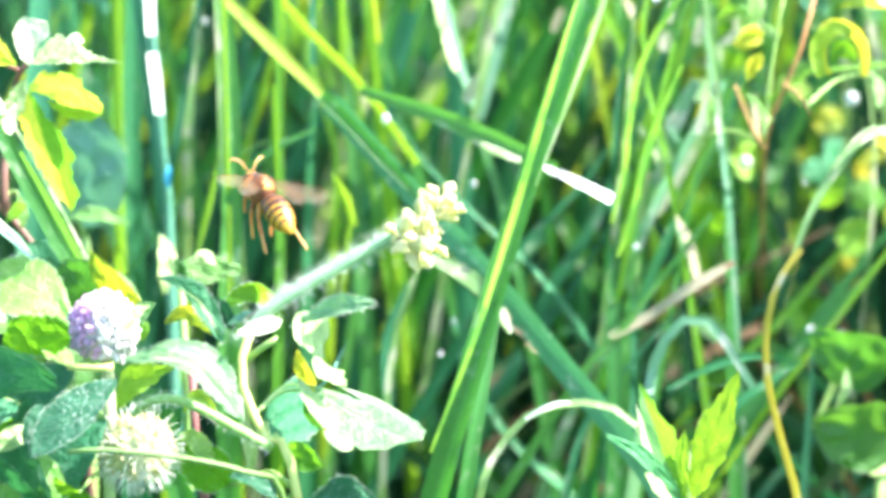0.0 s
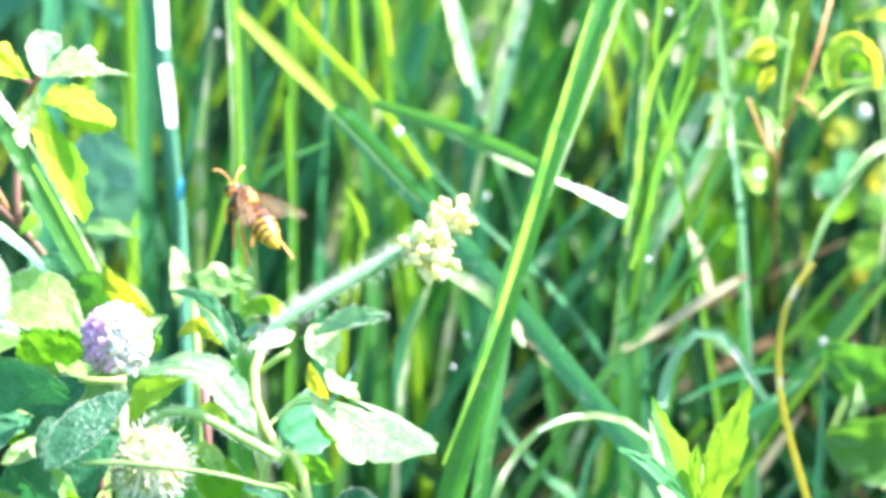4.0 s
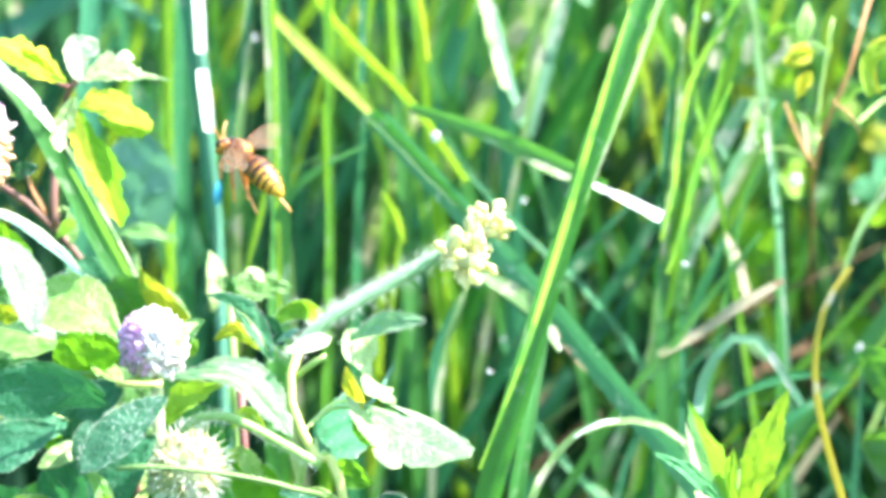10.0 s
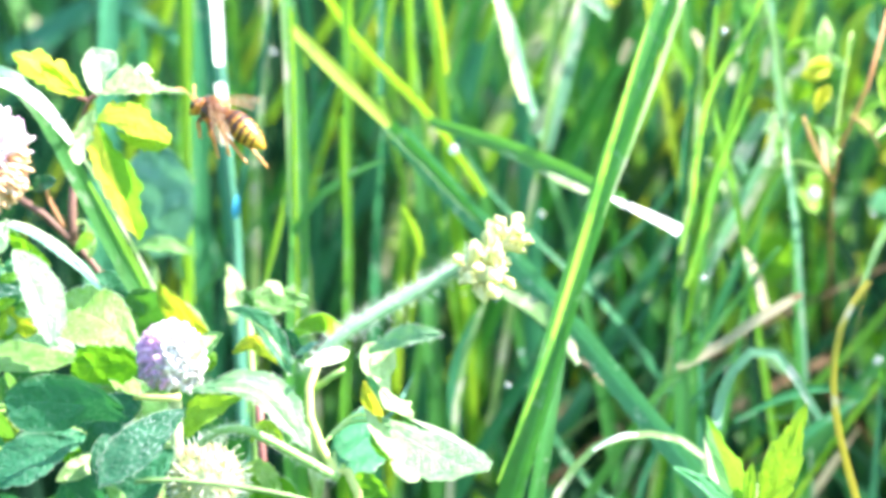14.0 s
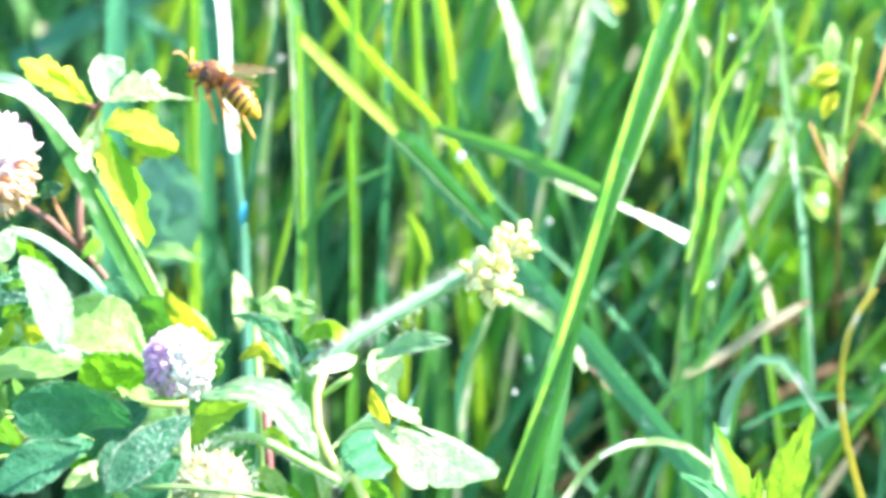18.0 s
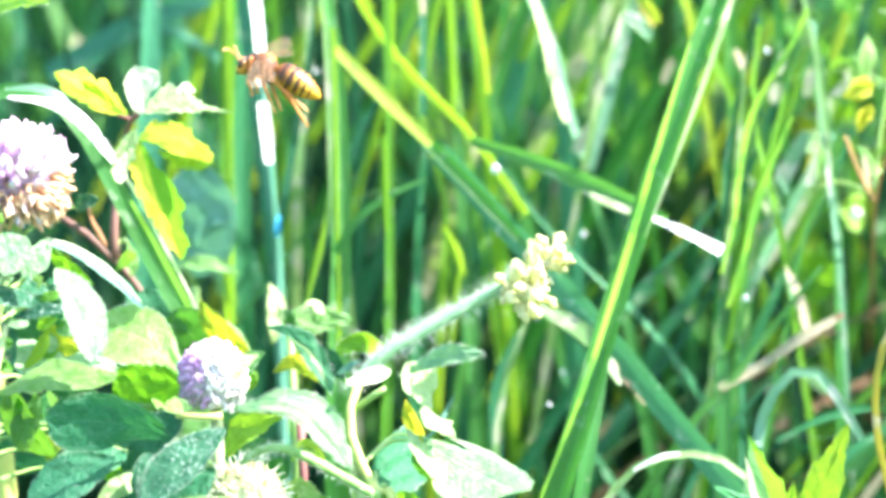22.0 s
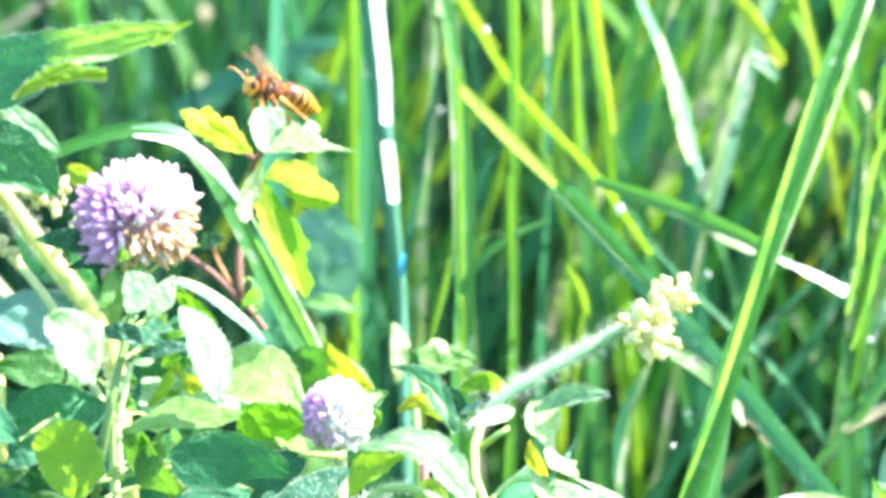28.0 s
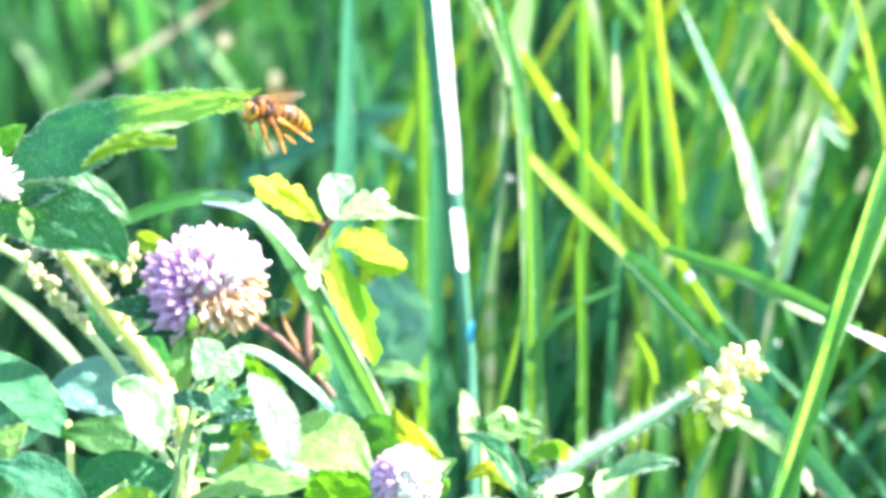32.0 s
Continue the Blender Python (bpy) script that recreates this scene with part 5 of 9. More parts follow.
    for k in range(110):
        d = rnd.uniform(1.25, 1.5)
        x = rnd.uniform(-0.13, 0.17) * d
        z = 0.60 - 0.176 * d + rnd.uniform(-0.03, 0.09)
        h = rnd.uniform(0.05, 0.13)
        way = rnd.gauss(0.2, 0.42)
        bend = rnd.gauss(0, 0.25)
        pts = [(x - way * h, d, z - h), (x - way * h * 0.3 - bend * h * 0.15, d, z - h * 0.35), (x + way * h * 0.3, d, z + h * 0.35), (x + way * h + bend * h * 0.4, d, z + h)]
        mat = rnd.choice((GRASS, GRASS, GRASS_TEAL, GRASS_TEAL, GRASS_TEAL, GRASS_SHADE, GRASS_SHADE))
        # higher blades turn lime and pale: sunlight painted by material
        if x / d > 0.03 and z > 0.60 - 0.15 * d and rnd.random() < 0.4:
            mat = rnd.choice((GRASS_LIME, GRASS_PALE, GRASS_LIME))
        if x / d < -0.06 and mat == GRASS_SHADE:
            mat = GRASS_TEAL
        blade(pts, rnd.uniform(0.003, 0.008), mat, (rnd.uniform(-0.8, 0.6) if x / d > -0.06 else rnd.uniform(0.3, 0.9), -1, rnd.uniform(-0.1, 0.5)), fold=rnd.uniform(0.2, 0.5), taper=(1, 1, rnd.uniform(0.1, 0.7)))
    # low crossing blades; the others' shade is put into their dark colour
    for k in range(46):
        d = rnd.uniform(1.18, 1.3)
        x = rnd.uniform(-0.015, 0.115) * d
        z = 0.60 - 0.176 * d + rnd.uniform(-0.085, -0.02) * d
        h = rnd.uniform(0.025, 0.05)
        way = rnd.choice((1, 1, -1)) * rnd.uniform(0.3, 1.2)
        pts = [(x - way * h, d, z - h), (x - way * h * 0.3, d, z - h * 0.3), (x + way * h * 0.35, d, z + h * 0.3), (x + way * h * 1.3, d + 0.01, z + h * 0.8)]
        blade(pts, rnd.uniform(0.003, 0.007), rnd.choice((GRASS_SHADE, GRASS_SHADE, GRASS_TEAL, GRASS_BROWN)), (rnd.uniform(-0.9, -0.3), -0.9, rnd.uniform(-0.2, 0.3)), fold=rnd.uniform(0.2, 0.5), taper=(1, 1, rnd.uniform(0.1, 0.5)), label="dim grass blade low among the others")
    # sunlit tops standing above the rest, the sun put into lighter greens
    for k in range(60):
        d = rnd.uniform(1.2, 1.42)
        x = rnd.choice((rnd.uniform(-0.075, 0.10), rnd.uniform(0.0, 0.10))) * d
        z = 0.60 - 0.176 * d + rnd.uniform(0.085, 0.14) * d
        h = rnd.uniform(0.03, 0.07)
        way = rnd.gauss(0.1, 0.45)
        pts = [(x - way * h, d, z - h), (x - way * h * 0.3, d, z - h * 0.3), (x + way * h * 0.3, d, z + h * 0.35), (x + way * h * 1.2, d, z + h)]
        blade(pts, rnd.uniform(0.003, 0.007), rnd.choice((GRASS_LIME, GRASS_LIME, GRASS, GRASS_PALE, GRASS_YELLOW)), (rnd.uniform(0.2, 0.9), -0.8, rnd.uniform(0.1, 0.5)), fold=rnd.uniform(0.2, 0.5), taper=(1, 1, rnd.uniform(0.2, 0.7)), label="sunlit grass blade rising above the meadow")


grass()

# ---- flower heads ----
PETAL = solid_material("petal_lilac", (0.80, 0.52, 0.80), (0.88, 0.72, 0.88), 900, 0.5, share=0.55, glow=(0.92, 0.68, 0.92))
PETAL_DEEP = solid_material("petal_violet", (0.80, 0.50, 0.82), (0.88, 0.68, 0.90), 900, 0.5, share=0.6, glow=(0.92, 0.68, 0.94))
PETAL_GREY = solid_material("petal_greyed", (0.30, 0.26, 0.34), (0.50, 0.46, 0.52), 900, 0.6, share=0.25, glow=(0.5, 0.42, 0.5))
# white for florets in glaring sun, put into the petal colour
PETAL_WHITE = solid_material("petal_white", (0.84, 0.80, 0.82), (0.90, 0.88, 0.88), 900, 0.5, share=0.3, glow=(0.85, 0.8, 0.8))
PETAL_PALE = solid_material("petal_pale", (0.80, 0.68, 0.78), (0.87, 0.82, 0.86), 900, 0.5, share=0.3, glow=(0.8, 0.7, 0.75))
PETAL_BROWN = solid_material("petal_withered", (0.70, 0.42, 0.22), (0.86, 0.64, 0.41), 900, 0.6, share=0.3, glow=(0.8, 0.5, 0.22))
BUD_CREAM = solid_material("bud_cream", (0.62, 0.62, 0.30), (0.78, 0.76, 0.48), 900, 0.5, share=0.35, glow=(0.80, 0.80, 0.30))
CALYX = solid_material("calyx_pale_green", (0.46, 0.52, 0.28), (0.66, 0.68, 0.44), 700, 0.55, share=0.25, glow=(0.6, 0.66, 0.3))
_cache = {}


def floret_mesh(material, length, width, bend=0.25, flare=0.7):
    """A clover floret: a slim tube that swells, bends and opens into a hooded lip. Grows along +z."""
    key = (material.name, round(length, 5), round(width, 5), bend, flare)
    if key in _cache:
        return _cache[key]
    verts, faces = [], []
    prof = [(0.0, 0.30), (0.3, 0.42), (0.55, 0.70), (0.75, 1.0), (0.93, flare), (1.0, 0.25)]
    for s, r in prof:
        for k in range(7):
            a = 2 * math.pi * k / 7
            hood = 1.0 + (0.45 * max(0, math.cos(a)) if s > 0.7 else 0)
            verts.append((math.cos(a) * r * width * 0.5 * hood + bend * length * s * s * 0.5, math.sin(a) * r * width * 0.5, s * length * (1 + 0.12 * math.cos(a) * (s > 0.9))))
    for i in range(len(prof) - 1):
        for k in range(7):
            a, c = i * 7 + k, i * 7 + (k + 1) % 7
            faces.append((a, c, c + 7, a + 7))
    faces.append(tuple(range((len(prof) - 1) * 7, len(prof) * 7)))
    _cache[key] = mesh_of("floret", verts, faces, material)
    return _cache[key]


def ball_mesh(name, radii, material, rough=0.0, seed=0, rings=12, segs=16):
    rnd = random.Random(seed)
    verts, faces = [], []
    for i in range(rings + 1):
        th = math.pi * i / rings
        for k in range(segs):
            ph = 2 * math.pi * k / segs
            j = 1 + rnd.uniform(-rough, rough)
            verts.append((radii[0] * math.sin(th) * math.cos(ph) * j, radii[1] * math.sin(th) * math.sin(ph) * j, radii[2] * math.cos(th) * j))
    for i in range(rings):
        for k in range(segs):
            faces.append((i * segs + k, (i + 1) * segs + k, (i + 1) * segs + (k + 1) % segs, i * segs + (k + 1) % segs))
    return mesh_of(name, verts, faces, material)


def flower_head(parent, centre, radius, number, choose, label, core=0.42, squash=0.9, lift=0.35, length=0.62, width=0.2, low=-0.75, seed=2, name="flower_head", axis=(0, 0, 1), core_material=None):
    """A round head of florets on a small core. choose(direction, rnd) gives material and droop."""
    rnd = random.Random(seed)
    c = Vector(centre)
    head = part(name, ball_mesh("flower_head", (radius * core, radius * core, radius * core * squash), core_material or CALYX, 0.06, seed), parent, label)
    head.location = c - parent.location
    turn = Vector((0, 0, 1)).rotation_difference(Vector(axis).normalized())
    golden = math.pi * (3 - math.sqrt(5))
    for i in range(number):
        z = 1 - (1 - low) * (i + 0.5) / number
        r = math.sqrt(max(0, 1 - z * z))
        a = golden * i + rnd.uniform(-0.12, 0.12)
        d = Vector((r * math.cos(a), r * math.sin(a), z))
        material, droop, size = choose(turn @ d, rnd)
        way = (turn @ (d + Vector((rnd.gauss(0, 0.19), rnd.gauss(0, 0.19), lift - droop + rnd.gauss(0, 0.1))))).normalized()
        ln = radius * length * size * rnd.uniform(0.75, 1.12)
        fl = part("floret", floret_mesh(material, round(radius * length, 5), round(radius * width, 5), bend=rnd.choice((0.1, 0.25, 0.4))), head)
        q = Vector((0, 0, 1)).rotation_difference(way)
        spin = Matrix.Rotation(rnd.uniform(0, 6.28), 4, 'Z')
        k = ln / (radius * length)
        dd = turn @ Vector((d.x, d.y, d.z * squash))
        fl.matrix_basis = Matrix.Translation(dd * radius * core * 0.85) @ q.to_matrix().to_4x4() @ spin @ Matrix.Diagonal((k, k, k, 1))
    return head


def bud_cluster(parent, points, radius, size, number, material, label, seed=4, name="flower_head"):
    """Pale pointed buds crowded round the end of a stem."""
    rnd = random.Random(seed)
    pts, _ = spline(points, 40)
    tan = tangents(pts)
    core = part(name, mesh_of(name, *tube_geo(points, [radius * 0.5, radius * 0.8, radius * 0.4], 8, 14, parent.location), CALYX), parent, label)
    for i in range(number):
        j = int(39 * (i + 0.5) / number)
        t = tan[j]
        side = Matrix.Rotation(2.4 * i + rnd.uniform(-0.3, 0.3), 3, t) @ t.orthogonal().normalized()
        way = (side + t * rnd.uniform(0.1, 0.8)).normalized()
        s = rnd.uniform(0.7, 1.15)
        b = part("bud", floret_mesh(material, round(size, 5), round(size * 0.52, 5), bend=rnd.choice((0.1, 0.3)), flare=0.55), core)
        b.matrix_basis = Matrix.Translation(pts[j] + side * radius * 0.3 - parent.location) @ Vector((0, 0, 1)).rotation_difference(way).to_matrix().to_4x4() @ Matrix.Rotation(rnd.uniform(0, 6), 4, 'Z') @ Matrix.Diagonal((s, s, s, 1))
    return core


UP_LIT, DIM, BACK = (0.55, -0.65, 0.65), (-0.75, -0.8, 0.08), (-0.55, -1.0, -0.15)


# ---- clover with the bud cluster and the spiky head ----
def budding_clover():
    c = thing("clover_plant", "hairy green clover plant with a cream bud cluster", "clover", "clover plants", at=(-0.0309, 0.9386, -0.0084))
    # main stalk, leaning stalk to the buds, arched stalk to the spiky head
    stem(c, [(-0.0226, 0.9374, -0.0152), (-0.0180, 0.9600, 0.2400), (-0.0344, 0.9620, 0.3728), (-0.0395, 0.9660, 0.3811), (-0.0432, 0.9690, 0.3868), (-0.0463, 0.9720, 0.3928), (-0.0478, 0.9750, 0.3984), (-0.0470, 0.9790, 0.4045), (-0.0454, 0.9810, 0.4079)], [0.0022, 0.0016, 0.00120, 0.00092, 0.00095, 0.00118, 0.00105], STEM_YELLOW, count=60)
    up_line = [(-0.0481, 0.9810, 0.4047), (-0.0441, 0.9818, 0.4093), (-0.0381, 0.9827, 0.4146), (-0.0247, 0.9841, 0.4223), (-0.0126, 0.9853, 0.4291), (-0.0066, 0.9860, 0.4331)]
    stem(c, up_line, [0.00147, 0.00174, 0.00168, 0.00134], STEM_MINT, label="densely hairy green flower stalk")
    hairs(c, up_line, 0.00168, 0.00362, 900, seed=5)
    arch = [(-0.0402, 0.9640, 0.3826), (-0.0452, 0.9630, 0.3858), (-0.0509, 0.9610, 0.3895), (-0.0566, 0.9600, 0.3929), (-0.0619, 0.9600, 0.3951), (-0.0678, 0.9620, 0.3944), (-0.0726, 0.9660, 0.3905)]
    stem(c, arch, [0.00115, 0.00115, 0.00105, 0.00095], STEM, label="hairy green arched stalk")
    hairs(c, arch, 0.00107, 0.00214, 380, seed=6)
    stem(c, [(-0.0390, 0.9762, 0.4063), (-0.0419, 0.9759, 0.4048), (-0.0475, 0.9801, 0.3998)], [0.00080, 0.00080], STEM, "petiole", count=10)
    # bud cluster
    bud_cluster(c, [(-0.0113, 0.9850, 0.4275), (-0.0066, 0.9836, 0.4310), (-0.0019, 0.9863, 0.4347), (0.0011, 0.9869, 0.4384)], 0.00322, 0.00536, 34, BUD_CREAM, "cluster of cream and pale green buds", 4)
    bud_cluster(c, [(-0.0085, 0.9804, 0.4300), (-0.0052, 0.9752, 0.4293), (-0.0019, 0.9754, 0.4308)], 0.00295, 0.00590, 20, BUD_CREAM, "lower bunch of cream buds", 9)
    leaf(c, (-0.0048, 0.9812, 0.4346), (-0.0052, 0.9775, 0.4423), 0.00402, UP_LIT, LEAF_PALE, bow=0.05)
    leaf(c, (-0.0061, 0.9760, 0.4337), (-0.0095, 0.9716, 0.4379), 0.00349, UP_LIT, LEAF_PALE, bow=0.05)
    # leaves round the joint
    frond(c, [(-0.0328, 0.9720, 0.3961), (-0.0206, 0.9633, 0.3910), (-0.0105, 0.9547, 0.3880), (-0.0052, 0.9460, 0.3886)], [0.00000, 0.00227, 0.00340, 0.00482, 0.00567, 0.00538, 0.00425, 0.00000], [0.00000, 0.00368, 0.00708, 0.00793, 0.00765, 0.00538, 0.00340, 0.00000], (0.32, -0.85, 0.42), LEAF_MINT, "broad pale mint green leaf", fold=0.04, crinkle=0.0004, teeth=10, tooth=0.0004, seed=41)
    frond(c, [(-0.0236, 0.9550, 0.3992), (-0.0143, 0.9495, 0.3966), (-0.0065, 0.9440, 0.3928)], [0.00000, 0.00052, 0.00070, 0.00052, 0.00000], [0.00000, 0.00140, 0.00157, 0.00122, 0.00000], (0.6, -0.6, 0.6), LEAF_SUN_WHITE, "sunlit white rim painted on a broad leaf", seed=42, crinkle=0.0003)
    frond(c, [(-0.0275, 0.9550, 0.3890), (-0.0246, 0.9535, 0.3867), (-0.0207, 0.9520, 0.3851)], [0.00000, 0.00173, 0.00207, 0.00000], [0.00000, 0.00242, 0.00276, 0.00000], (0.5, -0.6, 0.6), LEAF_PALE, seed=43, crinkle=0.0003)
    frond(c, [(-0.0278, 0.9780, 0.4118), (-0.0307, 0.9755, 0.4072), (-0.0293, 0.9730, 0.4014)], [0.00000, 0.00371, 0.00340, 0.00217, 0.00124], [0.00000, 0.00588, 0.00557, 0.00186, 0.00093], (0.5, -0.6, 0.6), LEAF_PALE, "crumpled leaf, sunlight put into its pale colour", crinkle=0.0004, seed=44)
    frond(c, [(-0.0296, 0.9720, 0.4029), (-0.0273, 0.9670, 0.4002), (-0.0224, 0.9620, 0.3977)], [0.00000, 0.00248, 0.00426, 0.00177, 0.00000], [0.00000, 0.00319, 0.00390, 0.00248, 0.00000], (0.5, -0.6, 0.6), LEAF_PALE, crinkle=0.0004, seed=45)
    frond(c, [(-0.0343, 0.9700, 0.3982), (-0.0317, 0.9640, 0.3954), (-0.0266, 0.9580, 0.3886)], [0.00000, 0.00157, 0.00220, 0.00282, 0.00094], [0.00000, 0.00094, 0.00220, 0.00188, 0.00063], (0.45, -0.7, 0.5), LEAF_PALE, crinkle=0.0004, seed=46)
    frond(c, [(-0.0305, 0.9680, 0.3970), (-0.0310, 0.9650, 0.3935), (-0.0293, 0.9620, 0.3901)], [0.00000, 0.00125, 0.00156, 0.00000], [0.00000, 0.00125, 0.00125, 0.00000], BACK, LEAF_YELLOW, seed=47)
    frond(c, [(-0.0324, 0.9750, 0.3941), (-0.0277, 0.9800, 0.3955), (-0.0229, 0.9850, 0.4039)], [0.00014, 0.00028, 0.00057, 0.00042, 0.00000], [0.00014, 0.00042, 0.00071, 0.00057, 0.00000], (-0.3, -0.9, 0.3), LEAF_AQUA, seed=48)
    frond(c, [(-0.0366, 0.9770, 0.4090), (-0.0293, 0.9737, 0.4123), (-0.0221, 0.9703, 0.4154), (-0.0154, 0.9670, 0.4166)], [0.00000, 0.00147, 0.00323, 0.00323, 0.00176, 0.00000], [0.00000, 0.00059, 0.00117, 0.00205, 0.00147, 0.00000], (0.0, -0.8, 0.6), LEAF_MINT, "toothed leaf, green with a pale rim", teeth=16, tooth=0.0006, fold=0.3, crinkle=0.0006, seed=49, fringe=True)
    frond(c, [(-0.0679, 0.9860, 0.4192), (-0.0615, 0.9833, 0.4175), (-0.0561, 0.9807, 0.4112), (-0.0519, 0.9780, 0.4044)], [0.00000, 0.00160, 0.00347, 0.00347, 0.00240, 0.00000], [0.00000, 0.00067, 0.00134, 0.00160, 0.00120, 0.00000], (0.05, -0.9, 0.4), LEAF_SPRING, "dark green leaf folded along its midrib", teeth=12, tooth=0.0004, fold=0.25, seed=50, fringe=True)
    frond(c, [(-0.0631, 0.9820, 0.4180), (-0.0575, 0.9780, 0.4147), (-0.0528, 0.9740, 0.4079)], [0.00000, 0.00031, 0.00047, 0.00000], [0.00000, 0.00031, 0.00047, 0.00000], (0.4, -0.7, 0.5), LEAF_PALE, seed=51, crinkle=0.0003)
    frond(c, [(-0.0752, 0.9670, 0.4030), (-0.0657, 0.9627, 0.4050), (-0.0572, 0.9585, 0.4029), (-0.0508, 0.9542, 0.3974), (-0.0459, 0.9500, 0.3922)], [0.00000, 0.00173, 0.00485, 0.00623, 0.00554, 0.00277, 0.00000], [0.00000, 0.00156, 0.00190, 0.00208, 0.00242, 0.00173, 0.00000], (0.0, -0.75, 0.62), LEAF_MINT, "arched light green leaf with white dew at its rim", teeth=18, tooth=0.0005, fold=0.12, seed=52, fringe=True)
    # glint of the arched leaf, painted as an added pale sheet
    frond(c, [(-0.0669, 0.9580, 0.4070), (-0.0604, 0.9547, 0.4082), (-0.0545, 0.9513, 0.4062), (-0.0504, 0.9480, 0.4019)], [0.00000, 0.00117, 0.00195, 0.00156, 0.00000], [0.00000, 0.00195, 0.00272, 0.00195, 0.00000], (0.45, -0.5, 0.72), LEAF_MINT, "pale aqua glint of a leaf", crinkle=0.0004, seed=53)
    frond(c, [(-0.0477, 0.9580, 0.4110), (-0.0428, 0.9620, 0.4116), (-0.0375, 0.9660, 0.4130)], [0.00000, 0.00146, 0.00226, 0.00194, 0.00000], [0.00000, 0.00129, 0.00194, 0.00194, 0.00000], (0.5, -0.5, 0.7), LEAF_SUN_WHITE, "small leaf, strong sunlight painted white", seed=54, crinkle=0.0003)
    frond(c, [(-0.0536, 1.0000, 0.4089), (-0.0499, 1.0000, 0.4131), (-0.0444, 1.0000, 0.4147), (-0.0383, 1.0000, 0.4095)], [0.00000, 0.00081, 0.00108, 0.00108, 0.00000], [0.00000, 0.00323, 0.00511, 0.00564, 0.00081], (-0.6, -0.75, -0.4), LEAF_GLOW, "round leaf lit through, lime green", teeth=14, tooth=0.0004, seed=55, fringe=True)
    frond(c, [(-0.0562, 0.9900, 0.4133), (-0.0529, 0.9875, 0.4110), (-0.0493, 0.9850, 0.4071)], [0.00000, 0.00246, 0.00351, 0.00246, 0.00000], [0.00000, 0.00246, 0.00281, 0.00211, 0.00000], DIM, LEAF_BLUE, seed=56)
    frond(c, [(-0.0376, 0.9900, 0.4133), (-0.0400, 0.9875, 0.4113), (-0.0418, 0.9850, 0.4090)], [0.00000, 0.00161, 0.00193, 0.00000], [0.00000, 0.00257, 0.00257, 0.00000], DIM, LEAF_TEAL, seed=57)
    frond(c, [(-0.0505, 0.9720, 0.4104), (-0.0470, 0.9700, 0.4130), (-0.0445, 0.9680, 0.4147)], [0.00000, 0.00095, 0.00095, 0.00000], [0.00000, 0.00095, 0.00095, 0.00000], (0.5, -0.6, 0.6), LEAF_AQUA, "small pale tuft of young leaves", seed=58)
    frond(c, [(-0.0677, 1.0060, 0.4043), (-0.0618, 1.0050, 0.4071), (-0.0550, 1.0040, 0.4020)], [0.00000, 0.00179, 0.00208, 0.00119, 0.00000], [0.00000, 0.00149, 0.00268, 0.00179, 0.00000], BACK, LEAF_YELLOW, seed=59)
    frond(c, [(-0.0767, 0.9730, 0.3901), (-0.0715, 0.9730, 0.3976), (-0.0622, 0.9730, 0.4008)], [0.00000, 0.00261, 0.00392, 0.00340, 0.00131, 0.00000], [0.00000, 0.00209, 0.00314, 0.00287, 0.00131, 0.00000], (-0.6, -0.75, -0.4), LEAF_LIME, "leaf lit through from behind", teeth=10, tooth=0.0005, seed=60)
    frond(c, [(-0.0622, 0.9850, 0.3867), (-0.0580, 0.9835, 0.3912), (-0.0536, 0.9820, 0.3846)], [0.00000, 0.00149, 0.00209, 0.00000], [0.00000, 0.00149, 0.00238, 0.00000], BACK, LEAF_LIME, seed=61)
    frond(c, [(-0.0630, 0.9800, 0.3823), (-0.0588, 0.9775, 0.3812), (-0.0547, 0.9750, 0.3752)], [0.00000, 0.00237, 0.00290, 0.00211, 0.00000], [0.00000, 0.00184, 0.00211, 0.00132, 0.00000], (0, -0.9, 0.35), LEAF_LIGHT, teeth=8, tooth=0.0006, seed=62)
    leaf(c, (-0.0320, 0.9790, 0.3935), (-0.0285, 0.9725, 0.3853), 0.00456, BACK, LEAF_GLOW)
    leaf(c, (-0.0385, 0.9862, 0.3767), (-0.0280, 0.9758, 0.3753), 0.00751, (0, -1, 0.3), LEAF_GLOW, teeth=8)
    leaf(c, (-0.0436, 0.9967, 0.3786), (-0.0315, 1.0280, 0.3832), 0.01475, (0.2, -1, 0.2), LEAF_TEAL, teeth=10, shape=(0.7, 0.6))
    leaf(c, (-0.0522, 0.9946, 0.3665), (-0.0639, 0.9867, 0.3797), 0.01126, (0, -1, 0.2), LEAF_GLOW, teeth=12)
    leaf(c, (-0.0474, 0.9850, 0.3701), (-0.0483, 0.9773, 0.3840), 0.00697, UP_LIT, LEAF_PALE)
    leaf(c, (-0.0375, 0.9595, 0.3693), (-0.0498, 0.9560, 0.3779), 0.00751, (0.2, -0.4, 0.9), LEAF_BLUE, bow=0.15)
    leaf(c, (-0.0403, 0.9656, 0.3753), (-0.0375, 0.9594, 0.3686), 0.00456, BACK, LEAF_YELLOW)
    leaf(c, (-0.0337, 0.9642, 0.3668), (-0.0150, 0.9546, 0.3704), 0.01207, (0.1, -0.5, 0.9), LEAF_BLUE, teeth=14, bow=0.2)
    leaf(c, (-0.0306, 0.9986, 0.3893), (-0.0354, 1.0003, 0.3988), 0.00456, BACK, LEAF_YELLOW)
    # thin twig in front of the spiky head
    stem(c, [(-0.0846, 0.9276, 0.3900), (-0.0757, 0.9277, 0.3904), (-0.0581, 0.9322, 0.3874), (-0.0443, 0.9365, 0.3830), (-0.0369, 0.9454, 0.3753), (-0.0297, 0.9575, 0.3289)], [0.00054, 0.00067, 0.00080], TENDRIL, "tendril", "thin brownish green tendril")
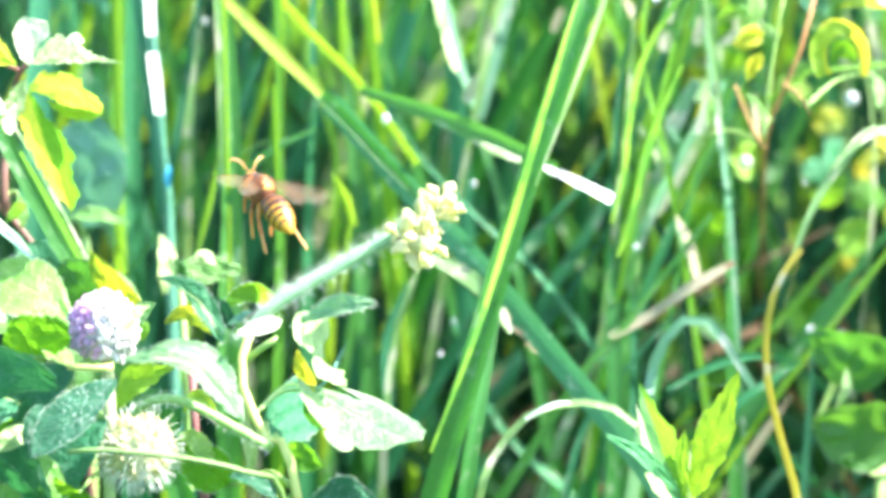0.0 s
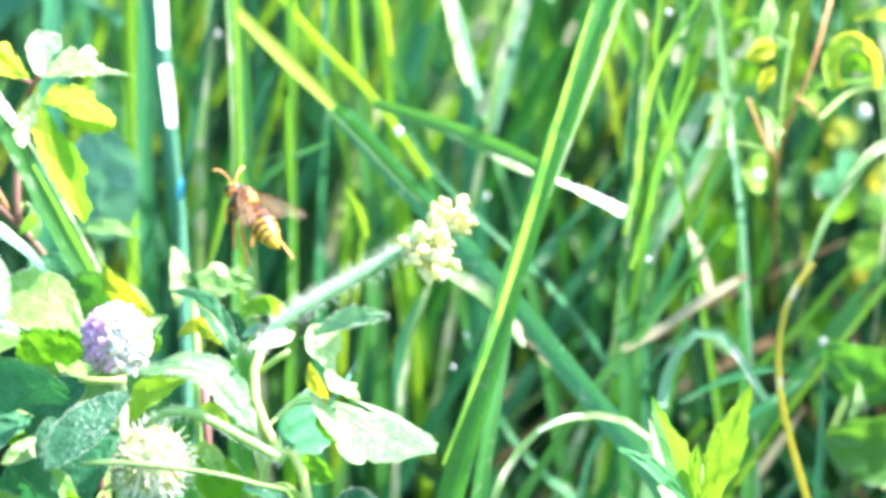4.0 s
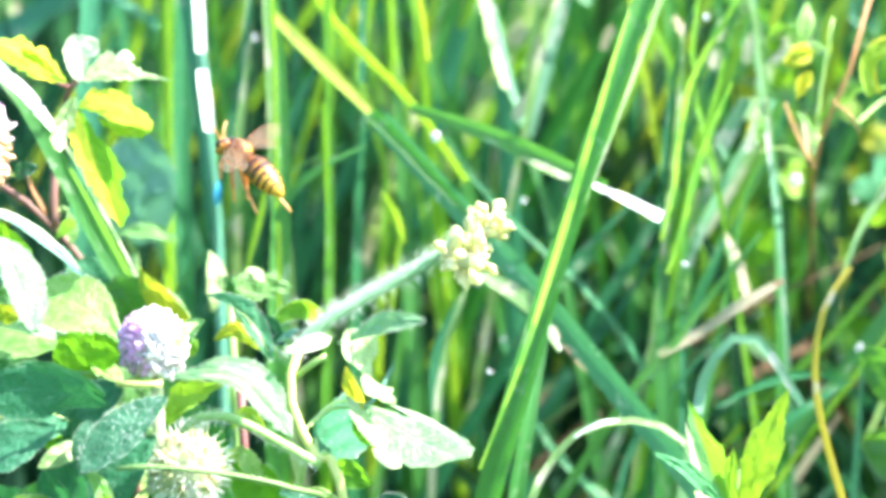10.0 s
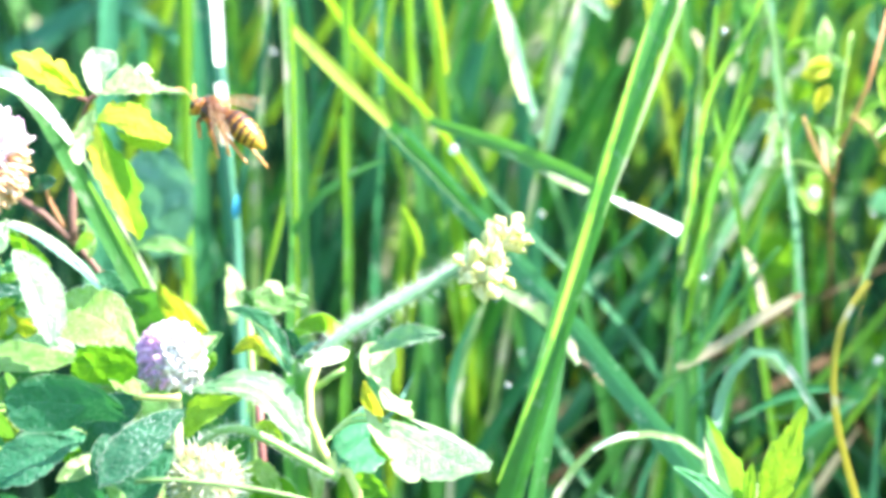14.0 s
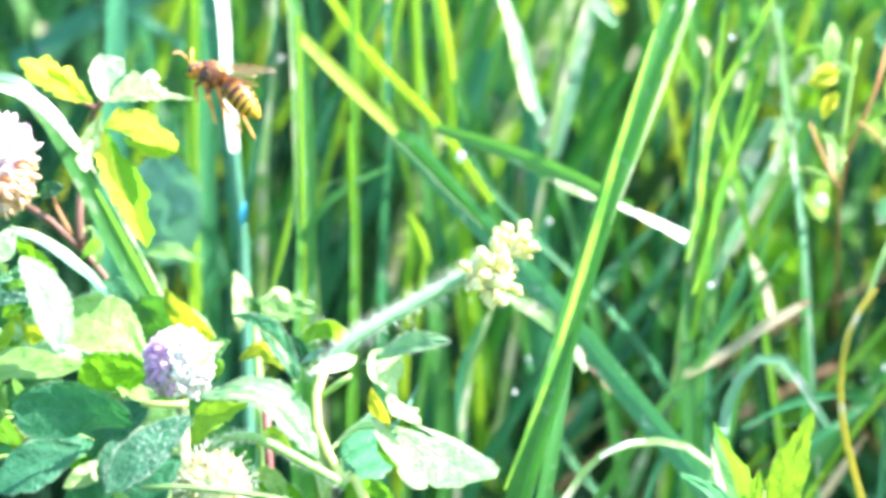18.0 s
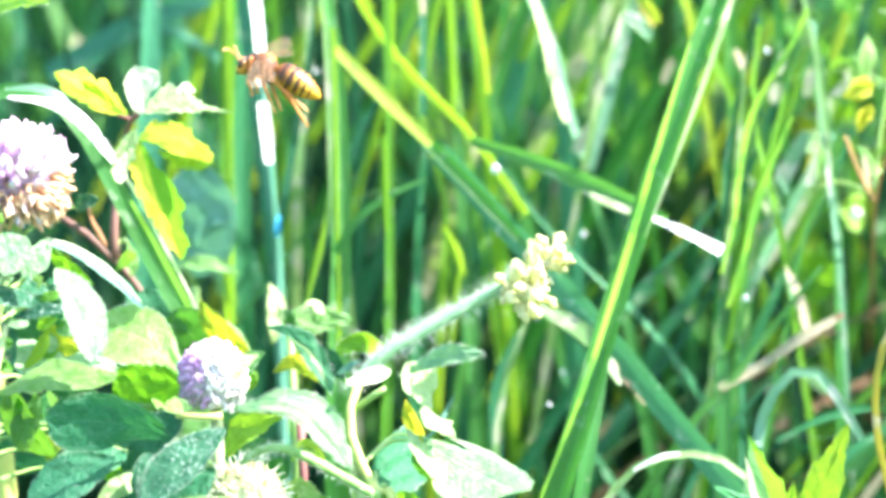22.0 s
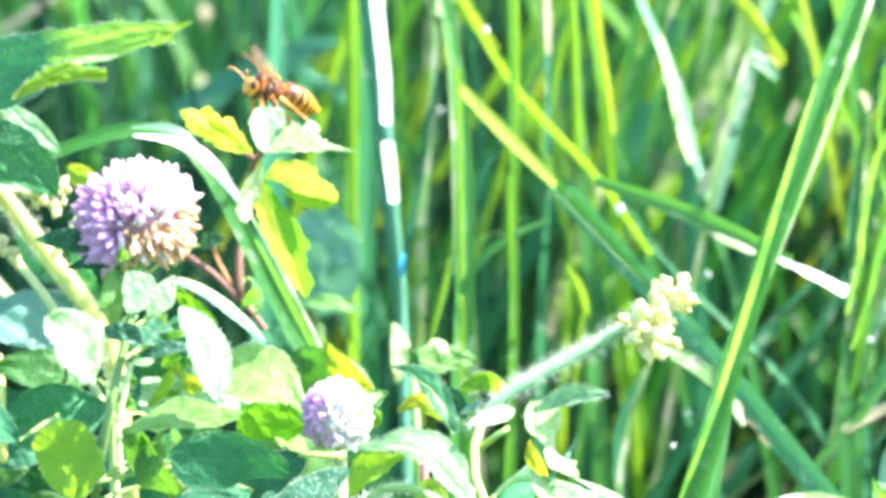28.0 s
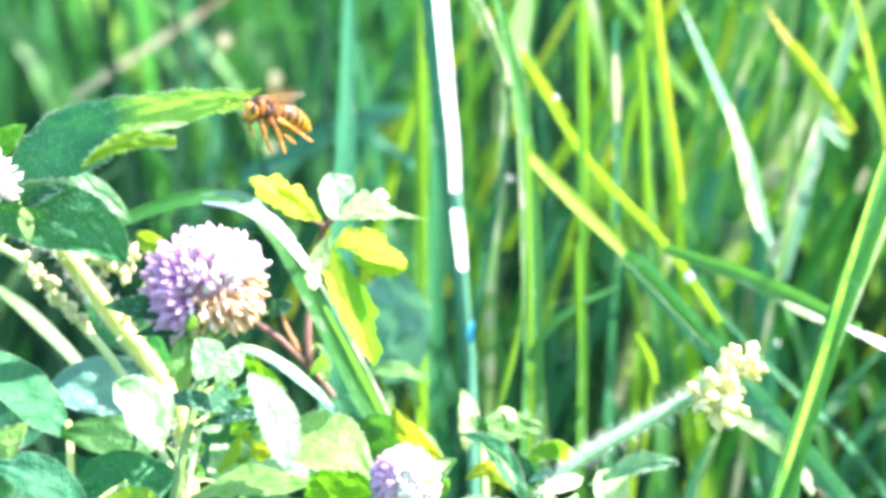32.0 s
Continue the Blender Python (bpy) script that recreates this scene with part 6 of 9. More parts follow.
    # spiky head: withered calyx with bristles
    hub = (-0.0723, 0.9766, 0.3796)
    head = flower_head(c, hub, 0.01046, 420, lambda d, r: (BUD_CREAM if r.random() < 0.95 else PETAL_BROWN, 0.1, r.uniform(0.6, 1.0)), "spiky cream seed head with stiff bristles", core=0.78, length=0.27, width=0.085, low=-0.95, seed=12, name="seed_head")
    rnd = random.Random(8)
    for k in range(300):
        d = Vector((rnd.gauss(0, 1), rnd.gauss(0, 1) - 0.3, rnd.gauss(0, 1) - 0.35)).normalized()
        me = _cache.setdefault("bristle", mesh_of("bristle", *tube_geo([(0, 0, 0), (0.00024, 0, 0.00270), (0.00090, 0, 0.00520)], [0.00015, 0.00012, 0.00004], 4, 6), HAIR))
        b = part("bristle", me, head)
        b.matrix_basis = Matrix.Translation(d * 0.00643) @ Vector((0, 0, 1)).rotation_difference(d).to_matrix().to_4x4() @ Matrix.Rotation(rnd.uniform(0, 6), 4, 'Z')


# ---- small clover with the violet head, its sunlit side painted white ----
def violet_clover():
    c = thing("clover_plant", "low clover plant with a violet flower head, its sunlit side painted white, among frosted leaves", "clover", "clover plants", at=(-0.0826, 0.9295, -0.0025))
    stem(c, [(-0.0826, 0.9283, -0.0093), (-0.0812, 0.9794, 0.2803), (-0.0790, 0.9765, 0.3790), (-0.0796, 0.9802, 0.4001)], [0.00214, 0.00174, 0.00147], STEM_PALE, count=30)

    def choose(d, r):
        # right side white: the sun on it is put into the petals
        if d.x > -0.15 - 0.2 * d.z:
            return PETAL_WHITE, 0.0, 1.0
        if d.z > -0.1:
            return (PETAL if r.random() < 0.6 else PETAL_DEEP), 0.0, 1.0
        return (PETAL_GREY if r.random() < 0.5 else PETAL_DEEP), 0.25, 0.85
    flower_head(c, (-0.0800, 0.9765, 0.4085), 0.00880, 300, choose, "violet clover head, its sunlit side painted white", seed=21, squash=1.1, width=0.2, length=0.36, core=0.74, core_material=PETAL_WHITE)
    # leaves under and round it
    frond(c, [(-0.0761, 0.9620, 0.3997), (-0.0848, 0.9535, 0.3932), (-0.0946, 0.9450, 0.3846)], [0.00000, 0.00316, 0.00422, 0.00448, 0.00316, 0.00000], [0.00000, 0.00395, 0.00553, 0.00606, 0.00395, 0.00000], (-0.5, -1.0, 0.0), LEAF_BLUE, "dark leaf frosted with fine white dew", teeth=26, tooth=0.0005, fold=0.12, crinkle=0.0009, seed=31, fringe=True)
    frond(c, [(-0.0794, 0.9720, 0.3878), (-0.0854, 0.9685, 0.3820), (-0.0914, 0.9650, 0.3719)], [0.00000, 0.00451, 0.00709, 0.00709, 0.00322], [0.00000, 0.00484, 0.00774, 0.00806, 0.00322], DIM, LEAF_TEAL, "smooth dark green clover leaf", fold=0.1, seed=32)
    frond(c, [(-0.0903, 0.9660, 0.3984), (-0.1001, 0.9615, 0.4014), (-0.1167, 0.9570, 0.4017)], [0.00000, 0.00293, 0.00453, 0.00613, 0.00746, 0.00666, 0.00266], [0.00000, 0.00373, 0.00533, 0.00666, 0.00693, 0.00586, 0.00266], (-0.6, -1.0, -0.05), LEAF_TEAL, "smooth dark green clover leaf", fold=0.06, seed=33)
    frond(c, [(-0.0884, 0.9880, 0.4048), (-0.0961, 0.9865, 0.4050), (-0.1046, 0.9850, 0.4053)], [0.00088, 0.00501, 0.00530, 0.00501, 0.00471, 0.00177], [0.00088, 0.00530, 0.00560, 0.00589, 0.00530, 0.00206], (-0.55, -0.85, -0.25), LEAF_GLOW, "clover leaf lit through, with net veins", fold=0.04, crinkle=0.0005, teeth=8, tooth=0.001, seed=34)
    frond(c, [(-0.0900, 1.0050, 0.4042), (-0.0999, 1.0125, 0.4112), (-0.1127, 1.0200, 0.4140)], [0.00000, 0.00594, 0.00920, 0.00980, 0.00891, 0.00505, 0.00000], [0.00000, 0.00327, 0.00594, 0.00772, 0.00801, 0.00594, 0.00000], (0.25, -0.8, 0.48), LEAF_DEWY, "broad toothed leaf, yellow-green and sprinkled with dew", fold=0.06, crinkle=0.0006, teeth=16, tooth=0.0009, seed=35, fringe=True)
    frond(c, [(-0.0680, 0.9800, 0.4143), (-0.0722, 0.9775, 0.4101), (-0.0753, 0.9750, 0.4044)], [0.00000, 0.00131, 0.00196, 0.00131, 0.00000], [0.00000, 0.00425, 0.00589, 0.00458, 0.00000], DIM, LEAF, "dark folded leaf", seed=37)
    frond(c, [(-0.0689, 0.9730, 0.4151), (-0.0728, 0.9715, 0.4124), (-0.0754, 0.9700, 0.4073)], [0.00000, 0.00106, 0.00106, 0.00000], [0.00000, 0.00185, 0.00159, 0.00000], (0.55, -0.5, 0.6), LEAF_PALE, seed=38, crinkle=0.0003)
    frond(c, [(-0.1044, 0.9950, 0.4075), (-0.1150, 0.9925, 0.4079), (-0.1282, 0.9900, 0.4108)], [0.00000, 0.00336, 0.00519, 0.00550, 0.00458, 0.00305], [0.00000, 0.00397, 0.00580, 0.00611, 0.00550, 0.00397], (0.2, -0.75, 0.6), LEAF_MINT, "pale leaf mottled with dew", fold=0.08, crinkle=0.0009, teeth=14, tooth=0.0006, seed=64, fringe=True)
    frond(c, [(-0.1010, 0.9550, 0.3939), (-0.1107, 0.9525, 0.3904), (-0.1210, 0.9500, 0.3842)], [0.00000, 0.00409, 0.00600, 0.00627, 0.00409, 0.00000], [0.00000, 0.00355, 0.00545, 0.00600, 0.00409, 0.00000], DIM, LEAF_TEAL, "smooth dark green clover leaf", fold=0.1, seed=65, teeth=12, tooth=0.0004)
    frond(c, [(-0.1205, 0.9700, 0.4055), (-0.1227, 0.9675, 0.4006), (-0.1249, 0.9650, 0.3930)], [0.00000, 0.00386, 0.00526, 0.00456, 0.00000], [0.00000, 0.00351, 0.00526, 0.00421, 0.00000], DIM, LEAF, "dark leaf in shade", fold=0.1, seed=66)
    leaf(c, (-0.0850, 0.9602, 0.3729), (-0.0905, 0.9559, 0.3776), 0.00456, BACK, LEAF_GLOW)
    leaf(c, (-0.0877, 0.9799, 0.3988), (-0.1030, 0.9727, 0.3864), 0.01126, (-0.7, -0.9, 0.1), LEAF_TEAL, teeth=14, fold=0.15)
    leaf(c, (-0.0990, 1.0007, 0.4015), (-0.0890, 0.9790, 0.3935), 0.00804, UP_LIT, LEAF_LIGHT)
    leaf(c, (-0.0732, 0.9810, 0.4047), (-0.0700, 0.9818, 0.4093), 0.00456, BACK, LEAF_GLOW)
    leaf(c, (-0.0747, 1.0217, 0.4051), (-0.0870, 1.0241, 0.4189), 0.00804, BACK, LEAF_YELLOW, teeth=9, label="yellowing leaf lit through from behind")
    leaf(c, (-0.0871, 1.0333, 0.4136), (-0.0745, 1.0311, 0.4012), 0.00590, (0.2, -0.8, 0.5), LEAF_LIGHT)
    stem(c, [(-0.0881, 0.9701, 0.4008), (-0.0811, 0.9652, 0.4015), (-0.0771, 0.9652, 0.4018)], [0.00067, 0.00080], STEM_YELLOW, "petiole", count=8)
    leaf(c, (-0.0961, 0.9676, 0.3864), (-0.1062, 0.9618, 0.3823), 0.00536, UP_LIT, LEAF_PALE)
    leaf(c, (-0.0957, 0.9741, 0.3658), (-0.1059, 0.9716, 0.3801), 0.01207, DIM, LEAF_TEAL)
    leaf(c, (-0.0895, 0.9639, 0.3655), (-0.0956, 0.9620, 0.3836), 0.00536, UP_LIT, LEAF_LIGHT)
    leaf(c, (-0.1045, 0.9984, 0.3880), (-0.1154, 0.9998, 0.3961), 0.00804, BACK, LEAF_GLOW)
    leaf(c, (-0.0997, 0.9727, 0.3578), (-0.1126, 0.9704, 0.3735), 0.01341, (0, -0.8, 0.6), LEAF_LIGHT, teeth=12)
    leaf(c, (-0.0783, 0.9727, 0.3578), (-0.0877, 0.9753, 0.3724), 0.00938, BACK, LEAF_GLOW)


# ---- tall clover in full bloom ----
def blooming_clover():
    c = thing("clover_plant", "clover plant in full bloom with a lilac flower head browning below", "clover", "clover plants", at=(-0.1400, 0.9113, 0.0093))
    line = [(-0.1493, 0.9101, 0.0027), (-0.1453, 0.9602, 0.2865), (-0.1393, 0.9753, 0.3724), (-0.1351, 0.9647, 0.3985), (-0.1318, 0.9678, 0.4160), (-0.1285, 0.9758, 0.4327), (-0.1255, 0.9824, 0.4417)]
    stem(c, line, [0.00188, 0.00134, 0.00107, 0.00107], TENDRIL, label="hairy dark green flower stalk", count=40)
    hairs(c, line[2:], 0.00107, 0.00090, 90, seed=15)

    def choose(d, r):
        if d.z < 0.30 * (1 + d.x) - 0.32 + r.uniform(-0.12, 0.12) and d.x > -0.3:
            return (PETAL_BROWN if r.random() < 0.8 else PETAL_PALE), 0.6 + r.uniform(-0.2, 0.2), 0.8
        # deeper violet left, paler right: the side light put into petals
        if d.x < -0.35:
            return (PETAL_DEEP if d.z < 0.45 else PETAL), 0.15, 1.0
        return (PETAL if r.random() < (0.65 if d.x < 0.1 else 0.25) else PETAL_PALE), 0.0, 1.0
    flower_head(c, (-0.1271, 0.9798, 0.4545), 0.01520, 760, choose, "round lilac clover head, withered brown below", seed=31, squash=0.88, lift=0.3, length=0.50, width=0.125, core=0.6, core_material=PETAL)
    rnd = random.Random(17)
    for k in range(26):
        u, v = rnd.uniform(205, 330), rnd.uniform(570, 790)
        a = rnd.uniform(0, 6.28)
        base = Vector((-0.1253, 0.9830, 0.4159)) + Vector(((u - 268), 0, (680 - v))) * 0.00013
        base.y += rnd.uniform(0.0, 0.03)
        tip = base + Vector((math.cos(a), -0.3, math.sin(a))) * 0.00617 * rnd.uniform(0.6, 1.2)
        leaf(c, tuple(base), tuple(tip), 0.00349 * rnd.uniform(0.7, 1.4), (0.5, -0.7, rnd.uniform(0.2, 0.8)), rnd.choice((LEAF_MINT, LEAF_LIGHT, LEAF_GLOW, LEAF_TEAL, LEAF_YELLOW, LEAF)), rows=16, half=4, stalk=False)
    # bracts and leaves under the head
    frond(c, [(-0.1157, 0.9650, 0.4368), (-0.1096, 0.9565, 0.4290), (-0.1050, 0.9480, 0.4174)], [0.00000, 0.00466, 0.00575, 0.00466, 0.00000], [0.00000, 0.00247, 0.00356, 0.00301, 0.00000], (0.25, -0.8, 0.5), LEAF_MINT, "pale mint green hanging leaf", teeth=14, tooth=0.0004, fold=0.18, seed=81, fringe=True, crinkle=0.0003)
    frond(c, [(-0.1216, 0.9850, 0.4399), (-0.1139, 0.9880, 0.4368), (-0.1058, 0.9910, 0.4306), (-0.0980, 0.9940, 0.4222)], [0.00000, 0.00140, 0.00200, 0.00180, 0.00040], [0.00000, 0.00160, 0.00240, 0.00200, 0.00040], (0.35, -0.5, 0.75), LEAF_AQUA, "narrow bluish leaf with a bright upper edge", fold=0.3, seed=82)
    # the leaf's bright upper edge, painted as a white strip
    frond(c, [(-0.1200, 0.9810, 0.4414), (-0.1128, 0.9840, 0.4383), (-0.1048, 0.9870, 0.4321), (-0.0979, 0.9900, 0.4240)], [0.00000, 0.00071, 0.00095, 0.00071, 0.00000], [0.00000, 0.00071, 0.00095, 0.00071, 0.00000], (0.5, -0.4, 0.75), LEAF_SUN_WHITE, seed=83, crinkle=0.0003)
    frond(c, [(-0.1209, 0.9900, 0.4383), (-0.1160, 0.9925, 0.4338), (-0.1101, 0.9950, 0.4277)], [0.00000, 0.00097, 0.00097, 0.00000], [0.00000, 0.00292, 0.00357, 0.00000], BACK, LEAF_GLOW, seed=84)
    frond(c, [(-0.1295, 0.9620, 0.4069), (-0.1174, 0.9570, 0.4115), (-0.1005, 0.9520, 0.4132)], [0.00000, 0.00432, 0.00731, 0.00565, 0.00365, 0.00166], [0.00000, 0.00166, 0.00332, 0.00432, 0.00332, 0.00100], (0.4, -0.6, 0.75), LEAF_LIGHT, "broad light green leaf with ribbed veins", teeth=18, tooth=0.0005, fold=0.06, crinkle=0.0009, seed=85)
    frond(c, [(-0.0885, 0.9570, 0.3984), (-0.0984, 0.9505, 0.4029), (-0.1159, 0.9440, 0.4053)], [0.00000, 0.00375, 0.00589, 0.00723, 0.00777, 0.00670, 0.00000], [0.00000, 0.00187, 0.00482, 0.00616, 0.00616, 0.00482, 0.00000], (-0.6, -1.0, -0.05), LEAF_TEAL, "smooth dark green clover leaf", fold=0.06, seed=86)
    frond(c, [(-0.1224, 0.9900, 0.4188), (-0.1189, 0.9900, 0.4161), (-0.1129, 0.9900, 0.4125)], [0.00000, 0.00317, 0.00444, 0.00317, 0.00000], [0.00000, 0.00222, 0.00317, 0.00317, 0.00000], BACK, LEAF_YELLOW, "bright yellow leaf lit through from behind", seed=87)
    frond(c, [(-0.1260, 0.9850, 0.4090), (-0.1224, 0.9850, 0.4131), (-0.1199, 0.9850, 0.4184)], [0.00000, 0.00139, 0.00167, 0.00000], [0.00000, 0.00167, 0.00195, 0.00000], BACK, LEAF_LEMON, seed=88)
    frond(c, [(-0.1428, 0.9680, 0.3900), (-0.1418, 0.9675, 0.3986), (-0.1400, 0.9670, 0.4089)], [0.00360, 0.01010, 0.01260, 0.01120, 0.00790, 0.00000], [0.00360, 0.00790, 0.01120, 0.00980, 0.00610, 0.00000], (-0.6, -0.75, -0.4), LEAF_LIME, "round toothed leaf lit through, lime green", teeth=22, tooth=0.0006, fold=0.08, seed=89, fringe=True)
    frond(c, [(-0.1278, 0.9650, 0.4452), (-0.1263, 0.9625, 0.4407), (-0.1273, 0.9600, 0.4357)], [0.00000, 0.00522, 0.00574, 0.00339, 0.00000], [0.00000, 0.00209, 0.00261, 0.00183, 0.00000], (0.2, -0.95, 0.3), LEAF_MINT, "pale bract under the flower head", seed=90, crinkle=0.0004)
    frond(c, [(-0.1176, 0.9680, 0.4432), (-0.1188, 0.9660, 0.4393), (-0.1231, 0.9640, 0.4345)], [0.00000, 0.00156, 0.00259, 0.00182, 0.00000], [0.00000, 0.00337, 0.00441, 0.00337, 0.00000], (0.2, -0.95, 0.3), LEAF_MINT, "pale bract under the flower head", seed=91, crinkle=0.0004)
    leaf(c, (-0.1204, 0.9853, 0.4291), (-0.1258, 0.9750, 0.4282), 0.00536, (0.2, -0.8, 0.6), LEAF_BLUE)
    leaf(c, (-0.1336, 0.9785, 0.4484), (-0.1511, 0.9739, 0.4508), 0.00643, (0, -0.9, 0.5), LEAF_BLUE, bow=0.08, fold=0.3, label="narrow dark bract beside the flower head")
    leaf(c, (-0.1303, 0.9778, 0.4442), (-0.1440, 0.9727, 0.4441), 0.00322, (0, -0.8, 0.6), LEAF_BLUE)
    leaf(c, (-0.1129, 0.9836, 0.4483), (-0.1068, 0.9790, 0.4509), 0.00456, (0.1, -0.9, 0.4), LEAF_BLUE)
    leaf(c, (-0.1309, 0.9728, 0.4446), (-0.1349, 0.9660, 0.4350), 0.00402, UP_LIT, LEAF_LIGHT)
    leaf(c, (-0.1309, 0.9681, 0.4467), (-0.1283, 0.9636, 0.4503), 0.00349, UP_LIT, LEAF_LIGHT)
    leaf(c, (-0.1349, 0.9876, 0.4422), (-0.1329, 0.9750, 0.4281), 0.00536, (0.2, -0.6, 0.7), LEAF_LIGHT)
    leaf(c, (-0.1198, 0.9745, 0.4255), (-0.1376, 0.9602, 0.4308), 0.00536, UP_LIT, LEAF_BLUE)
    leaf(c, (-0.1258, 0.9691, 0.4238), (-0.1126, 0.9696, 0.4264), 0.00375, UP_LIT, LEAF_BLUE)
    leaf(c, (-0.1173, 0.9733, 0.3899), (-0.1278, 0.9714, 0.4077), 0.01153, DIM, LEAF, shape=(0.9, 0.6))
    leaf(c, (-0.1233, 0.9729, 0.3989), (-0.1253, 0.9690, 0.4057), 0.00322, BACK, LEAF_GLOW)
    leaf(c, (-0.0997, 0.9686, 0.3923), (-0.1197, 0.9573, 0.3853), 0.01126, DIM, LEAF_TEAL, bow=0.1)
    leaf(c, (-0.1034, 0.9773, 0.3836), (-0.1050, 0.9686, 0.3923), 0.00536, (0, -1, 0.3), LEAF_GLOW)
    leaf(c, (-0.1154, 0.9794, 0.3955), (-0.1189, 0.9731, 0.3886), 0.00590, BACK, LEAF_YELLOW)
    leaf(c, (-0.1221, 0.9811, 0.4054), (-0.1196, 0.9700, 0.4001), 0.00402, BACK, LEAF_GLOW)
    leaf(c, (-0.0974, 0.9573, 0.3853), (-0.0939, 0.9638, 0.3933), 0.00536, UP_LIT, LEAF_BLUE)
    stem(c, [(-0.1318, 0.9788, 0.3921), (-0.1325, 0.9811, 0.4053), (-0.1298, 0.9837, 0.4198)], [0.00075, 0.00065], STEM_PALE, label="pale side stem", count=12)


# ---- clover behind it with the thick hairy stems and the large top leaf ----
def hairy_clover():
    c = thing("clover_plant", "tall hairy clover plant with yellowish stems and a long toothed leaf", "clover", "clover plants", at=(-0.1327, 0.9659, -0.0262))
    line = [(-0.1313, 0.9647, -0.0332), (-0.1327, 1.0202, 0.2817), (-0.1395, 1.0331, 0.4008), (-0.1425, 1.0302, 0.4191), (-0.1566, 1.0229, 0.4408), (-0.1661, 1.0059, 0.4597), (-0.1709, 0.9924, 0.4693), (-0.1732, 0.9783, 0.4756)]
    stem(c, line, [0.00322, 0.00308, 0.00295, 0.00268, 0.00214], STEM_YELLOW, label="thick hairy yellowish stem", count=44)
    hairs(c, line[2:], 0.00282, 0.00322, 900, seed=25)
    beads = [(-0.1330, 1.0010, 0.2877), (-0.1366, 0.9998, 0.3961), (-0.1366, 0.9913, 0.4057), (-0.1437, 0.9936, 0.4187), (-0.1503, 0.9863, 0.4350), (-0.1617, 0.9885, 0.4475), (-0.1681, 0.9802, 0.4575), (-0.1743, 0.9713, 0.4648), (-0.1861, 0.9720, 0.4687)]
    stem(c, beads, [0.00161, 0.00121, 0.00107, 0.00107], STEM_PALE, label="thin stem with crumbly pale growths", count=40)
    hairs(c, beads[2:], 0.00107, 0.00161, 240, seed=26)
    rnd = random.Random(5)
    line2, _ = spline([(-0.1720, 0.9787, 0.4611), (-0.1668, 0.9800, 0.4569), (-0.1623, 0.9839, 0.4502), (-0.1569, 0.9828, 0.4437)], 64)
    for k, p in enumerate(line2):
        b = part("bud", ball_mesh("bud", (0.00094, 0.00107, 0.00094), BUD_CREAM, 0.22, k % 5, 5, 7), c, "crumbly cream bud")
        b.location = p + Vector((rnd.uniform(-1, 1), rnd.uniform(-1, 0.3), rnd.uniform(-1, 1))) * 0.0017 - c.location
    bud_cluster(c, [(-0.1549, 0.9857, 0.4601), (-0.1495, 0.9808, 0.4615), (-0.1449, 0.9805, 0.4598)], 0.00268, 0.00456, 26, BUD_CREAM, "small cream bud cluster", 14)
    stem(c, [(-0.1505, 0.9978, 0.4427), (-0.1487, 0.9984, 0.4460), (-0.1464, 0.9990, 0.4493)], [0.00067, 0.00094], STEM_YELLOW, "petiole", count=8)
    # the long leaf that reaches towards the insect, and the leaves at its joint
    frond(c, [(-0.1743, 0.9790, 0.4794), (-0.1590, 0.9768, 0.4893), (-0.1453, 0.9745, 0.4947), (-0.1316, 0.9722, 0.4982), (-0.1176, 0.9700, 0.5005)], [0.00159, 0.00635, 0.00820, 0.00740, 0.00608, 0.00476, 0.00423, 0.00344, 0.00198], [0.00159, 0.00555, 0.00793, 0.00767, 0.00397, 0.00344, 0.00357, 0.00264, 0.00238], (-0.5, -0.85, -0.2), LEAF_LONG, "long toothed leaf, frosted green, its sunlit outer half painted lime", teeth=34, tooth=0.0011, fold=0.1, crinkle=0.0010, rows=70, half=8, seed=21, fringe=True)
    frond(c, [(-0.1189, 0.9680, 0.5016), (-0.1155, 0.9680, 0.5019), (-0.1122, 0.9680, 0.5033)], [0.00000, 0.00121, 0.00081, 0.00067, 0.00000], [0.00000, 0.00121, 0.00081, 0.00054, 0.00000], (0.5, -0.8, 0.5), LEAF_LEMON, "yellowish tip of the long leaf", seed=22, crinkle=0.0003)
    frond(c, [(-0.1221, 0.9680, 0.4995), (-0.1192, 0.9680, 0.5000), (-0.1173, 0.9680, 0.5005)], [0.00000, 0.00106, 0.00000], [0.00000, 0.00158, 0.00185, 0.00000], (0.5, -0.8, 0.4), LEAF_LEMON, "yellowish corner of the long leaf", seed=23, crinkle=0.0003)
    frond(c, [(-0.1547, 0.9660, 0.4847), (-0.1481, 0.9660, 0.4885), (-0.1401, 0.9660, 0.4909), (-0.1325, 0.9660, 0.4907)], [0.00000, 0.00181, 0.00285, 0.00311, 0.00155, 0.00117], [0.00000, 0.00078, 0.00130, 0.00155, 0.00130, 0.00091], (-0.5, -0.8, -0.25), LEAF_LEMON, "turned-over lime green leaf edge", teeth=12, tooth=0.0009, fold=-0.1, crinkle=0.0012, seed=24, fringe=True)
    frond(c, [(-0.1427, 0.9680, 0.4933), (-0.1364, 0.9680, 0.4944), (-0.1291, 0.9680, 0.4952)], [0.00000, 0.00083, 0.00069, 0.00000], [0.00000, 0.00111, 0.00097, 0.00000], (0.3, -0.8, 0.5), LEAF_PALE, seed=25, crinkle=0.0003)
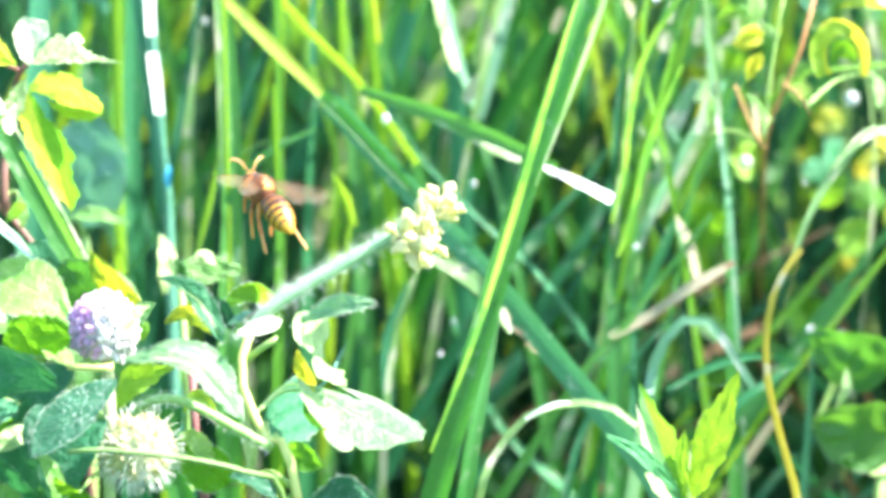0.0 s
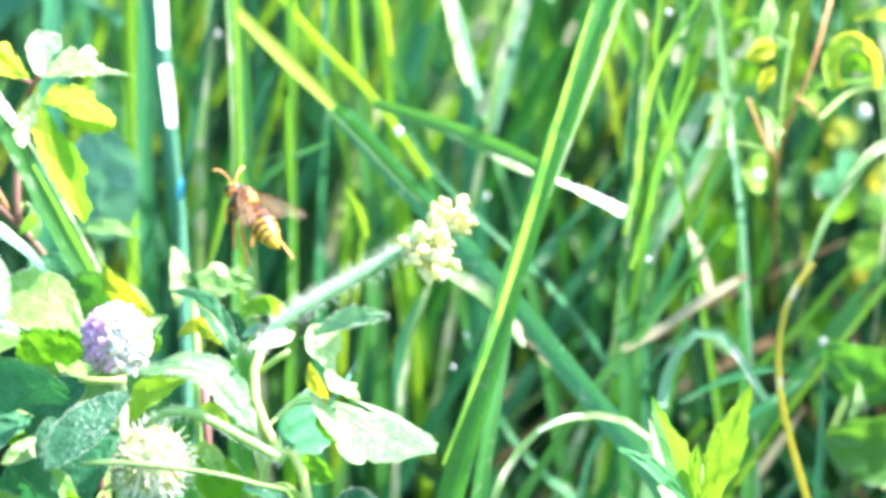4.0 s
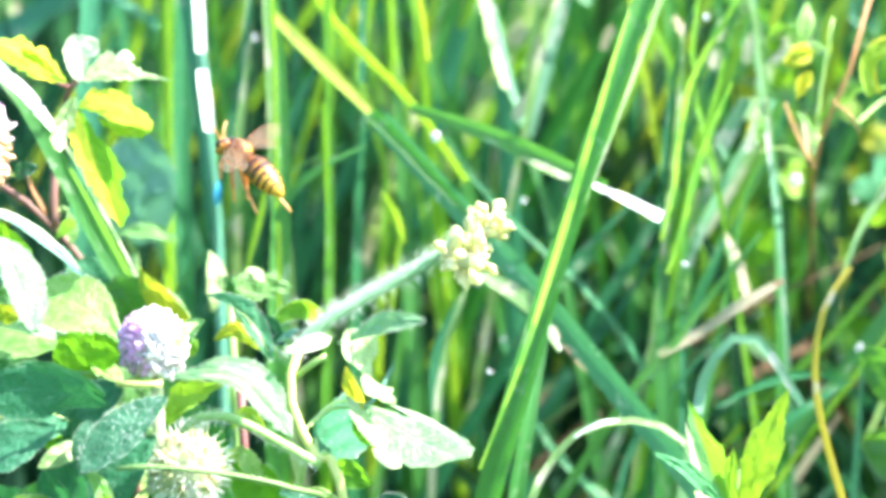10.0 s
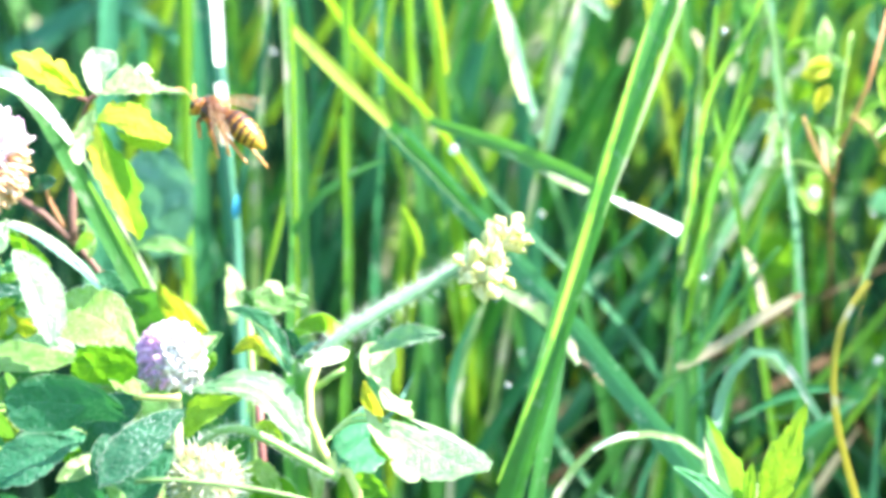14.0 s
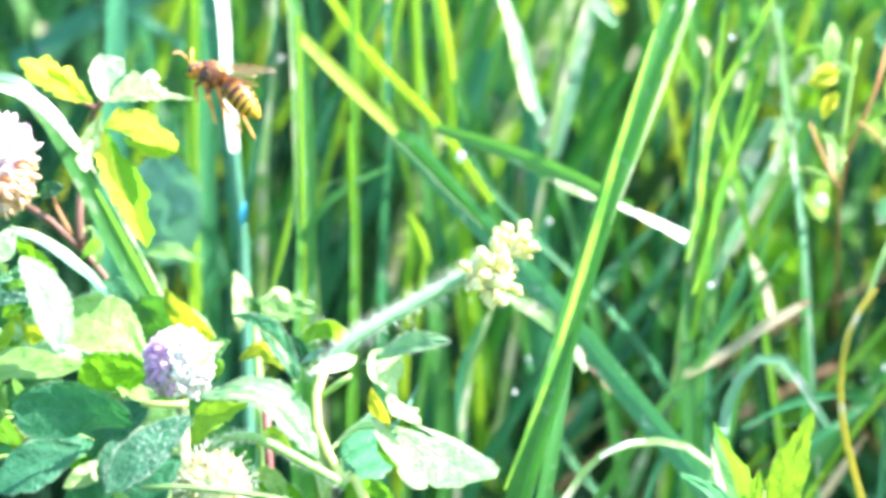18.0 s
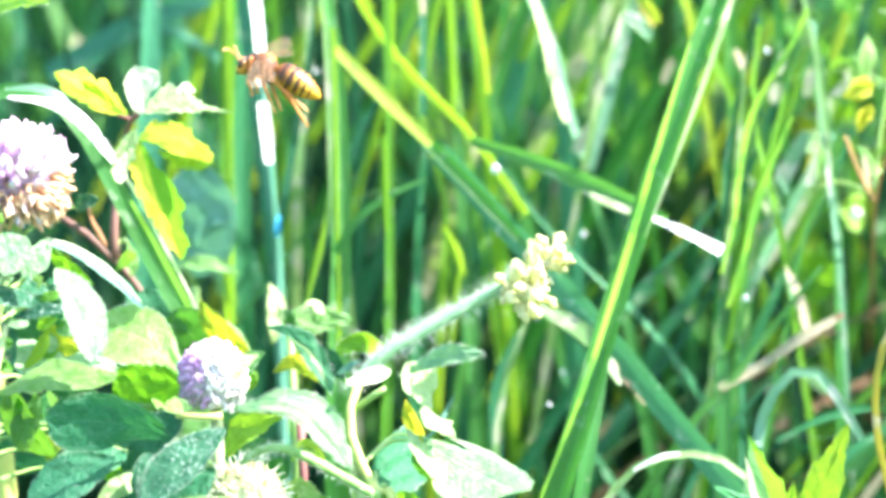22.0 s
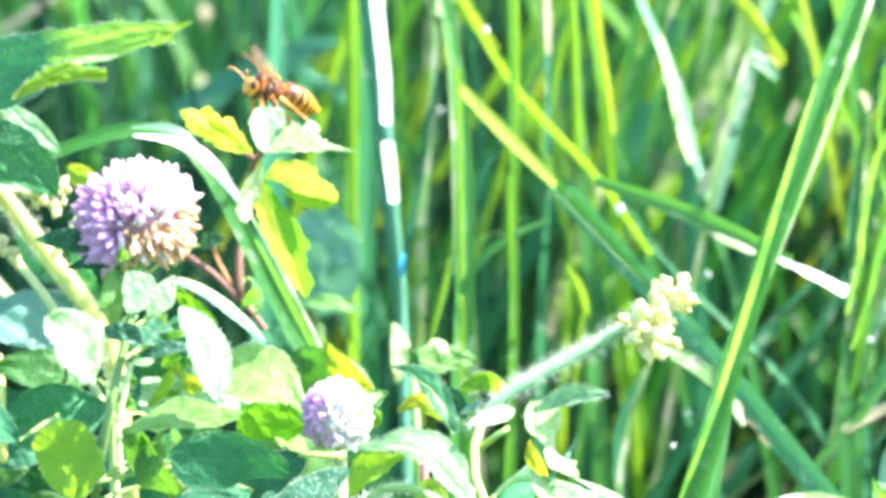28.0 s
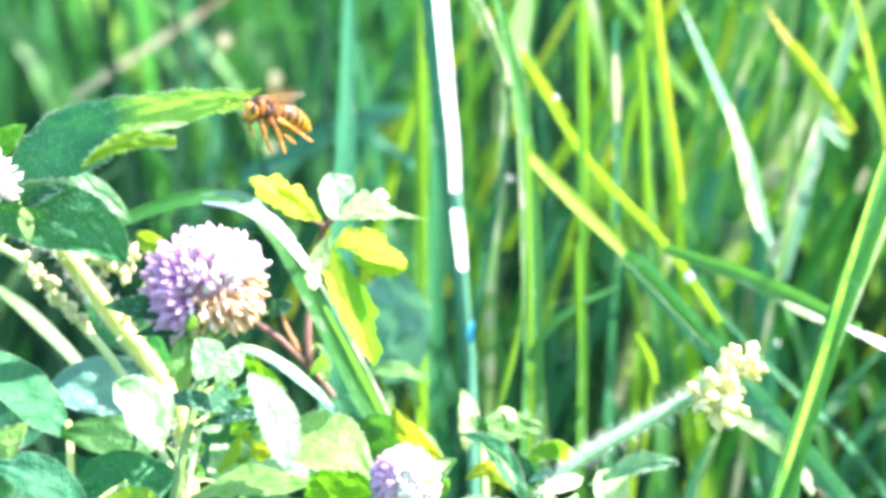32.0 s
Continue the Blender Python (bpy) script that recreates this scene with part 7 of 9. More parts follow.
    frond(c, [(-0.1791, 0.9750, 0.4723), (-0.1660, 0.9690, 0.4723), (-0.1532, 0.9630, 0.4703), (-0.1423, 0.9570, 0.4636)], [0.00259, 0.00777, 0.00932, 0.00855, 0.00622, 0.00000], [0.00194, 0.00518, 0.00673, 0.00622, 0.00363, 0.00000], (-0.2, -1, 0.25), LEAF_DARK, "dark green leaf frosted with fine dew", teeth=24, tooth=0.0007, fold=0.12, crinkle=0.0012, rows=50, half=8, seed=26, fringe=True)
    leaf(c, (-0.1695, 0.9681, 0.4755), (-0.1582, 0.9638, 0.4798), 0.00456, (-0.1, -1, 0.4), LEAF_BLUE, fold=0.3)
    leaf(c, (-0.1689, 0.9679, 0.4745), (-0.1663, 0.9616, 0.4677), 0.00349, (0.2, -0.9, 0.4), LEAF_LIGHT)
    leaf(c, (-0.1818, 0.9797, 0.4836), (-0.1693, 0.9763, 0.4935), 0.00670, (0.2, -0.9, 0.3), LEAF_GLOW, teeth=8)
    leaf(c, (-0.1682, 1.0341, 0.4757), (-0.1529, 1.0320, 0.4634), 0.00536, (0.2, -0.9, 0.3), LEAF_MINT)
    # low leaves
    leaf(c, (-0.1438, 1.0295, 0.4206), (-0.1727, 1.0196, 0.4220), 0.01743, (0.7, -0.7, 0.7), LEAF_AQUA, shape=(0.8, 0.55), bow=0.08, label="smooth bluish leaf in the sun")
    leaf(c, (-0.1328, 0.9488, 0.4235), (-0.1436, 0.9412, 0.4382), 0.01416, (0.3, -0.8, 0.6), LEAF_MINT, teeth=16, shape=(0.8, 0.55), label="pale crinkled leaf")
    leaf(c, (-0.1404, 1.0026, 0.4121), (-0.1663, 1.0031, 0.4148), 0.01126, (0.4, -0.8, 0.5), LEAF, bow=0.06)
    leaf(c, (-0.1349, 0.9818, 0.4092), (-0.1617, 0.9807, 0.4033), 0.01609, (-0.1, -1, 0.3), LEAF_TEAL, bow=0.1)
    leaf(c, (-0.1666, 1.0127, 0.4117), (-0.1915, 1.0163, 0.4321), 0.01609, (0.7, -0.7, 0.6), LEAF_TEAL, bow=0.08)
    leaf(c, (-0.1822, 0.9617, 0.4105), (-0.1671, 0.9593, 0.4256), 0.00804, (0.6, -0.8, 0.6), LEAF_LIGHT, teeth=16)
    leaf(c, (-0.1533, 0.9608, 0.4053), (-0.1760, 0.9577, 0.4166), 0.01072, (0.0, -0.8, 0.6), LEAF_TEAL, bow=0.15)
    leaf(c, (-0.1571, 1.0208, 0.4002), (-0.1766, 1.0213, 0.4030), 0.01207, DIM, LEAF_TEAL)
    stem(c, [(-0.1633, 0.9990, 0.3919), (-0.1639, 1.0017, 0.4068), (-0.1663, 1.0134, 0.4157)], [0.00107, 0.00080], STEM_YELLOW, label="yellow side stem", count=10)
    leaf(c, (-0.1459, 1.0506, 0.4538), (-0.1544, 1.0513, 0.4580), 0.00670, BACK, LEAF_YELLOW)
    leaf(c, (-0.1656, 1.0389, 0.4454), (-0.1487, 1.0360, 0.4288), 0.00938, DIM, LEAF_TEAL)
    leaf(c, (-0.1529, 1.0380, 0.4399), (-0.1417, 1.0350, 0.4233), 0.01207, DIM, LEAF_TEAL)
    # shaded leaves deeper in the clover
    rnd = random.Random(91)
    for k in range(34):
        y = rnd.uniform(1.02, 1.07)
        b = Vector((rnd.uniform(-0.20, -0.06), y, rnd.uniform(0.345, 0.415) - 0.05 * (rnd.random() if k % 3 else 0)))
        a = rnd.uniform(-0.6, 3.6)
        t = b + Vector((math.cos(a), rnd.uniform(-0.3, 0.2), 0.7 * math.sin(a))) * rnd.uniform(0.018, 0.026)
        leaf(c, tuple(b), tuple(t), rnd.uniform(0.014, 0.02), (rnd.uniform(-0.8, 0.2), -1, rnd.uniform(-0.1, 0.4)), rnd.choice((LEAF_TEAL, LEAF_TEAL, LEAF, LEAF_DARK)), stalk=False, rows=18, half=4, shape=(0.8, 0.55), bow=0.06)
    # pale head at the outer side
    flower_head(c, (-0.1767, 0.9640, 0.4809), 0.00885, 70, lambda d, r: (PETAL_PALE, 0.1, 1.0), "pale pink clover head", seed=41)


# ---- briar with toothed yellow leaves on a reddish twig ----
def briar():
    c = thing("bramble_twig", "reddish bramble twig with toothed yellowing leaves", "bramble", at=(-0.0912, 0.9933, -0.0439))
    stem(c, [(-0.0868, 0.9920, -0.0511), (-0.0883, 1.0516, 0.2871), (-0.0947, 1.0591, 0.3869), (-0.1003, 1.0578, 0.4082), (-0.1090, 1.0598, 0.4199), (-0.1140, 1.0608, 0.4255), (-0.1248, 1.0622, 0.4333), (-0.1298, 1.0627, 0.4362)], [0.00201, 0.00143, 0.00115, 0.00086], TWIG, label="reddish twig", count=40)
    stem(c, [(-0.1114, 1.0603, 0.4227), (-0.1120, 1.0618, 0.4312), (-0.1108, 1.0638, 0.4426), (-0.1060, 1.0414, 0.4594), (-0.1024, 1.0372, 0.4642)], [0.00115, 0.00086, 0.00070], TWIG, label="reddish side twig", count=20)
    stem(c, [(-0.1054, 1.0418, 0.4615), (-0.1077, 1.0370, 0.4632), (-0.1086, 1.0322, 0.4649)], [0.00054, 0.00054], TWIG, count=8)
    stem(c, [(-0.1140, 1.0609, 0.4262), (-0.1176, 1.0621, 0.4326), (-0.1186, 1.0627, 0.4362)], [0.00067, 0.00040], TWIG_BROWN, count=10)
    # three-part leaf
    frond(c, [(-0.1004, 1.0160, 0.4660), (-0.0993, 1.0160, 0.4709), (-0.0960, 1.0160, 0.4767)], [0.00000, 0.00438, 0.00642, 0.00584, 0.00000], [0.00000, 0.00088, 0.00102, 0.00204, 0.00000], (0.5, -0.6, 0.62), LEAF_SUN_WHITE, "round leaflet lobe, strong sunlight painted white", teeth=6, tooth=0.0006, fold=0.08, crinkle=0.0004, seed=2)
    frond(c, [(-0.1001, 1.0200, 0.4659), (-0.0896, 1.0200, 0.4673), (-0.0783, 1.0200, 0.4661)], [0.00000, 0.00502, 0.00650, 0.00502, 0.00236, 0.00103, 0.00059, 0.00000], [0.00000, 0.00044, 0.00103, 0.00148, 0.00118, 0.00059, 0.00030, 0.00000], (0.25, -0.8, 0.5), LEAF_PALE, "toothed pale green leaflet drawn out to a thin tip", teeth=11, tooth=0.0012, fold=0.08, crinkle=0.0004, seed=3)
    frond(c, [(-0.0915, 1.0140, 0.4722), (-0.0892, 1.0140, 0.4731), (-0.0868, 1.0140, 0.4720)], [0.00000, 0.00150, 0.00000], [0.00000, 0.00245, 0.00000], (0.55, -0.5, 0.65), LEAF_SUN_WHITE, seed=4, crinkle=0.0003)
    frond(c, [(-0.1011, 1.0180, 0.4595), (-0.0964, 1.0180, 0.4595), (-0.0898, 1.0180, 0.4573), (-0.0829, 1.0180, 0.4541)], [0.00000, 0.00598, 0.00798, 0.00838, 0.00479, 0.00439, 0.00000], [0.00000, 0.00100, 0.00199, 0.00439, 0.00439, 0.00279, 0.00000], (-0.6, -0.75, -0.4), LEAF_GOLD, "toothed yellow leaflet lit through", teeth=5, tooth=0.0014, fold=0.05, crinkle=0.0005, seed=5)
    frond(c, [(-0.0962, 1.0160, 0.4576), (-0.0897, 1.0160, 0.4551), (-0.0828, 1.0160, 0.4542)], [0.00000, 0.00078, 0.00117, 0.00000], [0.00000, 0.00273, 0.00273, 0.00000], (-0.6, -0.75, -0.4), LEAF_LIME, teeth=5, tooth=0.0008, seed=6)
    frond(c, [(-0.1013, 1.0200, 0.4592), (-0.0986, 1.0200, 0.4500), (-0.0949, 1.0200, 0.4399), (-0.0912, 1.0200, 0.4295)], [0.00000, 0.00336, 0.00756, 0.00966, 0.00588, 0.00546, 0.00000], [0.00000, 0.00546, 0.00630, 0.00546, 0.00420, 0.00252, 0.00000], (-0.6, -0.75, -0.4), LEAF_HALF, "toothed leaflet, yellow on one half and green on the other", teeth=7, tooth=0.0014, fold=0.06, crinkle=0.0006, seed=7)
    frond(c, [(-0.1013, 1.0120, 0.4634), (-0.1040, 1.0120, 0.4575), (-0.1060, 1.0120, 0.4498)], [0.00000, 0.00217, 0.00260, 0.00145, 0.00000], [0.00000, 0.00174, 0.00232, 0.00232, 0.00000], (0.45, -0.7, 0.5), LEAF_PALE, "pale curled leaflet", teeth=6, tooth=0.0007, seed=8, fold=0.3, crinkle=0.0003)
    frond(c, [(-0.1031, 1.0080, 0.4581), (-0.1048, 1.0080, 0.4536), (-0.1046, 1.0080, 0.4501)], [0.00000, 0.00146, 0.00255, 0.00000], [0.00000, 0.00146, 0.00219, 0.00000], (0.6, -0.5, 0.6), LEAF_SUN_WHITE, seed=9, crinkle=0.0003)
    frond(c, [(-0.1039, 1.0200, 0.4656), (-0.1116, 1.0200, 0.4691), (-0.1219, 1.0200, 0.4759)], [0.00000, 0.00217, 0.00325, 0.00347, 0.00000], [0.00000, 0.00564, 0.00955, 0.00738, 0.00868, 0.00304, 0.00000], (-0.6, -0.75, -0.4), LEAF_GOLD, "lobed yellow-green leaflet", teeth=5, tooth=0.0015, fold=0.08, crinkle=0.0006, seed=10)
    frond(c, [(-0.1060, 1.0160, 0.4675), (-0.1106, 1.0160, 0.4711), (-0.1167, 1.0160, 0.4743)], [0.00000, 0.00087, 0.00087, 0.00000], [0.00000, 0.00262, 0.00306, 0.00000], (-0.6, -0.75, -0.4), LEAF_LIME, seed=11)
    frond(c, [(-0.1135, 1.0120, 0.4721), (-0.1165, 1.0120, 0.4757), (-0.1204, 1.0120, 0.4772)], [0.00000, 0.00147, 0.00166, 0.00000], [0.00000, 0.00147, 0.00129, 0.00000], (0.5, -0.6, 0.6), LEAF_LEMON, seed=12, crinkle=0.0003)
    leaf(c, (-0.1077, 1.0561, 0.4278), (-0.1070, 1.0546, 0.4193), 0.00366, UP_LIT, LEAF_LIGHT)
    leaf(c, (-0.1069, 1.0155, 0.4274), (-0.1015, 1.0064, 0.4338), 0.00304, UP_LIT, LEAF_LIGHT)


# ---- young leafy shoot ----
def shoot():
    c = thing("leafy_shoot", "bright lime green young shoot with toothed leaves", "weed", at=(0.0596, 0.9319, 0.0109))
    stem(c, [(0.0603, 0.9295, -0.0025), (0.0603, 0.9794, 0.2803), (0.0587, 0.9741, 0.3658), (0.0582, 0.9765, 0.3790)], [0.00188, 0.00161, 0.00121], STEM, count=24)
    frond(c, [(0.0564, 0.9720, 0.3685), (0.0512, 0.9670, 0.3822), (0.0456, 0.9620, 0.3987)], [0.00000, 0.00376, 0.00478, 0.00376, 0.00171, 0.00000], [0.00000, 0.00410, 0.00615, 0.00581, 0.00273, 0.00000], (-0.5, -0.8, -0.2), LEAF_TWIN, "toothed lime green leaf lit through", teeth=6, tooth=0.0009, fold=0.2, seed=101)
    frond(c, [(0.0524, 0.9620, 0.3725), (0.0476, 0.9585, 0.3830), (0.0448, 0.9550, 0.3951)], [0.00000, 0.00106, 0.00142, 0.00089, 0.00000], [0.00000, 0.00106, 0.00160, 0.00106, 0.00000], (0.55, -0.6, 0.6), LEAF_SUN_WHITE, "sunlit white edge painted on a young leaf", seed=102, crinkle=0.0003)
    frond(c, [(0.0591, 0.9720, 0.3685), (0.0635, 0.9685, 0.3837), (0.0692, 0.9650, 0.4010)], [0.00000, 0.00348, 0.00463, 0.00405, 0.00203, 0.00000], [0.00000, 0.00319, 0.00463, 0.00405, 0.00203, 0.00000], (-0.5, -0.8, -0.25), LEAF_LEMON, "toothed yellow-green leaf lit through", teeth=5, tooth=0.0009, fold=0.15, seed=103)
    frond(c, [(0.0567, 0.9580, 0.3723), (0.0557, 0.9560, 0.3816), (0.0560, 0.9540, 0.3894)], [0.00000, 0.00133, 0.00159, 0.00000], [0.00000, 0.00133, 0.00159, 0.00000], (-0.2, -1, 0.1), LEAF_LIME, seed=104)
    frond(c, [(0.0555, 0.9600, 0.3729), (0.0461, 0.9530, 0.3835), (0.0363, 0.9460, 0.3904)], [0.00000, 0.00161, 0.00228, 0.00134, 0.00000], [0.00000, 0.00161, 0.00201, 0.00107, 0.00000], (-0.1, -0.8, 0.6), LEAF_SPRING, "smooth bluish green young leaf", fold=0.2, seed=105)
    frond(c, [(0.0536, 0.9550, 0.3717), (0.0492, 0.9525, 0.3761), (0.0467, 0.9500, 0.3799)], [0.00000, 0.00278, 0.00278, 0.00000], [0.00000, 0.00238, 0.00238, 0.00000], (0.4, -0.5, 0.8), LEAF_PALE, seed=106, crinkle=0.0003)


# ---- thicket at the right: reddish forked stem, round leaves ----
def thicket():
    c = thing("forked_weed", "reddish forked weed with round yellow leaves", "weed", at=(0.1053, 1.2856, -0.1716))
    stem(c, [(0.1053, 1.2856, -0.1716), (0.1044, 1.3475, 0.1796), (0.1029, 1.3507, 0.3132), (0.0922, 1.2026, 0.3948), (0.0873, 1.1276, 0.4300), (0.0910, 1.1205, 0.4472), (0.0963, 1.1223, 0.4576), (0.1012, 1.1255, 0.4755)], [0.00097, 0.00090, 0.00070, 0.00055], TWIG_BROWN, label="reddish brown forked stem", count=40)
    stem(c, [(0.0868, 1.1274, 0.4285), (0.0827, 1.1287, 0.4361), (0.0789, 1.1304, 0.4458)], [0.00070, 0.00050], TWIG_BROWN, count=10)
    stem(c, [(0.0874, 1.1277, 0.4308), (0.0883, 1.1304, 0.4458), (0.0919, 1.1344, 0.4684)], [0.00045, 0.00035], STEM, count=10)
    stem(c, [(0.0910, 1.1205, 0.4475), (0.0956, 1.1200, 0.4442), (0.0986, 1.1190, 0.4390)], [0.00045, 0.00030], TWIG_BROWN, count=10)
    leaf(c, (0.0853, 1.1082, 0.4352), (0.0795, 1.1003, 0.4477), 0.00418, UP_LIT, LEAF_LIGHT)
    frond(c, [(0.1122, 1.1100, 0.4507), (0.1115, 1.1100, 0.4598), (0.1066, 1.1100, 0.4643), (0.1018, 1.1100, 0.4622), (0.1007, 1.1100, 0.4556), (0.1029, 1.1100, 0.4513)], [0.00098, 0.00176, 0.00234, 0.00234, 0.00176, 0.00078], [0.00059, 0.00156, 0.00234, 0.00273, 0.00195, 0.00078], (-0.6, -0.75, -0.4), LEAF_SUNNY, "yellow leaf curled into a ring", seed=111, fold=0.3)
    frond(c, [(0.1036, 1.1180, 0.4536), (0.1068, 1.1180, 0.4582), (0.1105, 1.1180, 0.4536)], [0.00000, 0.00221, 0.00189, 0.00000], [0.00000, 0.00253, 0.00253, 0.00000], BACK, LEAF_GLOW, seed=112)
    frond(c, [(0.0782, 1.1100, 0.4586), (0.0818, 1.1100, 0.4613), (0.0854, 1.1100, 0.4625)], [0.00000, 0.00213, 0.00213, 0.00000], [0.00000, 0.00182, 0.00182, 0.00000], (-0.6, -0.75, -0.4), LEAF_SUNNY, "small yellow leaf lit through", seed=113)
    frond(c, [(0.0807, 1.1100, 0.4510), (0.0825, 1.1100, 0.4541), (0.0845, 1.1100, 0.4571)], [0.00000, 0.00189, 0.00157, 0.00000], [0.00000, 0.00157, 0.00157, 0.00000], (-0.6, -0.75, -0.4), LEAF_SUNNY, "small yellow leaf lit through", seed=114)
    frond(c, [(0.1038, 1.1000, 0.4706), (0.1100, 1.1000, 0.4721), (0.1180, 1.1000, 0.4703)], [0.00000, 0.00154, 0.00216, 0.00000], [0.00000, 0.00185, 0.00185, 0.00000], (0.3, -0.8, 0.4), LEAF_YELLOW, seed=115)
    frond(c, [(0.1125, 1.0900, 0.4750), (0.1140, 1.0900, 0.4733), (0.1184, 1.0900, 0.4724)], [0.00000, 0.00216, 0.00259, 0.00000], [0.00000, 0.00216, 0.00259, 0.00000], (0.6, -0.5, 0.6), LEAF_PALE, seed=116, crinkle=0.0003)
    frond(c, [(0.0665, 1.2000, 0.3935), (0.0740, 1.2000, 0.3955), (0.0822, 1.2000, 0.3919)], [0.00000, 0.00593, 0.00758, 0.00659, 0.00000], [0.00000, 0.00593, 0.00791, 0.00626, 0.00000], (-0.4, -1, 0.0), LEAF_GLOW, "round green leaf behind the grass", seed=121)
    frond(c, [(0.0775, 1.1200, 0.4579), (0.0817, 1.1200, 0.4594), (0.0856, 1.1200, 0.4606)], [0.00000, 0.00227, 0.00292, 0.00259, 0.00000], [0.00000, 0.00227, 0.00259, 0.00194, 0.00000], (-0.6, -0.75, -0.4), LEAF_SUNNY, "small yellow leaf lit through", seed=122)
    frond(c, [(0.0809, 1.1200, 0.4509), (0.0833, 1.1200, 0.4527), (0.0856, 1.1200, 0.4552)], [0.00000, 0.00135, 0.00150, 0.00000], [0.00000, 0.00150, 0.00150, 0.00000], (-0.6, -0.75, -0.4), LEAF_SUNNY, "small yellow leaf lit through", seed=123)
    frond(c, [(0.0779, 1.1100, 0.4602), (0.0811, 1.1100, 0.4614), (0.0848, 1.1100, 0.4620)], [0.00000, 0.00304, 0.00364, 0.00000], [0.00000, 0.00273, 0.00334, 0.00000], (0.5, -0.6, 0.62), LEAF_SUNNY, "bright yellow leaf in the sun", fold=0.0, crinkle=0.0002, seed=126)
    frond(c, [(0.0808, 1.1100, 0.4496), (0.0825, 1.1100, 0.4538), (0.0846, 1.1100, 0.4559)], [0.00000, 0.00179, 0.00209, 0.00000], [0.00000, 0.00179, 0.00209, 0.00000], (0.5, -0.6, 0.62), LEAF_SUNNY, "bright yellow leaf in the sun", fold=0.0, crinkle=0.0002, seed=127)
    frond(c, [(0.0993, 1.1000, 0.4517), (0.0983, 1.1000, 0.4599), (0.1028, 1.1000, 0.4647), (0.1073, 1.1000, 0.4638)], [0.00089, 0.00207, 0.00237, 0.00207, 0.00118], [0.00089, 0.00207, 0.00237, 0.00207, 0.00118], (0.3, -0.85, 0.4), LEAF_LEMON, "pale yellow curled leaf in the sun", seed=128)
    leaf(c, (0.0819, 1.1328, 0.4594), (0.0850, 1.1352, 0.4729), 0.00579, UP_LIT, LEAF_LIGHT)
    leaf(c, (0.0703, 1.1378, 0.4301), (0.0709, 1.1300, 0.4436), 0.00771, UP_LIT, LEAF_LIGHT)
    leaf(c, (0.0756, 1.1532, 0.4600), (0.0834, 1.1439, 0.4650), 0.00524, UP_LIT, LEAF_LIGHT)
    leaf(c, (0.1163, 1.1309, 0.4488), (0.1163, 1.1193, 0.4405), 0.00401, UP_LIT, LEAF_LIGHT)
    rnd = random.Random(77)
    for k in range(210):
        u, v = rnd.uniform(0.06, 0.19), (rnd.uniform(0.40, 0.53) if k < 150 else rnd.uniform(0.355, 0.42))
        d = rnd.uniform(1.17, 1.45)
        b = Vector((u * d / 1.2, d, v - (d - 1.2) * 0.12))
        t = b + Vector((rnd.uniform(-1, 1), rnd.uniform(-0.5, 0.3), rnd.uniform(-0.6, 1))) * 0.012
        leaf(c, tuple(b), tuple(t), rnd.uniform(0.006, 0.014), (rnd.uniform(-0.4, 0.8), -0.7, rnd.uniform(0.0, 0.9)), rnd.choice((LEAF_GLOW, LEAF_LIME, LEAF, LEAF_YELLOW, LEAF, LEAF_TEAL, LEAF_GLOW)), stalk=False, rows=12, half=3, shape=(0.8, 0.6))
    d = thing("dock_plant", "broad round green leaves low in the grass", "weed", at=(0.1190, 1.1386, -0.0834))
    stem(d, [(0.1190, 1.1386, -0.0834), (0.1240, 1.1906, 0.2113), (0.1269, 1.1898, 0.3223)], [0.00225, 0.00161], STEM, count=14)
    leaf(d, (0.1243, 1.1269, 0.3686), (0.1003, 1.1187, 0.3796), 0.02004, DIM, LEAF, shape=(0.7, 0.5), label="round dark green leaf")
    leaf(d, (0.1247, 1.1139, 0.3525), (0.0994, 1.1048, 0.3584), 0.02140, DIM, LEAF, shape=(0.7, 0.5), label="round mid-green leaf in half shade")
    leaf(d, (0.1042, 1.0956, 0.3635), (0.1064, 1.0926, 0.3756), 0.00450, UP_LIT, LEAF_PALE)
    leaf(d, (0.1313, 1.1689, 0.3189), (0.1176, 1.1316, 0.3375), 0.00965, (0.2, -0.5, 0.9), LEAF_PALE, label="pale dry leaf")
    stem(d, [(0.1055, 1.1729, 0.3411), (0.1104, 1.1748, 0.3522), (0.1136, 1.1762, 0.3601)], [0.00080, 0.00064], STEM, count=8)


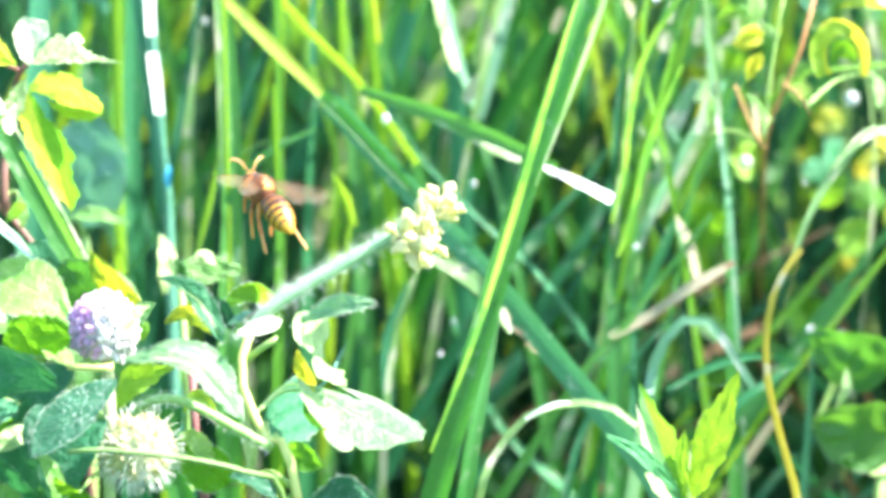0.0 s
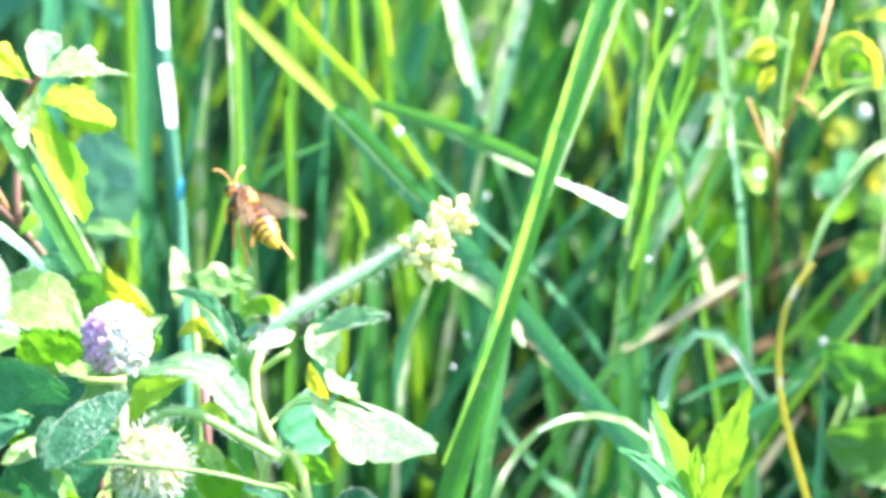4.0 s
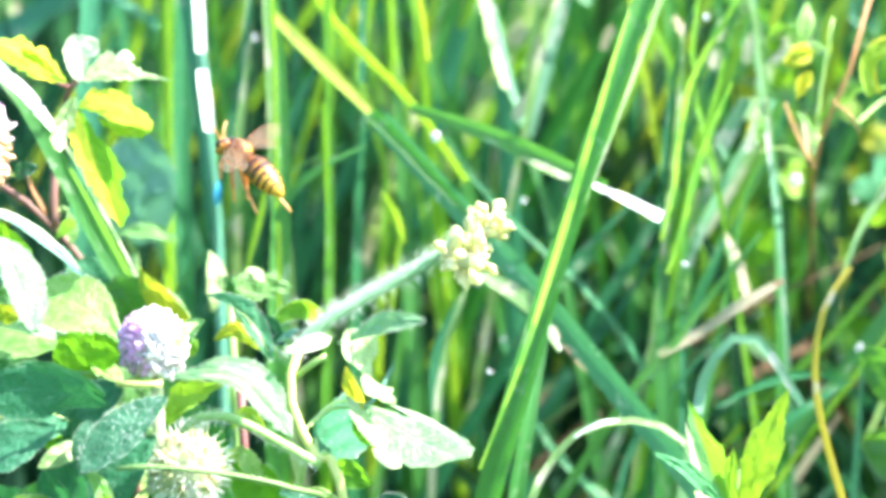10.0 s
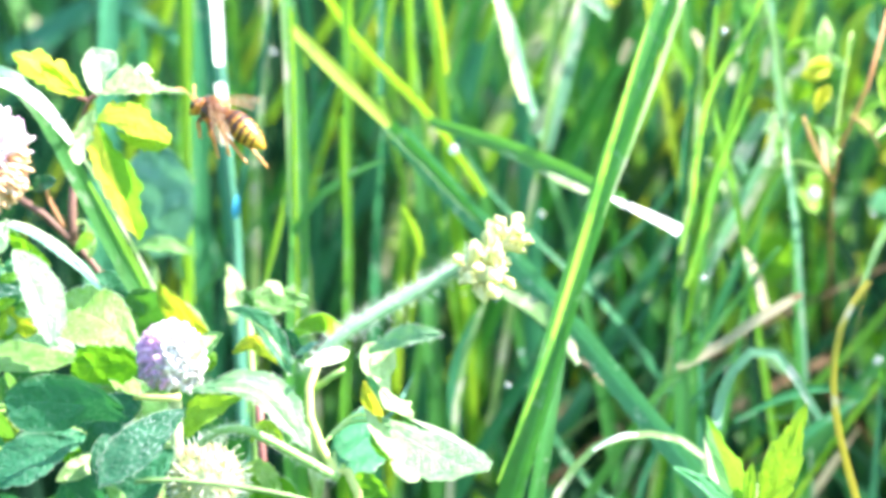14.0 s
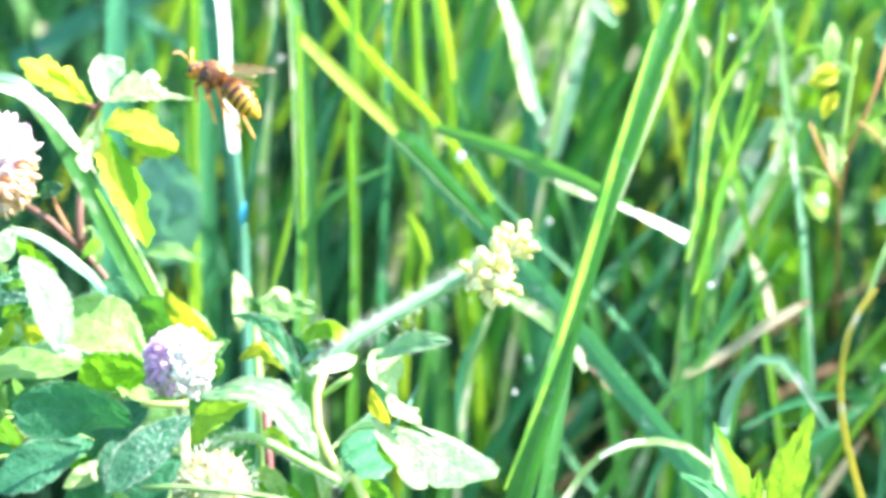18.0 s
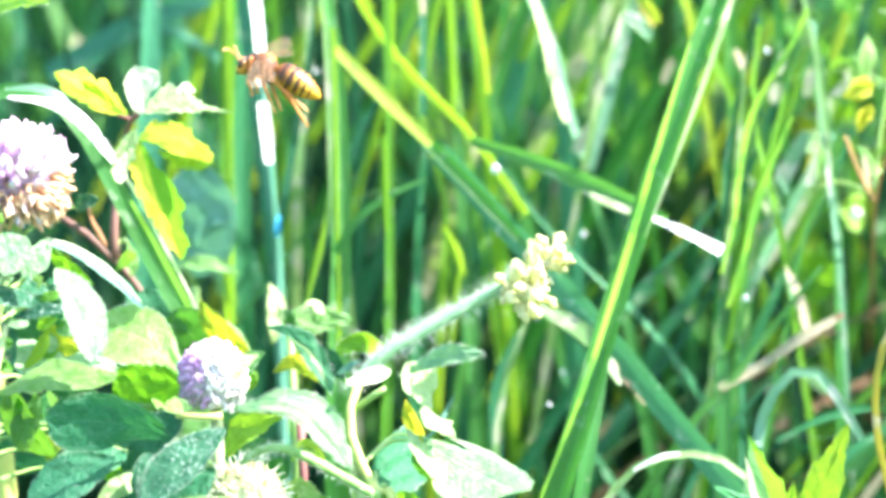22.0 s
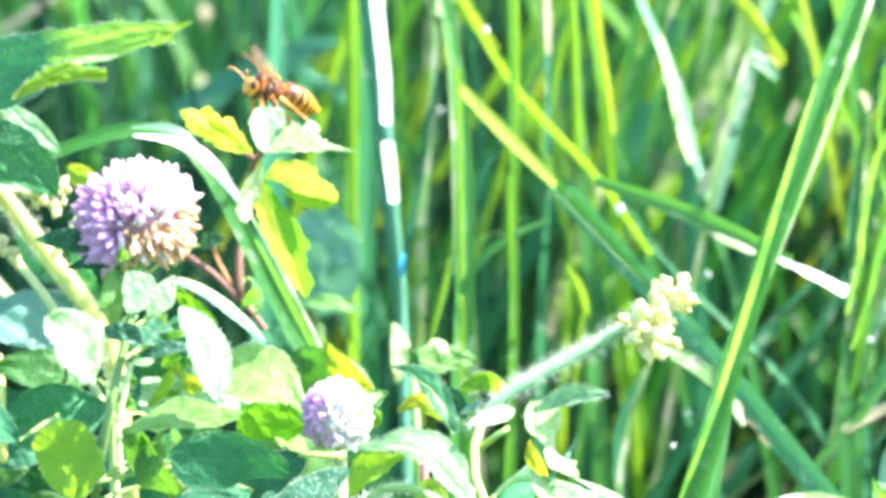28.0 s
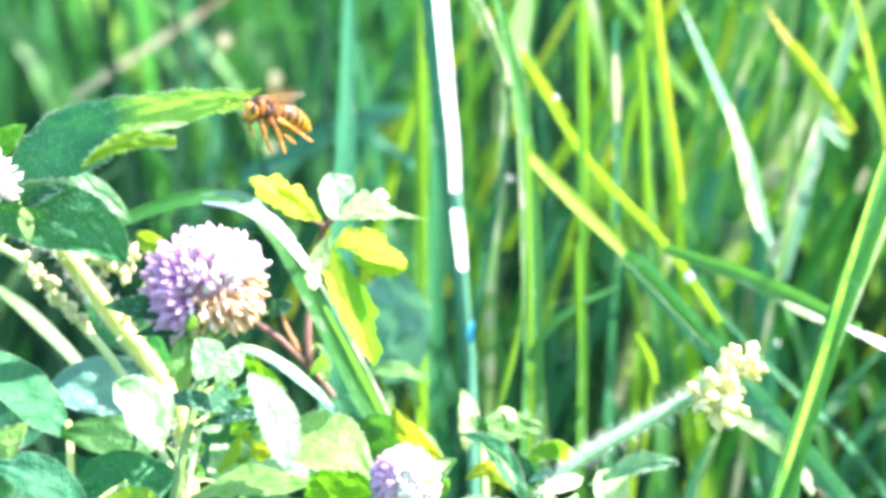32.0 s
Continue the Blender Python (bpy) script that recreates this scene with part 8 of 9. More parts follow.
# ---- smooth round leaf and glossy stalk behind the insect ----
def background_stalks():
    c = thing("round_leaf", "smooth round bluish leaf behind the bramble", "leaf", at=(-0.0916, 1.0533, -0.0490))
    stem(c, [(-0.0947, 1.0533, -0.0490), (-0.0954, 1.1202, 0.3306), (-0.0977, 1.1331, 0.4035)], [0.00147, 0.00118], STEM, count=14)
    leaf(c, (-0.0977, 1.1335, 0.4058), (-0.0946, 1.1289, 0.4376), 0.02231, (-0.15, -1, 0.3), LEAF_AQUA, shape=(0.85, 0.5), bow=0.03, fold=0.05)
    leaf(c, (-0.1021, 1.1142, 0.4114), (-0.0832, 1.1041, 0.4116), 0.00672, UP_LIT, LEAF_LIGHT)
    g = thing("reed_stalk", "glossy bluish reed stalk glinting in the sun", "reed", at=(-0.0706, 1.0652, -0.0393))
    stem(g, [(-0.0698, 1.0652, -0.0393), (-0.0722, 1.1219, 0.2823), (-0.0753, 1.1427, 0.4003), (-0.0773, 1.1423, 0.4270), (-0.0792, 1.1422, 0.4551), (-0.0820, 1.1467, 0.4809), (-0.0862, 1.1534, 0.5189), (-0.0916, 1.1593, 0.5523)], [0.0020, 0.00155, 0.00135, 0.00150, 0.00165], STEM_GLOSS, label="glossy bluish stalk", count=60, sides=16)
    # the stalk's two white sun highlights, added as pale strips
    blade([(-0.0796, 1.1387, 0.4583), (-0.0802, 1.1409, 0.4707), (-0.0820, 1.1436, 0.4859), (-0.0857, 1.1496, 0.5199), (-0.0897, 1.1537, 0.5434)], 0.00400, BLEACH_AND_GLINT, (0.6, -0.8, 0.3), parent=g, name="sheath", fold=0.3, taper=(0.75, 1.0, 1.1), label="white sun highlight on the stalk, added as a strip")
    blade([(-0.0773, 1.1350, 0.4372), (-0.0779, 1.1360, 0.4428), (-0.0787, 1.1370, 0.4488), (-0.0793, 1.1378, 0.4535)], 0.00350, BLEACH_AND_GLINT, (0.6, -0.8, 0.3), parent=g, name="sheath", fold=0.3, taper=(0.8, 1.0, 0.9), label="white sun highlight on the stalk, added as a strip")
    # sunlit leaf at the stalk's foot, brightness painted pale
    leaf(g, (-0.0742, 1.1009, 0.3938), (-0.0752, 1.1037, 0.4094), 0.00708, (0.5, -0.4, 0.8), LEAF_PALE, name="sheath", label="sunlit leaf, its brightness put into the pale colour")
    h = thing("nettle_top", "toothed light green leaves behind the clover", "weed", at=(-0.0643, 0.9892, -0.0095))
    stem(h, [(-0.0636, 0.9892, -0.0095), (-0.0650, 1.0521, 0.3470), (-0.0666, 1.0523, 0.4059)], [0.00134, 0.00094], STEM, count=14)
    frond(h, [(-0.0682, 1.0450, 0.4092), (-0.0597, 1.0450, 0.4098), (-0.0497, 1.0450, 0.4104)], [0.00096, 0.00383, 0.00574, 0.00415, 0.00191, 0.00000], [0.00128, 0.00351, 0.00383, 0.00287, 0.00160, 0.00000], (0.15, -0.75, 0.6), LEAF_LIGHT, "toothed light green leaf", teeth=8, tooth=0.0014, fold=0.1, crinkle=0.001, seed=71)
    # white highlight of the toothed leaf, added as a pale sheet
    frond(h, [(-0.0624, 1.0380, 0.4128), (-0.0598, 1.0380, 0.4154), (-0.0567, 1.0380, 0.4131)], [0.00000, 0.00149, 0.00149, 0.00000], [0.00000, 0.00223, 0.00186, 0.00000], (0.55, -0.5, 0.65), LEAF_PALE, seed=72, crinkle=0.0003)
    frond(h, [(-0.0675, 1.0440, 0.4135), (-0.0659, 1.0440, 0.4103), (-0.0665, 1.0440, 0.4062)], [0.00000, 0.00140, 0.00140, 0.00000], [0.00000, 0.00140, 0.00140, 0.00000], (0, -0.9, 0.4), LEAF, seed=73)
    b = thing("bramble", "reddish bramble stem between the clover leaves", "bramble", at=(-0.0577, 0.9526, 0.0131))
    stem(b, [(-0.0508, 0.9526, 0.0131), (-0.0549, 1.0034, 0.3015), (-0.0579, 1.0033, 0.3587), (-0.0606, 1.0067, 0.3778), (-0.0616, 1.0096, 0.3941)], [0.00161, 0.00134, 0.00107], TWIG, count=24)
    # small blue fleck of unknown kind, given a petal's shape
    p = thing("blue_fleck", "tiny sky blue fleck beside a stalk", "petal", at=(-0.0726, 1.1000, 0.4253))
    part("petal", mesh_of("petal", *leaf_geo((-0.0730, 1.1000, 0.4221), (-0.0722, 1.1000, 0.4289), 0.0021, (0, -1, 0.2), rows=8, half=3, origin=p.location)[:2], BLUE), p)


BLUE = solid_material("fleck_blue", (0.03, 0.30, 0.48), (0.06, 0.40, 0.58), 600, 0.5)
DEW = Mat("dew")
_p = DEW.n("BsdfPrincipled", Roughness=0.02, IOR=1.33)
# milky white base stands in for the sun's glint in a drop
_p.inputs["Transmission Weight"].default_value = 0.6
_p.inputs["Base Color"].default_value = (0.9, 0.93, 0.95, 1)
DEW.l(_p.outputs[0], DEW.out.inputs[0])


def dew(at, r):
    ob = new("dew_drop", ball_mesh("dew_drop", (r, r, r * 1.08), DEW.m, 0, 0, 10, 14))
    ob.location = at
    tagged(ob, "clear dew drop hanging on a grass blade", "dew drop", "dew drops")


budding_clover()
violet_clover()
blooming_clover()
hairy_clover()
briar()
shoot()
thicket()
background_stalks()
for place, r in (((-0.0153, 1.1189, 0.4382), 0.00133), ((0.0862, 1.1860, 0.4159), 0.00177), ((0.1163, 1.1892, 0.4338), 0.00193), ((0.1030, 1.1581, 0.3727), 0.00129), ((0.0549, 1.1391, 0.3800), 0.00118)):
    dew(place, r)
rnd = random.Random(63)
for k in range(44):
    d = rnd.uniform(1.10, 1.34)
    dew((rnd.uniform(-0.10, 0.14) * d, d, 0.60 - 0.176 * d + rnd.uniform(-0.055, 0.09)), rnd.uniform(0.0004, 0.0011))

# ---- the wasp: nose along +x, its left side along +y ----
def chitin(name, a, b, rough=0.35, scale=900):
    return solid_material(name, a, b, scale, rough, bump=0.25, per_object=0.08)


WASP_YELLOW = chitin("wasp_yellow", (0.44, 0.195, 0.014), (0.62, 0.32, 0.030))
WASP_FACE = chitin("wasp_face", (0.38, 0.20, 0.015), (0.54, 0.31, 0.04), 0.45)
WASP_DARK = chitin("wasp_dark", (0.022, 0.010, 0.005), (0.06, 0.022, 0.008))
WASP_RUST = chitin("wasp_rust", (0.05, 0.016, 0.004), (0.17, 0.055, 0.012), 0.55, 1600)
WASP_BROWN = chitin("wasp_brown", (0.09, 0.030, 0.006), (0.22, 0.080, 0.012), 0.5)
WASP_ORANGE = chitin("wasp_orange", (0.40, 0.15, 0.020), (0.55, 0.24, 0.045), 0.45)
WASP_LEG = chitin("wasp_leg", (0.36, 0.125, 0.018), (0.50, 0.20, 0.035))
WASP_FOOT = chitin("wasp_foot", (0.48, 0.22, 0.050), (0.62, 0.33, 0.09))
WASP_PALE = chitin("wasp_antenna", (0.46, 0.21, 0.07), (0.60, 0.32, 0.12))
WASP_EYE = chitin("wasp_eye", (0.03, 0.014, 0.008), (0.06, 0.03, 0.015), 0.2)
WASP_FUZZ = solid_material("wasp_fuzz", (0.34, 0.17, 0.05), (0.52, 0.29, 0.10), 900, 0.6, bump=0)


def wing_material():
    m = Mat("wasp_wing")
    p = m.n("BsdfPrincipled", Roughness=0.28)
    p.inputs["Base Color"].default_value = (0.62, 0.48, 0.34, 1)
    p.inputs["Specular IOR Level"].default_value = 0.9
    t = m.n("BsdfTranslucent", Color=(0.52, 0.32, 0.15, 1))
    a = m.n("MixShader", Fac=0.45)
    m.l(p.outputs[0], a.inputs[1])
    m.l(t.outputs[0], a.inputs[2])
    c = m.n("BsdfTransparent", Color=(0.95, 0.83, 0.66, 1))
    wrinkle = m.noise(900, 3)
    b = m.n("MixShader")
    m.l(m.math('MULTIPLY_ADD', wrinkle, 0.34, 0.0), b.inputs[0])
    m.l(c.outputs[0], b.inputs[1])
    m.l(a.outputs[0], b.inputs[2])
    m.l(b.outputs[0], m.out.inputs[0])
    m.l(m.bump(wrinkle, 0.5, 0.0004), p.inputs["Normal"])
    return m.m


WING = wing_material()
MM = 0.001


def turned(name, profile, material, segs=20, squash=1.0):
    """A body turned about x: profile of (x, z middle, radius) in millimetres."""
    verts, faces = [], []
    for x, z, r in profile:
        for k in range(segs):
            a = 2 * math.pi * k / segs
            verts.append((x * MM, math.cos(a) * r * MM, (z + math.sin(a) * r * squash) * MM))
    for i in range(len(profile) - 1):
        for k in range(segs):
            a, c = i * segs + k, i * segs + (k + 1) % segs
            faces.append((a, c, c + segs, a + segs))
    faces.append(tuple(range(segs))[::-1])
    faces.append(tuple(range((len(profile) - 1) * segs, len(profile) * segs)))
    return mesh_of(name, verts, faces, material)


def mm(*pts):
    return [tuple(c * MM for c in p) for p in pts]


# the abdomen, from the waist backwards: how far, radius
GIRTH = [(0.0, 0.9), (0.5, 1.9), (1.2, 2.6), (2.2, 3.1), (3.6, 3.35), (5.5, 3.45), (7.5, 3.25), (9.3, 2.7), (11.0, 1.9), (12.4, 1.05), (13.0, 0.6), (13.2, 0.12)]


def girth(q):
    for (a, ra), (b, rb) in zip(GIRTH, GIRTH[1:]):
        if q <= b:
            return ra + (rb - ra) * (q - a) / (b - a)
    return GIRTH[-1][1]


def sag(q):
    return -0.004 * q * q


def belt(name, q0, q1, scallop, material, lift, segs=28):
    """A band round the abdomen from q0 to q1 millimetres behind the waist; its hind edge runs in waves and narrows below."""
    verts, faces = [], []
    for i in range(4):
        for k in range(segs):
            a = 2 * math.pi * k / segs
            low = 0.55 if math.sin(a) < -0.3 else 1.0
            end = q0 + (q1 - q0) * low + scallop * math.cos(3 * a + 1.57) * 0.5
            q = q0 + (end - q0) * i / 3
            r = girth(q) + lift
            verts.append((-q * MM, math.cos(a) * r * MM, (sag(q) + math.sin(a) * r * 0.94) * MM))
    for i in range(3):
        for k in range(segs):
            a, c = i * segs + k, i * segs + (k + 1) % segs
            faces.append((a, c, c + segs, a + segs))
    return mesh_of(name, verts, faces, material)


def make_wasp():
    w = thing("wasp", "amber and brown banded wasp hovering with beating amber wings", "wasp")
    rnd = random.Random(3)

    def limb(name, parent, pts, radii, material, sides=8, count=10):
        return part(name, mesh_of(name, *tube_geo(mm(*pts), [r * MM for r in radii], sides, count), material), parent)

    def lump(name, parent, at, size, material, seed=1, label=""):
        ob = part(name, ball_mesh(name, tuple(s * MM for s in size), material, 0.04, seed, 10, 14), parent, label)
        ob.location = Vector(at) * MM
        return ob
    # head: broad yellow face, dark crown, brown cheeks behind long eyes
    head = lump("head", w, (10.3, 0, -0.35), (1.55, 2.45, 2.35), WASP_FACE, 1, "yellow face under a dark crown")
    lump("crown", head, (-0.35, 0, 1.35), (1.25, 1.75, 1.05), WASP_DARK, 2)
    lump("clypeus", head, (1.0, 0, -0.9), (0.75, 1.15, 1.05), WASP_FACE, 3)
    for s in (1, -1):
        lump("eye", head, (0.15, s * 1.8, 0.45), (0.95, 0.75, 1.35), WASP_EYE, 4, "dark glossy compound eye")
        lump("cheek", head, (-0.75, s * 1.75, 0.2), (0.65, 0.65, 1.3), WASP_ORANGE, 5)
        limb("antenna", head, [(1.0, s * 0.55, 1.0), (1.7, s * 0.9, 2.1), (2.7, s * 1.9, 3.2), (3.6, s * 3.2, 3.9), (4.1, s * 4.3, 3.9), (4.3, s * 5.0, 3.5)], [0.26, 0.2, 0.25, 0.28, 0.3, 0.22], WASP_PALE, 8, 20)
        limb("mandible", head, [(0.9, s * 0.8, -1.6), (1.3, s * 0.5, -2.2), (1.3, s * 0.1, -2.5)], [0.38, 0.32, 0.1], WASP_RUST, 6, 6)
    limb("neck", w, [(8.4, 0, 0.0), (10.2, 0, -0.1)], [0.9, 0.9], WASP_DARK)
    # thorax with its plates, collar and golden hairs
    thorax = part("thorax", turned("thorax", [(1.4, -0.15, 0.6), (2.0, 0.05, 1.9), (3.2, 0.2, 2.9), (5.0, 0.25, 3.3), (7.0, 0.2, 3.1), (8.4, 0.1, 2.4), (9.1, 0.0, 1.3)], WASP_RUST), w, "rusty brown thorax with orange and dark plates")
    for at, size, m in (((7.4, 0, 2.3), (1.1, 1.5, 0.85), WASP_DARK), ((5.6, 0, 3.0), (1.3, 1.1, 0.6), WASP_BROWN), ((3.9, 0.75, 2.85), (0.55, 0.75, 0.5), WASP_ORANGE), ((3.9, -0.75, 2.85), (0.55, 0.75, 0.5), WASP_ORANGE), ((2.9, 0, 2.2), (0.45, 1.4, 0.5), WASP_YELLOW), ((8.35, 0, 1.9), (0.4, 1.7, 0.7), WASP_BROWN)):
        lump("back_plate", thorax, at, [q * 1.25 for q in size], m, int(at[0]))
    for s in (1, -1):
        for at, size, m in (((7.9, 2.0, 0.7), (0.55, 0.7, 1.5), WASP_ORANGE), ((6.3, 2.75, -0.5), (0.95, 0.6, 1.2), WASP_DARK), ((4.6, 2.75, -0.2), (0.75, 0.6, 1.3), WASP_RUST), ((5.5, 2.75, 1.2), (0.55, 0.5, 0.5), WASP_DARK), ((5.5, 2.4, -1.9), (0.9, 0.6, 0.6), WASP_ORANGE), ((3.2, 2.2, -0.9), (0.7, 0.6, 0.9), WASP_BROWN), ((6.4, 2.3, 2.2), (0.6, 0.5, 0.45), WASP_DARK)):
            lump("side_plate", thorax, (at[0], s * at[1], at[2]), [q * 1.3 for q in size], m, int(at[0] * 2))
    v, f = [], []
    for _ in range(650):
        d = Vector((rnd.gauss(0, 0.7), rnd.gauss(0, 1), rnd.gauss(0.4, 1))).normalized()
        b = Vector((5.2 + d.x * 3.4, d.y * 3.1, 0.25 + d.z * 3.1)) * MM
        n = len(v)
        sd = d.orthogonal().normalized() * 0.03 * MM
        way = (d + Vector((-0.35, rnd.gauss(0, 0.2), rnd.gauss(0, 0.2)))).normalized()
        v += [b + sd, b - sd, b + way * rnd.uniform(0.3, 0.95) * MM]
        f += [(n, n + 1, n + 2)]
    part("fuzz", mesh_of("fuzz", v, f, WASP_FUZZ, smooth=False), w, "fine golden hairs", kind="stuff")
    limb("waist", w, [(2.0, 0, -0.1), (1.5, 0, -0.15), (0.9, 0, -0.2)], [0.6, 0.42, 0.5], WASP_DARK)
    # abdomen, hinged at the waist: overlapping rings, each with a dark hind band
    prof = []
    for i in range(28):
        q = 13.2 * i / 27
        step = 0.09 * ((q / 2.2) % 1.0) if 1 < q < 12 else 0.0
        prof.append((-q, sag(q), girth(q) + step))
    abdomen = part("abdomen", turned("abdomen", prof, WASP_YELLOW, 26, 0.94), w, "amber abdomen ringed with dark bands")
    abdomen.location = (1.9 * MM, 0, -0.15 * MM)
    for q0, q1, wave, m, lift in ((0.05, 2.1, 0.2, WASP_BROWN, 0.10), (1.9, 2.95, 0.2, WASP_DARK, 0.13), (2.9, 3.9, 0.3, WASP_BROWN, 0.11), (4.1, 5.4, 0.4, WASP_DARK, 0.14), (5.35, 5.8, 0.3, WASP_BROWN, 0.13), (6.4, 7.25, 0.45, WASP_DARK, 0.15), (7.2, 7.6, 0.3, WASP_BROWN, 0.14), (8.4, 9.1, 0.4, WASP_DARK, 0.16), (10.2, 10.7, 0.3, WASP_RUST, 0.16)):
        part("dark_band" if m != WASP_BROWN else "brown_band", belt("band", q0, q1, wave, m, lift), abdomen)
    limb("sting", abdomen, [(-12.9, 0, -0.7), (-13.7, 0, -0.85)], [0.16, 0.02], WASP_DARK, 6, 5)
    # legs, hanging in flight; the far hind leg trails
    legs = {}
    plan = {
        "front_leg": [(7.4, 1.2, -1.9), (8.1, 2.2, -3.4), (7.0, 2.6, -5.3), (6.8, 2.3, -6.8)],
        "middle_leg": [(5.0, 1.4, -2.1), (3.7, 2.7, -4.3), (1.9, 2.8, -7.4), (0.5, 2.6, -10.2)],
        "hind_leg": [(2.8, 1.3, -1.9), (-0.2, 2.6, -4.3), (-3.6, 2.8, -6.9), (-7.0, 2.7, -9.5)],
    }
    for s in (1, -1):
        for name, p in plan.items():
            p = [(x, s * y, z) for x, y, z in p]
            if s < 0 and name == "hind_leg":
                p = [p[0], (0.0, -3.4, -3.2), (-6.0, -4.8, -3.9), (-11.6, -5.6, -5.0)]
            hip = Vector(p[0])
            p = [tuple(Vector(q) - hip) for q in p]
            leg = limb(name, w, [p[0], tuple(0.5 * (a + b) for a, b in zip(p[0], p[1])), p[1]], [0.7, 0.78, 0.5], WASP_BROWN if name != "hind_leg" else WASP_ORANGE)
            leg.location = hip * MM
            limb("tibia", leg, [p[1], tuple(0.5 * (a + b) + 0.05 for a, b in zip(p[1], p[2])), p[2]], [0.42, 0.52, 0.46], WASP_LEG)
            limb("tarsus", leg, [p[2], tuple(0.6 * b + 0.4 * a for a, b in zip(p[2], p[3])), p[3], tuple(b + 0.6 * d for b, d in zip(p[3], (-0.8, 0, -0.4)))], [0.40, 0.36, 0.44, 0.25], WASP_FOOT)
            legs[(name, s)] = leg
    # wings: hinge at the origin, span along +y or -y, chord towards -x
    wings = {}
    for s in (1, -1):
        for name, span, chord, hx in (("forewing", 15.0, 4.4, 6.2), ("hindwing", 9.5, 3.3, 4.6)):
            verts, faces = [], []
            rows, cols = 14, 6
            for i in range(rows + 1):
                q = i / rows
                front = 0.25 * chord * math.sin(math.pi * min(1, q * 1.05)) * 0.6
                back = chord * (0.12 + 0.88 * math.sin(math.pi * (0.06 + 0.82 * q ** 1.3)) ** 0.9) * (1 if q < 0.97 else 0.75)
                for k in range(cols + 1):
                    c = k / cols
                    verts.append(((front - back * c) * MM, s * q * span * MM, (0.25 * math.sin(3.1 * c * 2 + q * 5) * q + 0.6 * q * (1 - q)) * MM))
            for i in range(rows):
                for k in range(cols):
                    a = i * (cols + 1) + k
                    faces.append((a, a + 1, a + cols + 2, a + cols + 1))
            wing = part(name, mesh_of(name, verts, faces, WING), w, "amber membrane wing")
            wing.location = (hx * MM, s * 2.1 * MM, 2.2 * MM)
            for c0, c1, r in ((0.02, 0.05, 0.13), (0.25, 0.30, 0.06), (0.5, 0.62, 0.05)):
                line = []
                for i in (0, 4, 8, 13):
                    c = c0 + (c1 - c0) * i / 13
                    k = min(cols, int(c * cols + 0.5))
                    line.append(tuple(Vector(verts[i * (cols + 1) + k]) + Vector((0, 0, 0.00003))))
                part("vein", mesh_of("vein", *tube_geo(line, [r * MM, r * 0.6 * MM], 5, 10), WASP_BROWN), wing)
            wings[(name, s)] = wing
    return w, abdomen, wings, legs


WASP, ABDOMEN, WINGS, LEGS = make_wasp()


# ---- what moves ----
FLIGHT = [
    (0.0, -0.0420, 1.0201, 0.4318, 0.0, -25.8, 124.0),
    (1.0, -0.0439, 1.0197, 0.4303, 0.0, -25.6, 121.0),
    (2.0, -0.0459, 1.0196, 0.4294, 0.0, -26.7, 125.0),
    (5.0, -0.0496, 1.0206, 0.4345, 0.0, -29.9, 132.0),
    (6.0, -0.0501, 1.0211, 0.4370, 0.0, -29.6, 135.0),
    (7.0, -0.0516, 1.0213, 0.4378, 0.0, -23.9, 136.0),
    (8.0, -0.0535, 1.0216, 0.4396, 0.0, -21.7, 138.0),
    (9.0, -0.0552, 1.0221, 0.4408, 0.0, -24.0, 141.0),
    (10.0, -0.0584, 1.0228, 0.4452, 0.0, -22.2, 145.0),
    (11.0, -0.0605, 1.0235, 0.4507, 0.0, -15.4, 149.0),
    (12.0, -0.0634, 1.0241, 0.4544, 0.0, -10.3, 152.0),
    (13.0, -0.0648, 1.0248, 0.4571, 0.0, -10.0, 155.0),
    (14.0, -0.0683, 1.0253, 0.4598, 0.0, -12.5, 154.0),
    (17.0, -0.0733, 1.0264, 0.4671, 0.0, -15.2, 153.0),
    (18.0, -0.0706, 1.0270, 0.4698, 0.0, -14.9, 156.0),
    (19.0, -0.0684, 1.0273, 0.4716, 0.0, -11.0, 158.0),
    (20.0, -0.0658, 1.0278, 0.4731, 0.0, -8.7, 160.0),
    (21.0, -0.0665, 1.0281, 0.4741, 0.0, -8.0, 164.0),
    (22.0, -0.0662, 1.0283, 0.4757, 0.0, -6.5, 168.0),
    (23.0, -0.0681, 1.0286, 0.4762, 0.0, -6.1, 172.0),
    (24.0, -0.0710, 1.0289, 0.4756, 0.0, -6.1, 179.0),
    (25.0, -0.0770, 1.0292, 0.4759, 0.0, -6.5, 193.0),
    (28.0, -0.0967, 1.0305, 0.4801, 0.0, -9.9, 216.0),
    (29.0, -0.1024, 1.0313, 0.4835, 0.0, -11.4, 223.0),
    (30.0, -0.1067, 1.0320, 0.4870, 0.0, -8.5, 226.0),
    (31.0, -0.1118, 1.0325, 0.4902, 0.0, -4.9, 227.0),
    (32.0, -0.1155, 1.0328, 0.4915, 0.0, -3.6, 228.0),
]
# seconds, droop of the abdomen
DROOP = [(0, 4), (1, 4.7), (2, 5.1), (5, 5.7), (6, 6.8), (7, 8.6), (8, 6.6), (9, 4), (10, 11.5), (11, 24), (12, 24), (13, 24), (14, 20.0), (17, 22.3), (18, 24), (19, 24), (20, 21.4), (21, 18.8), (22, 21.2), (23, 20.5), (24, 16.8), (25, 17.2), (28, 16.8), (29, 13.9), (30, 13.8), (31, 16.5), (32, 19.7)]
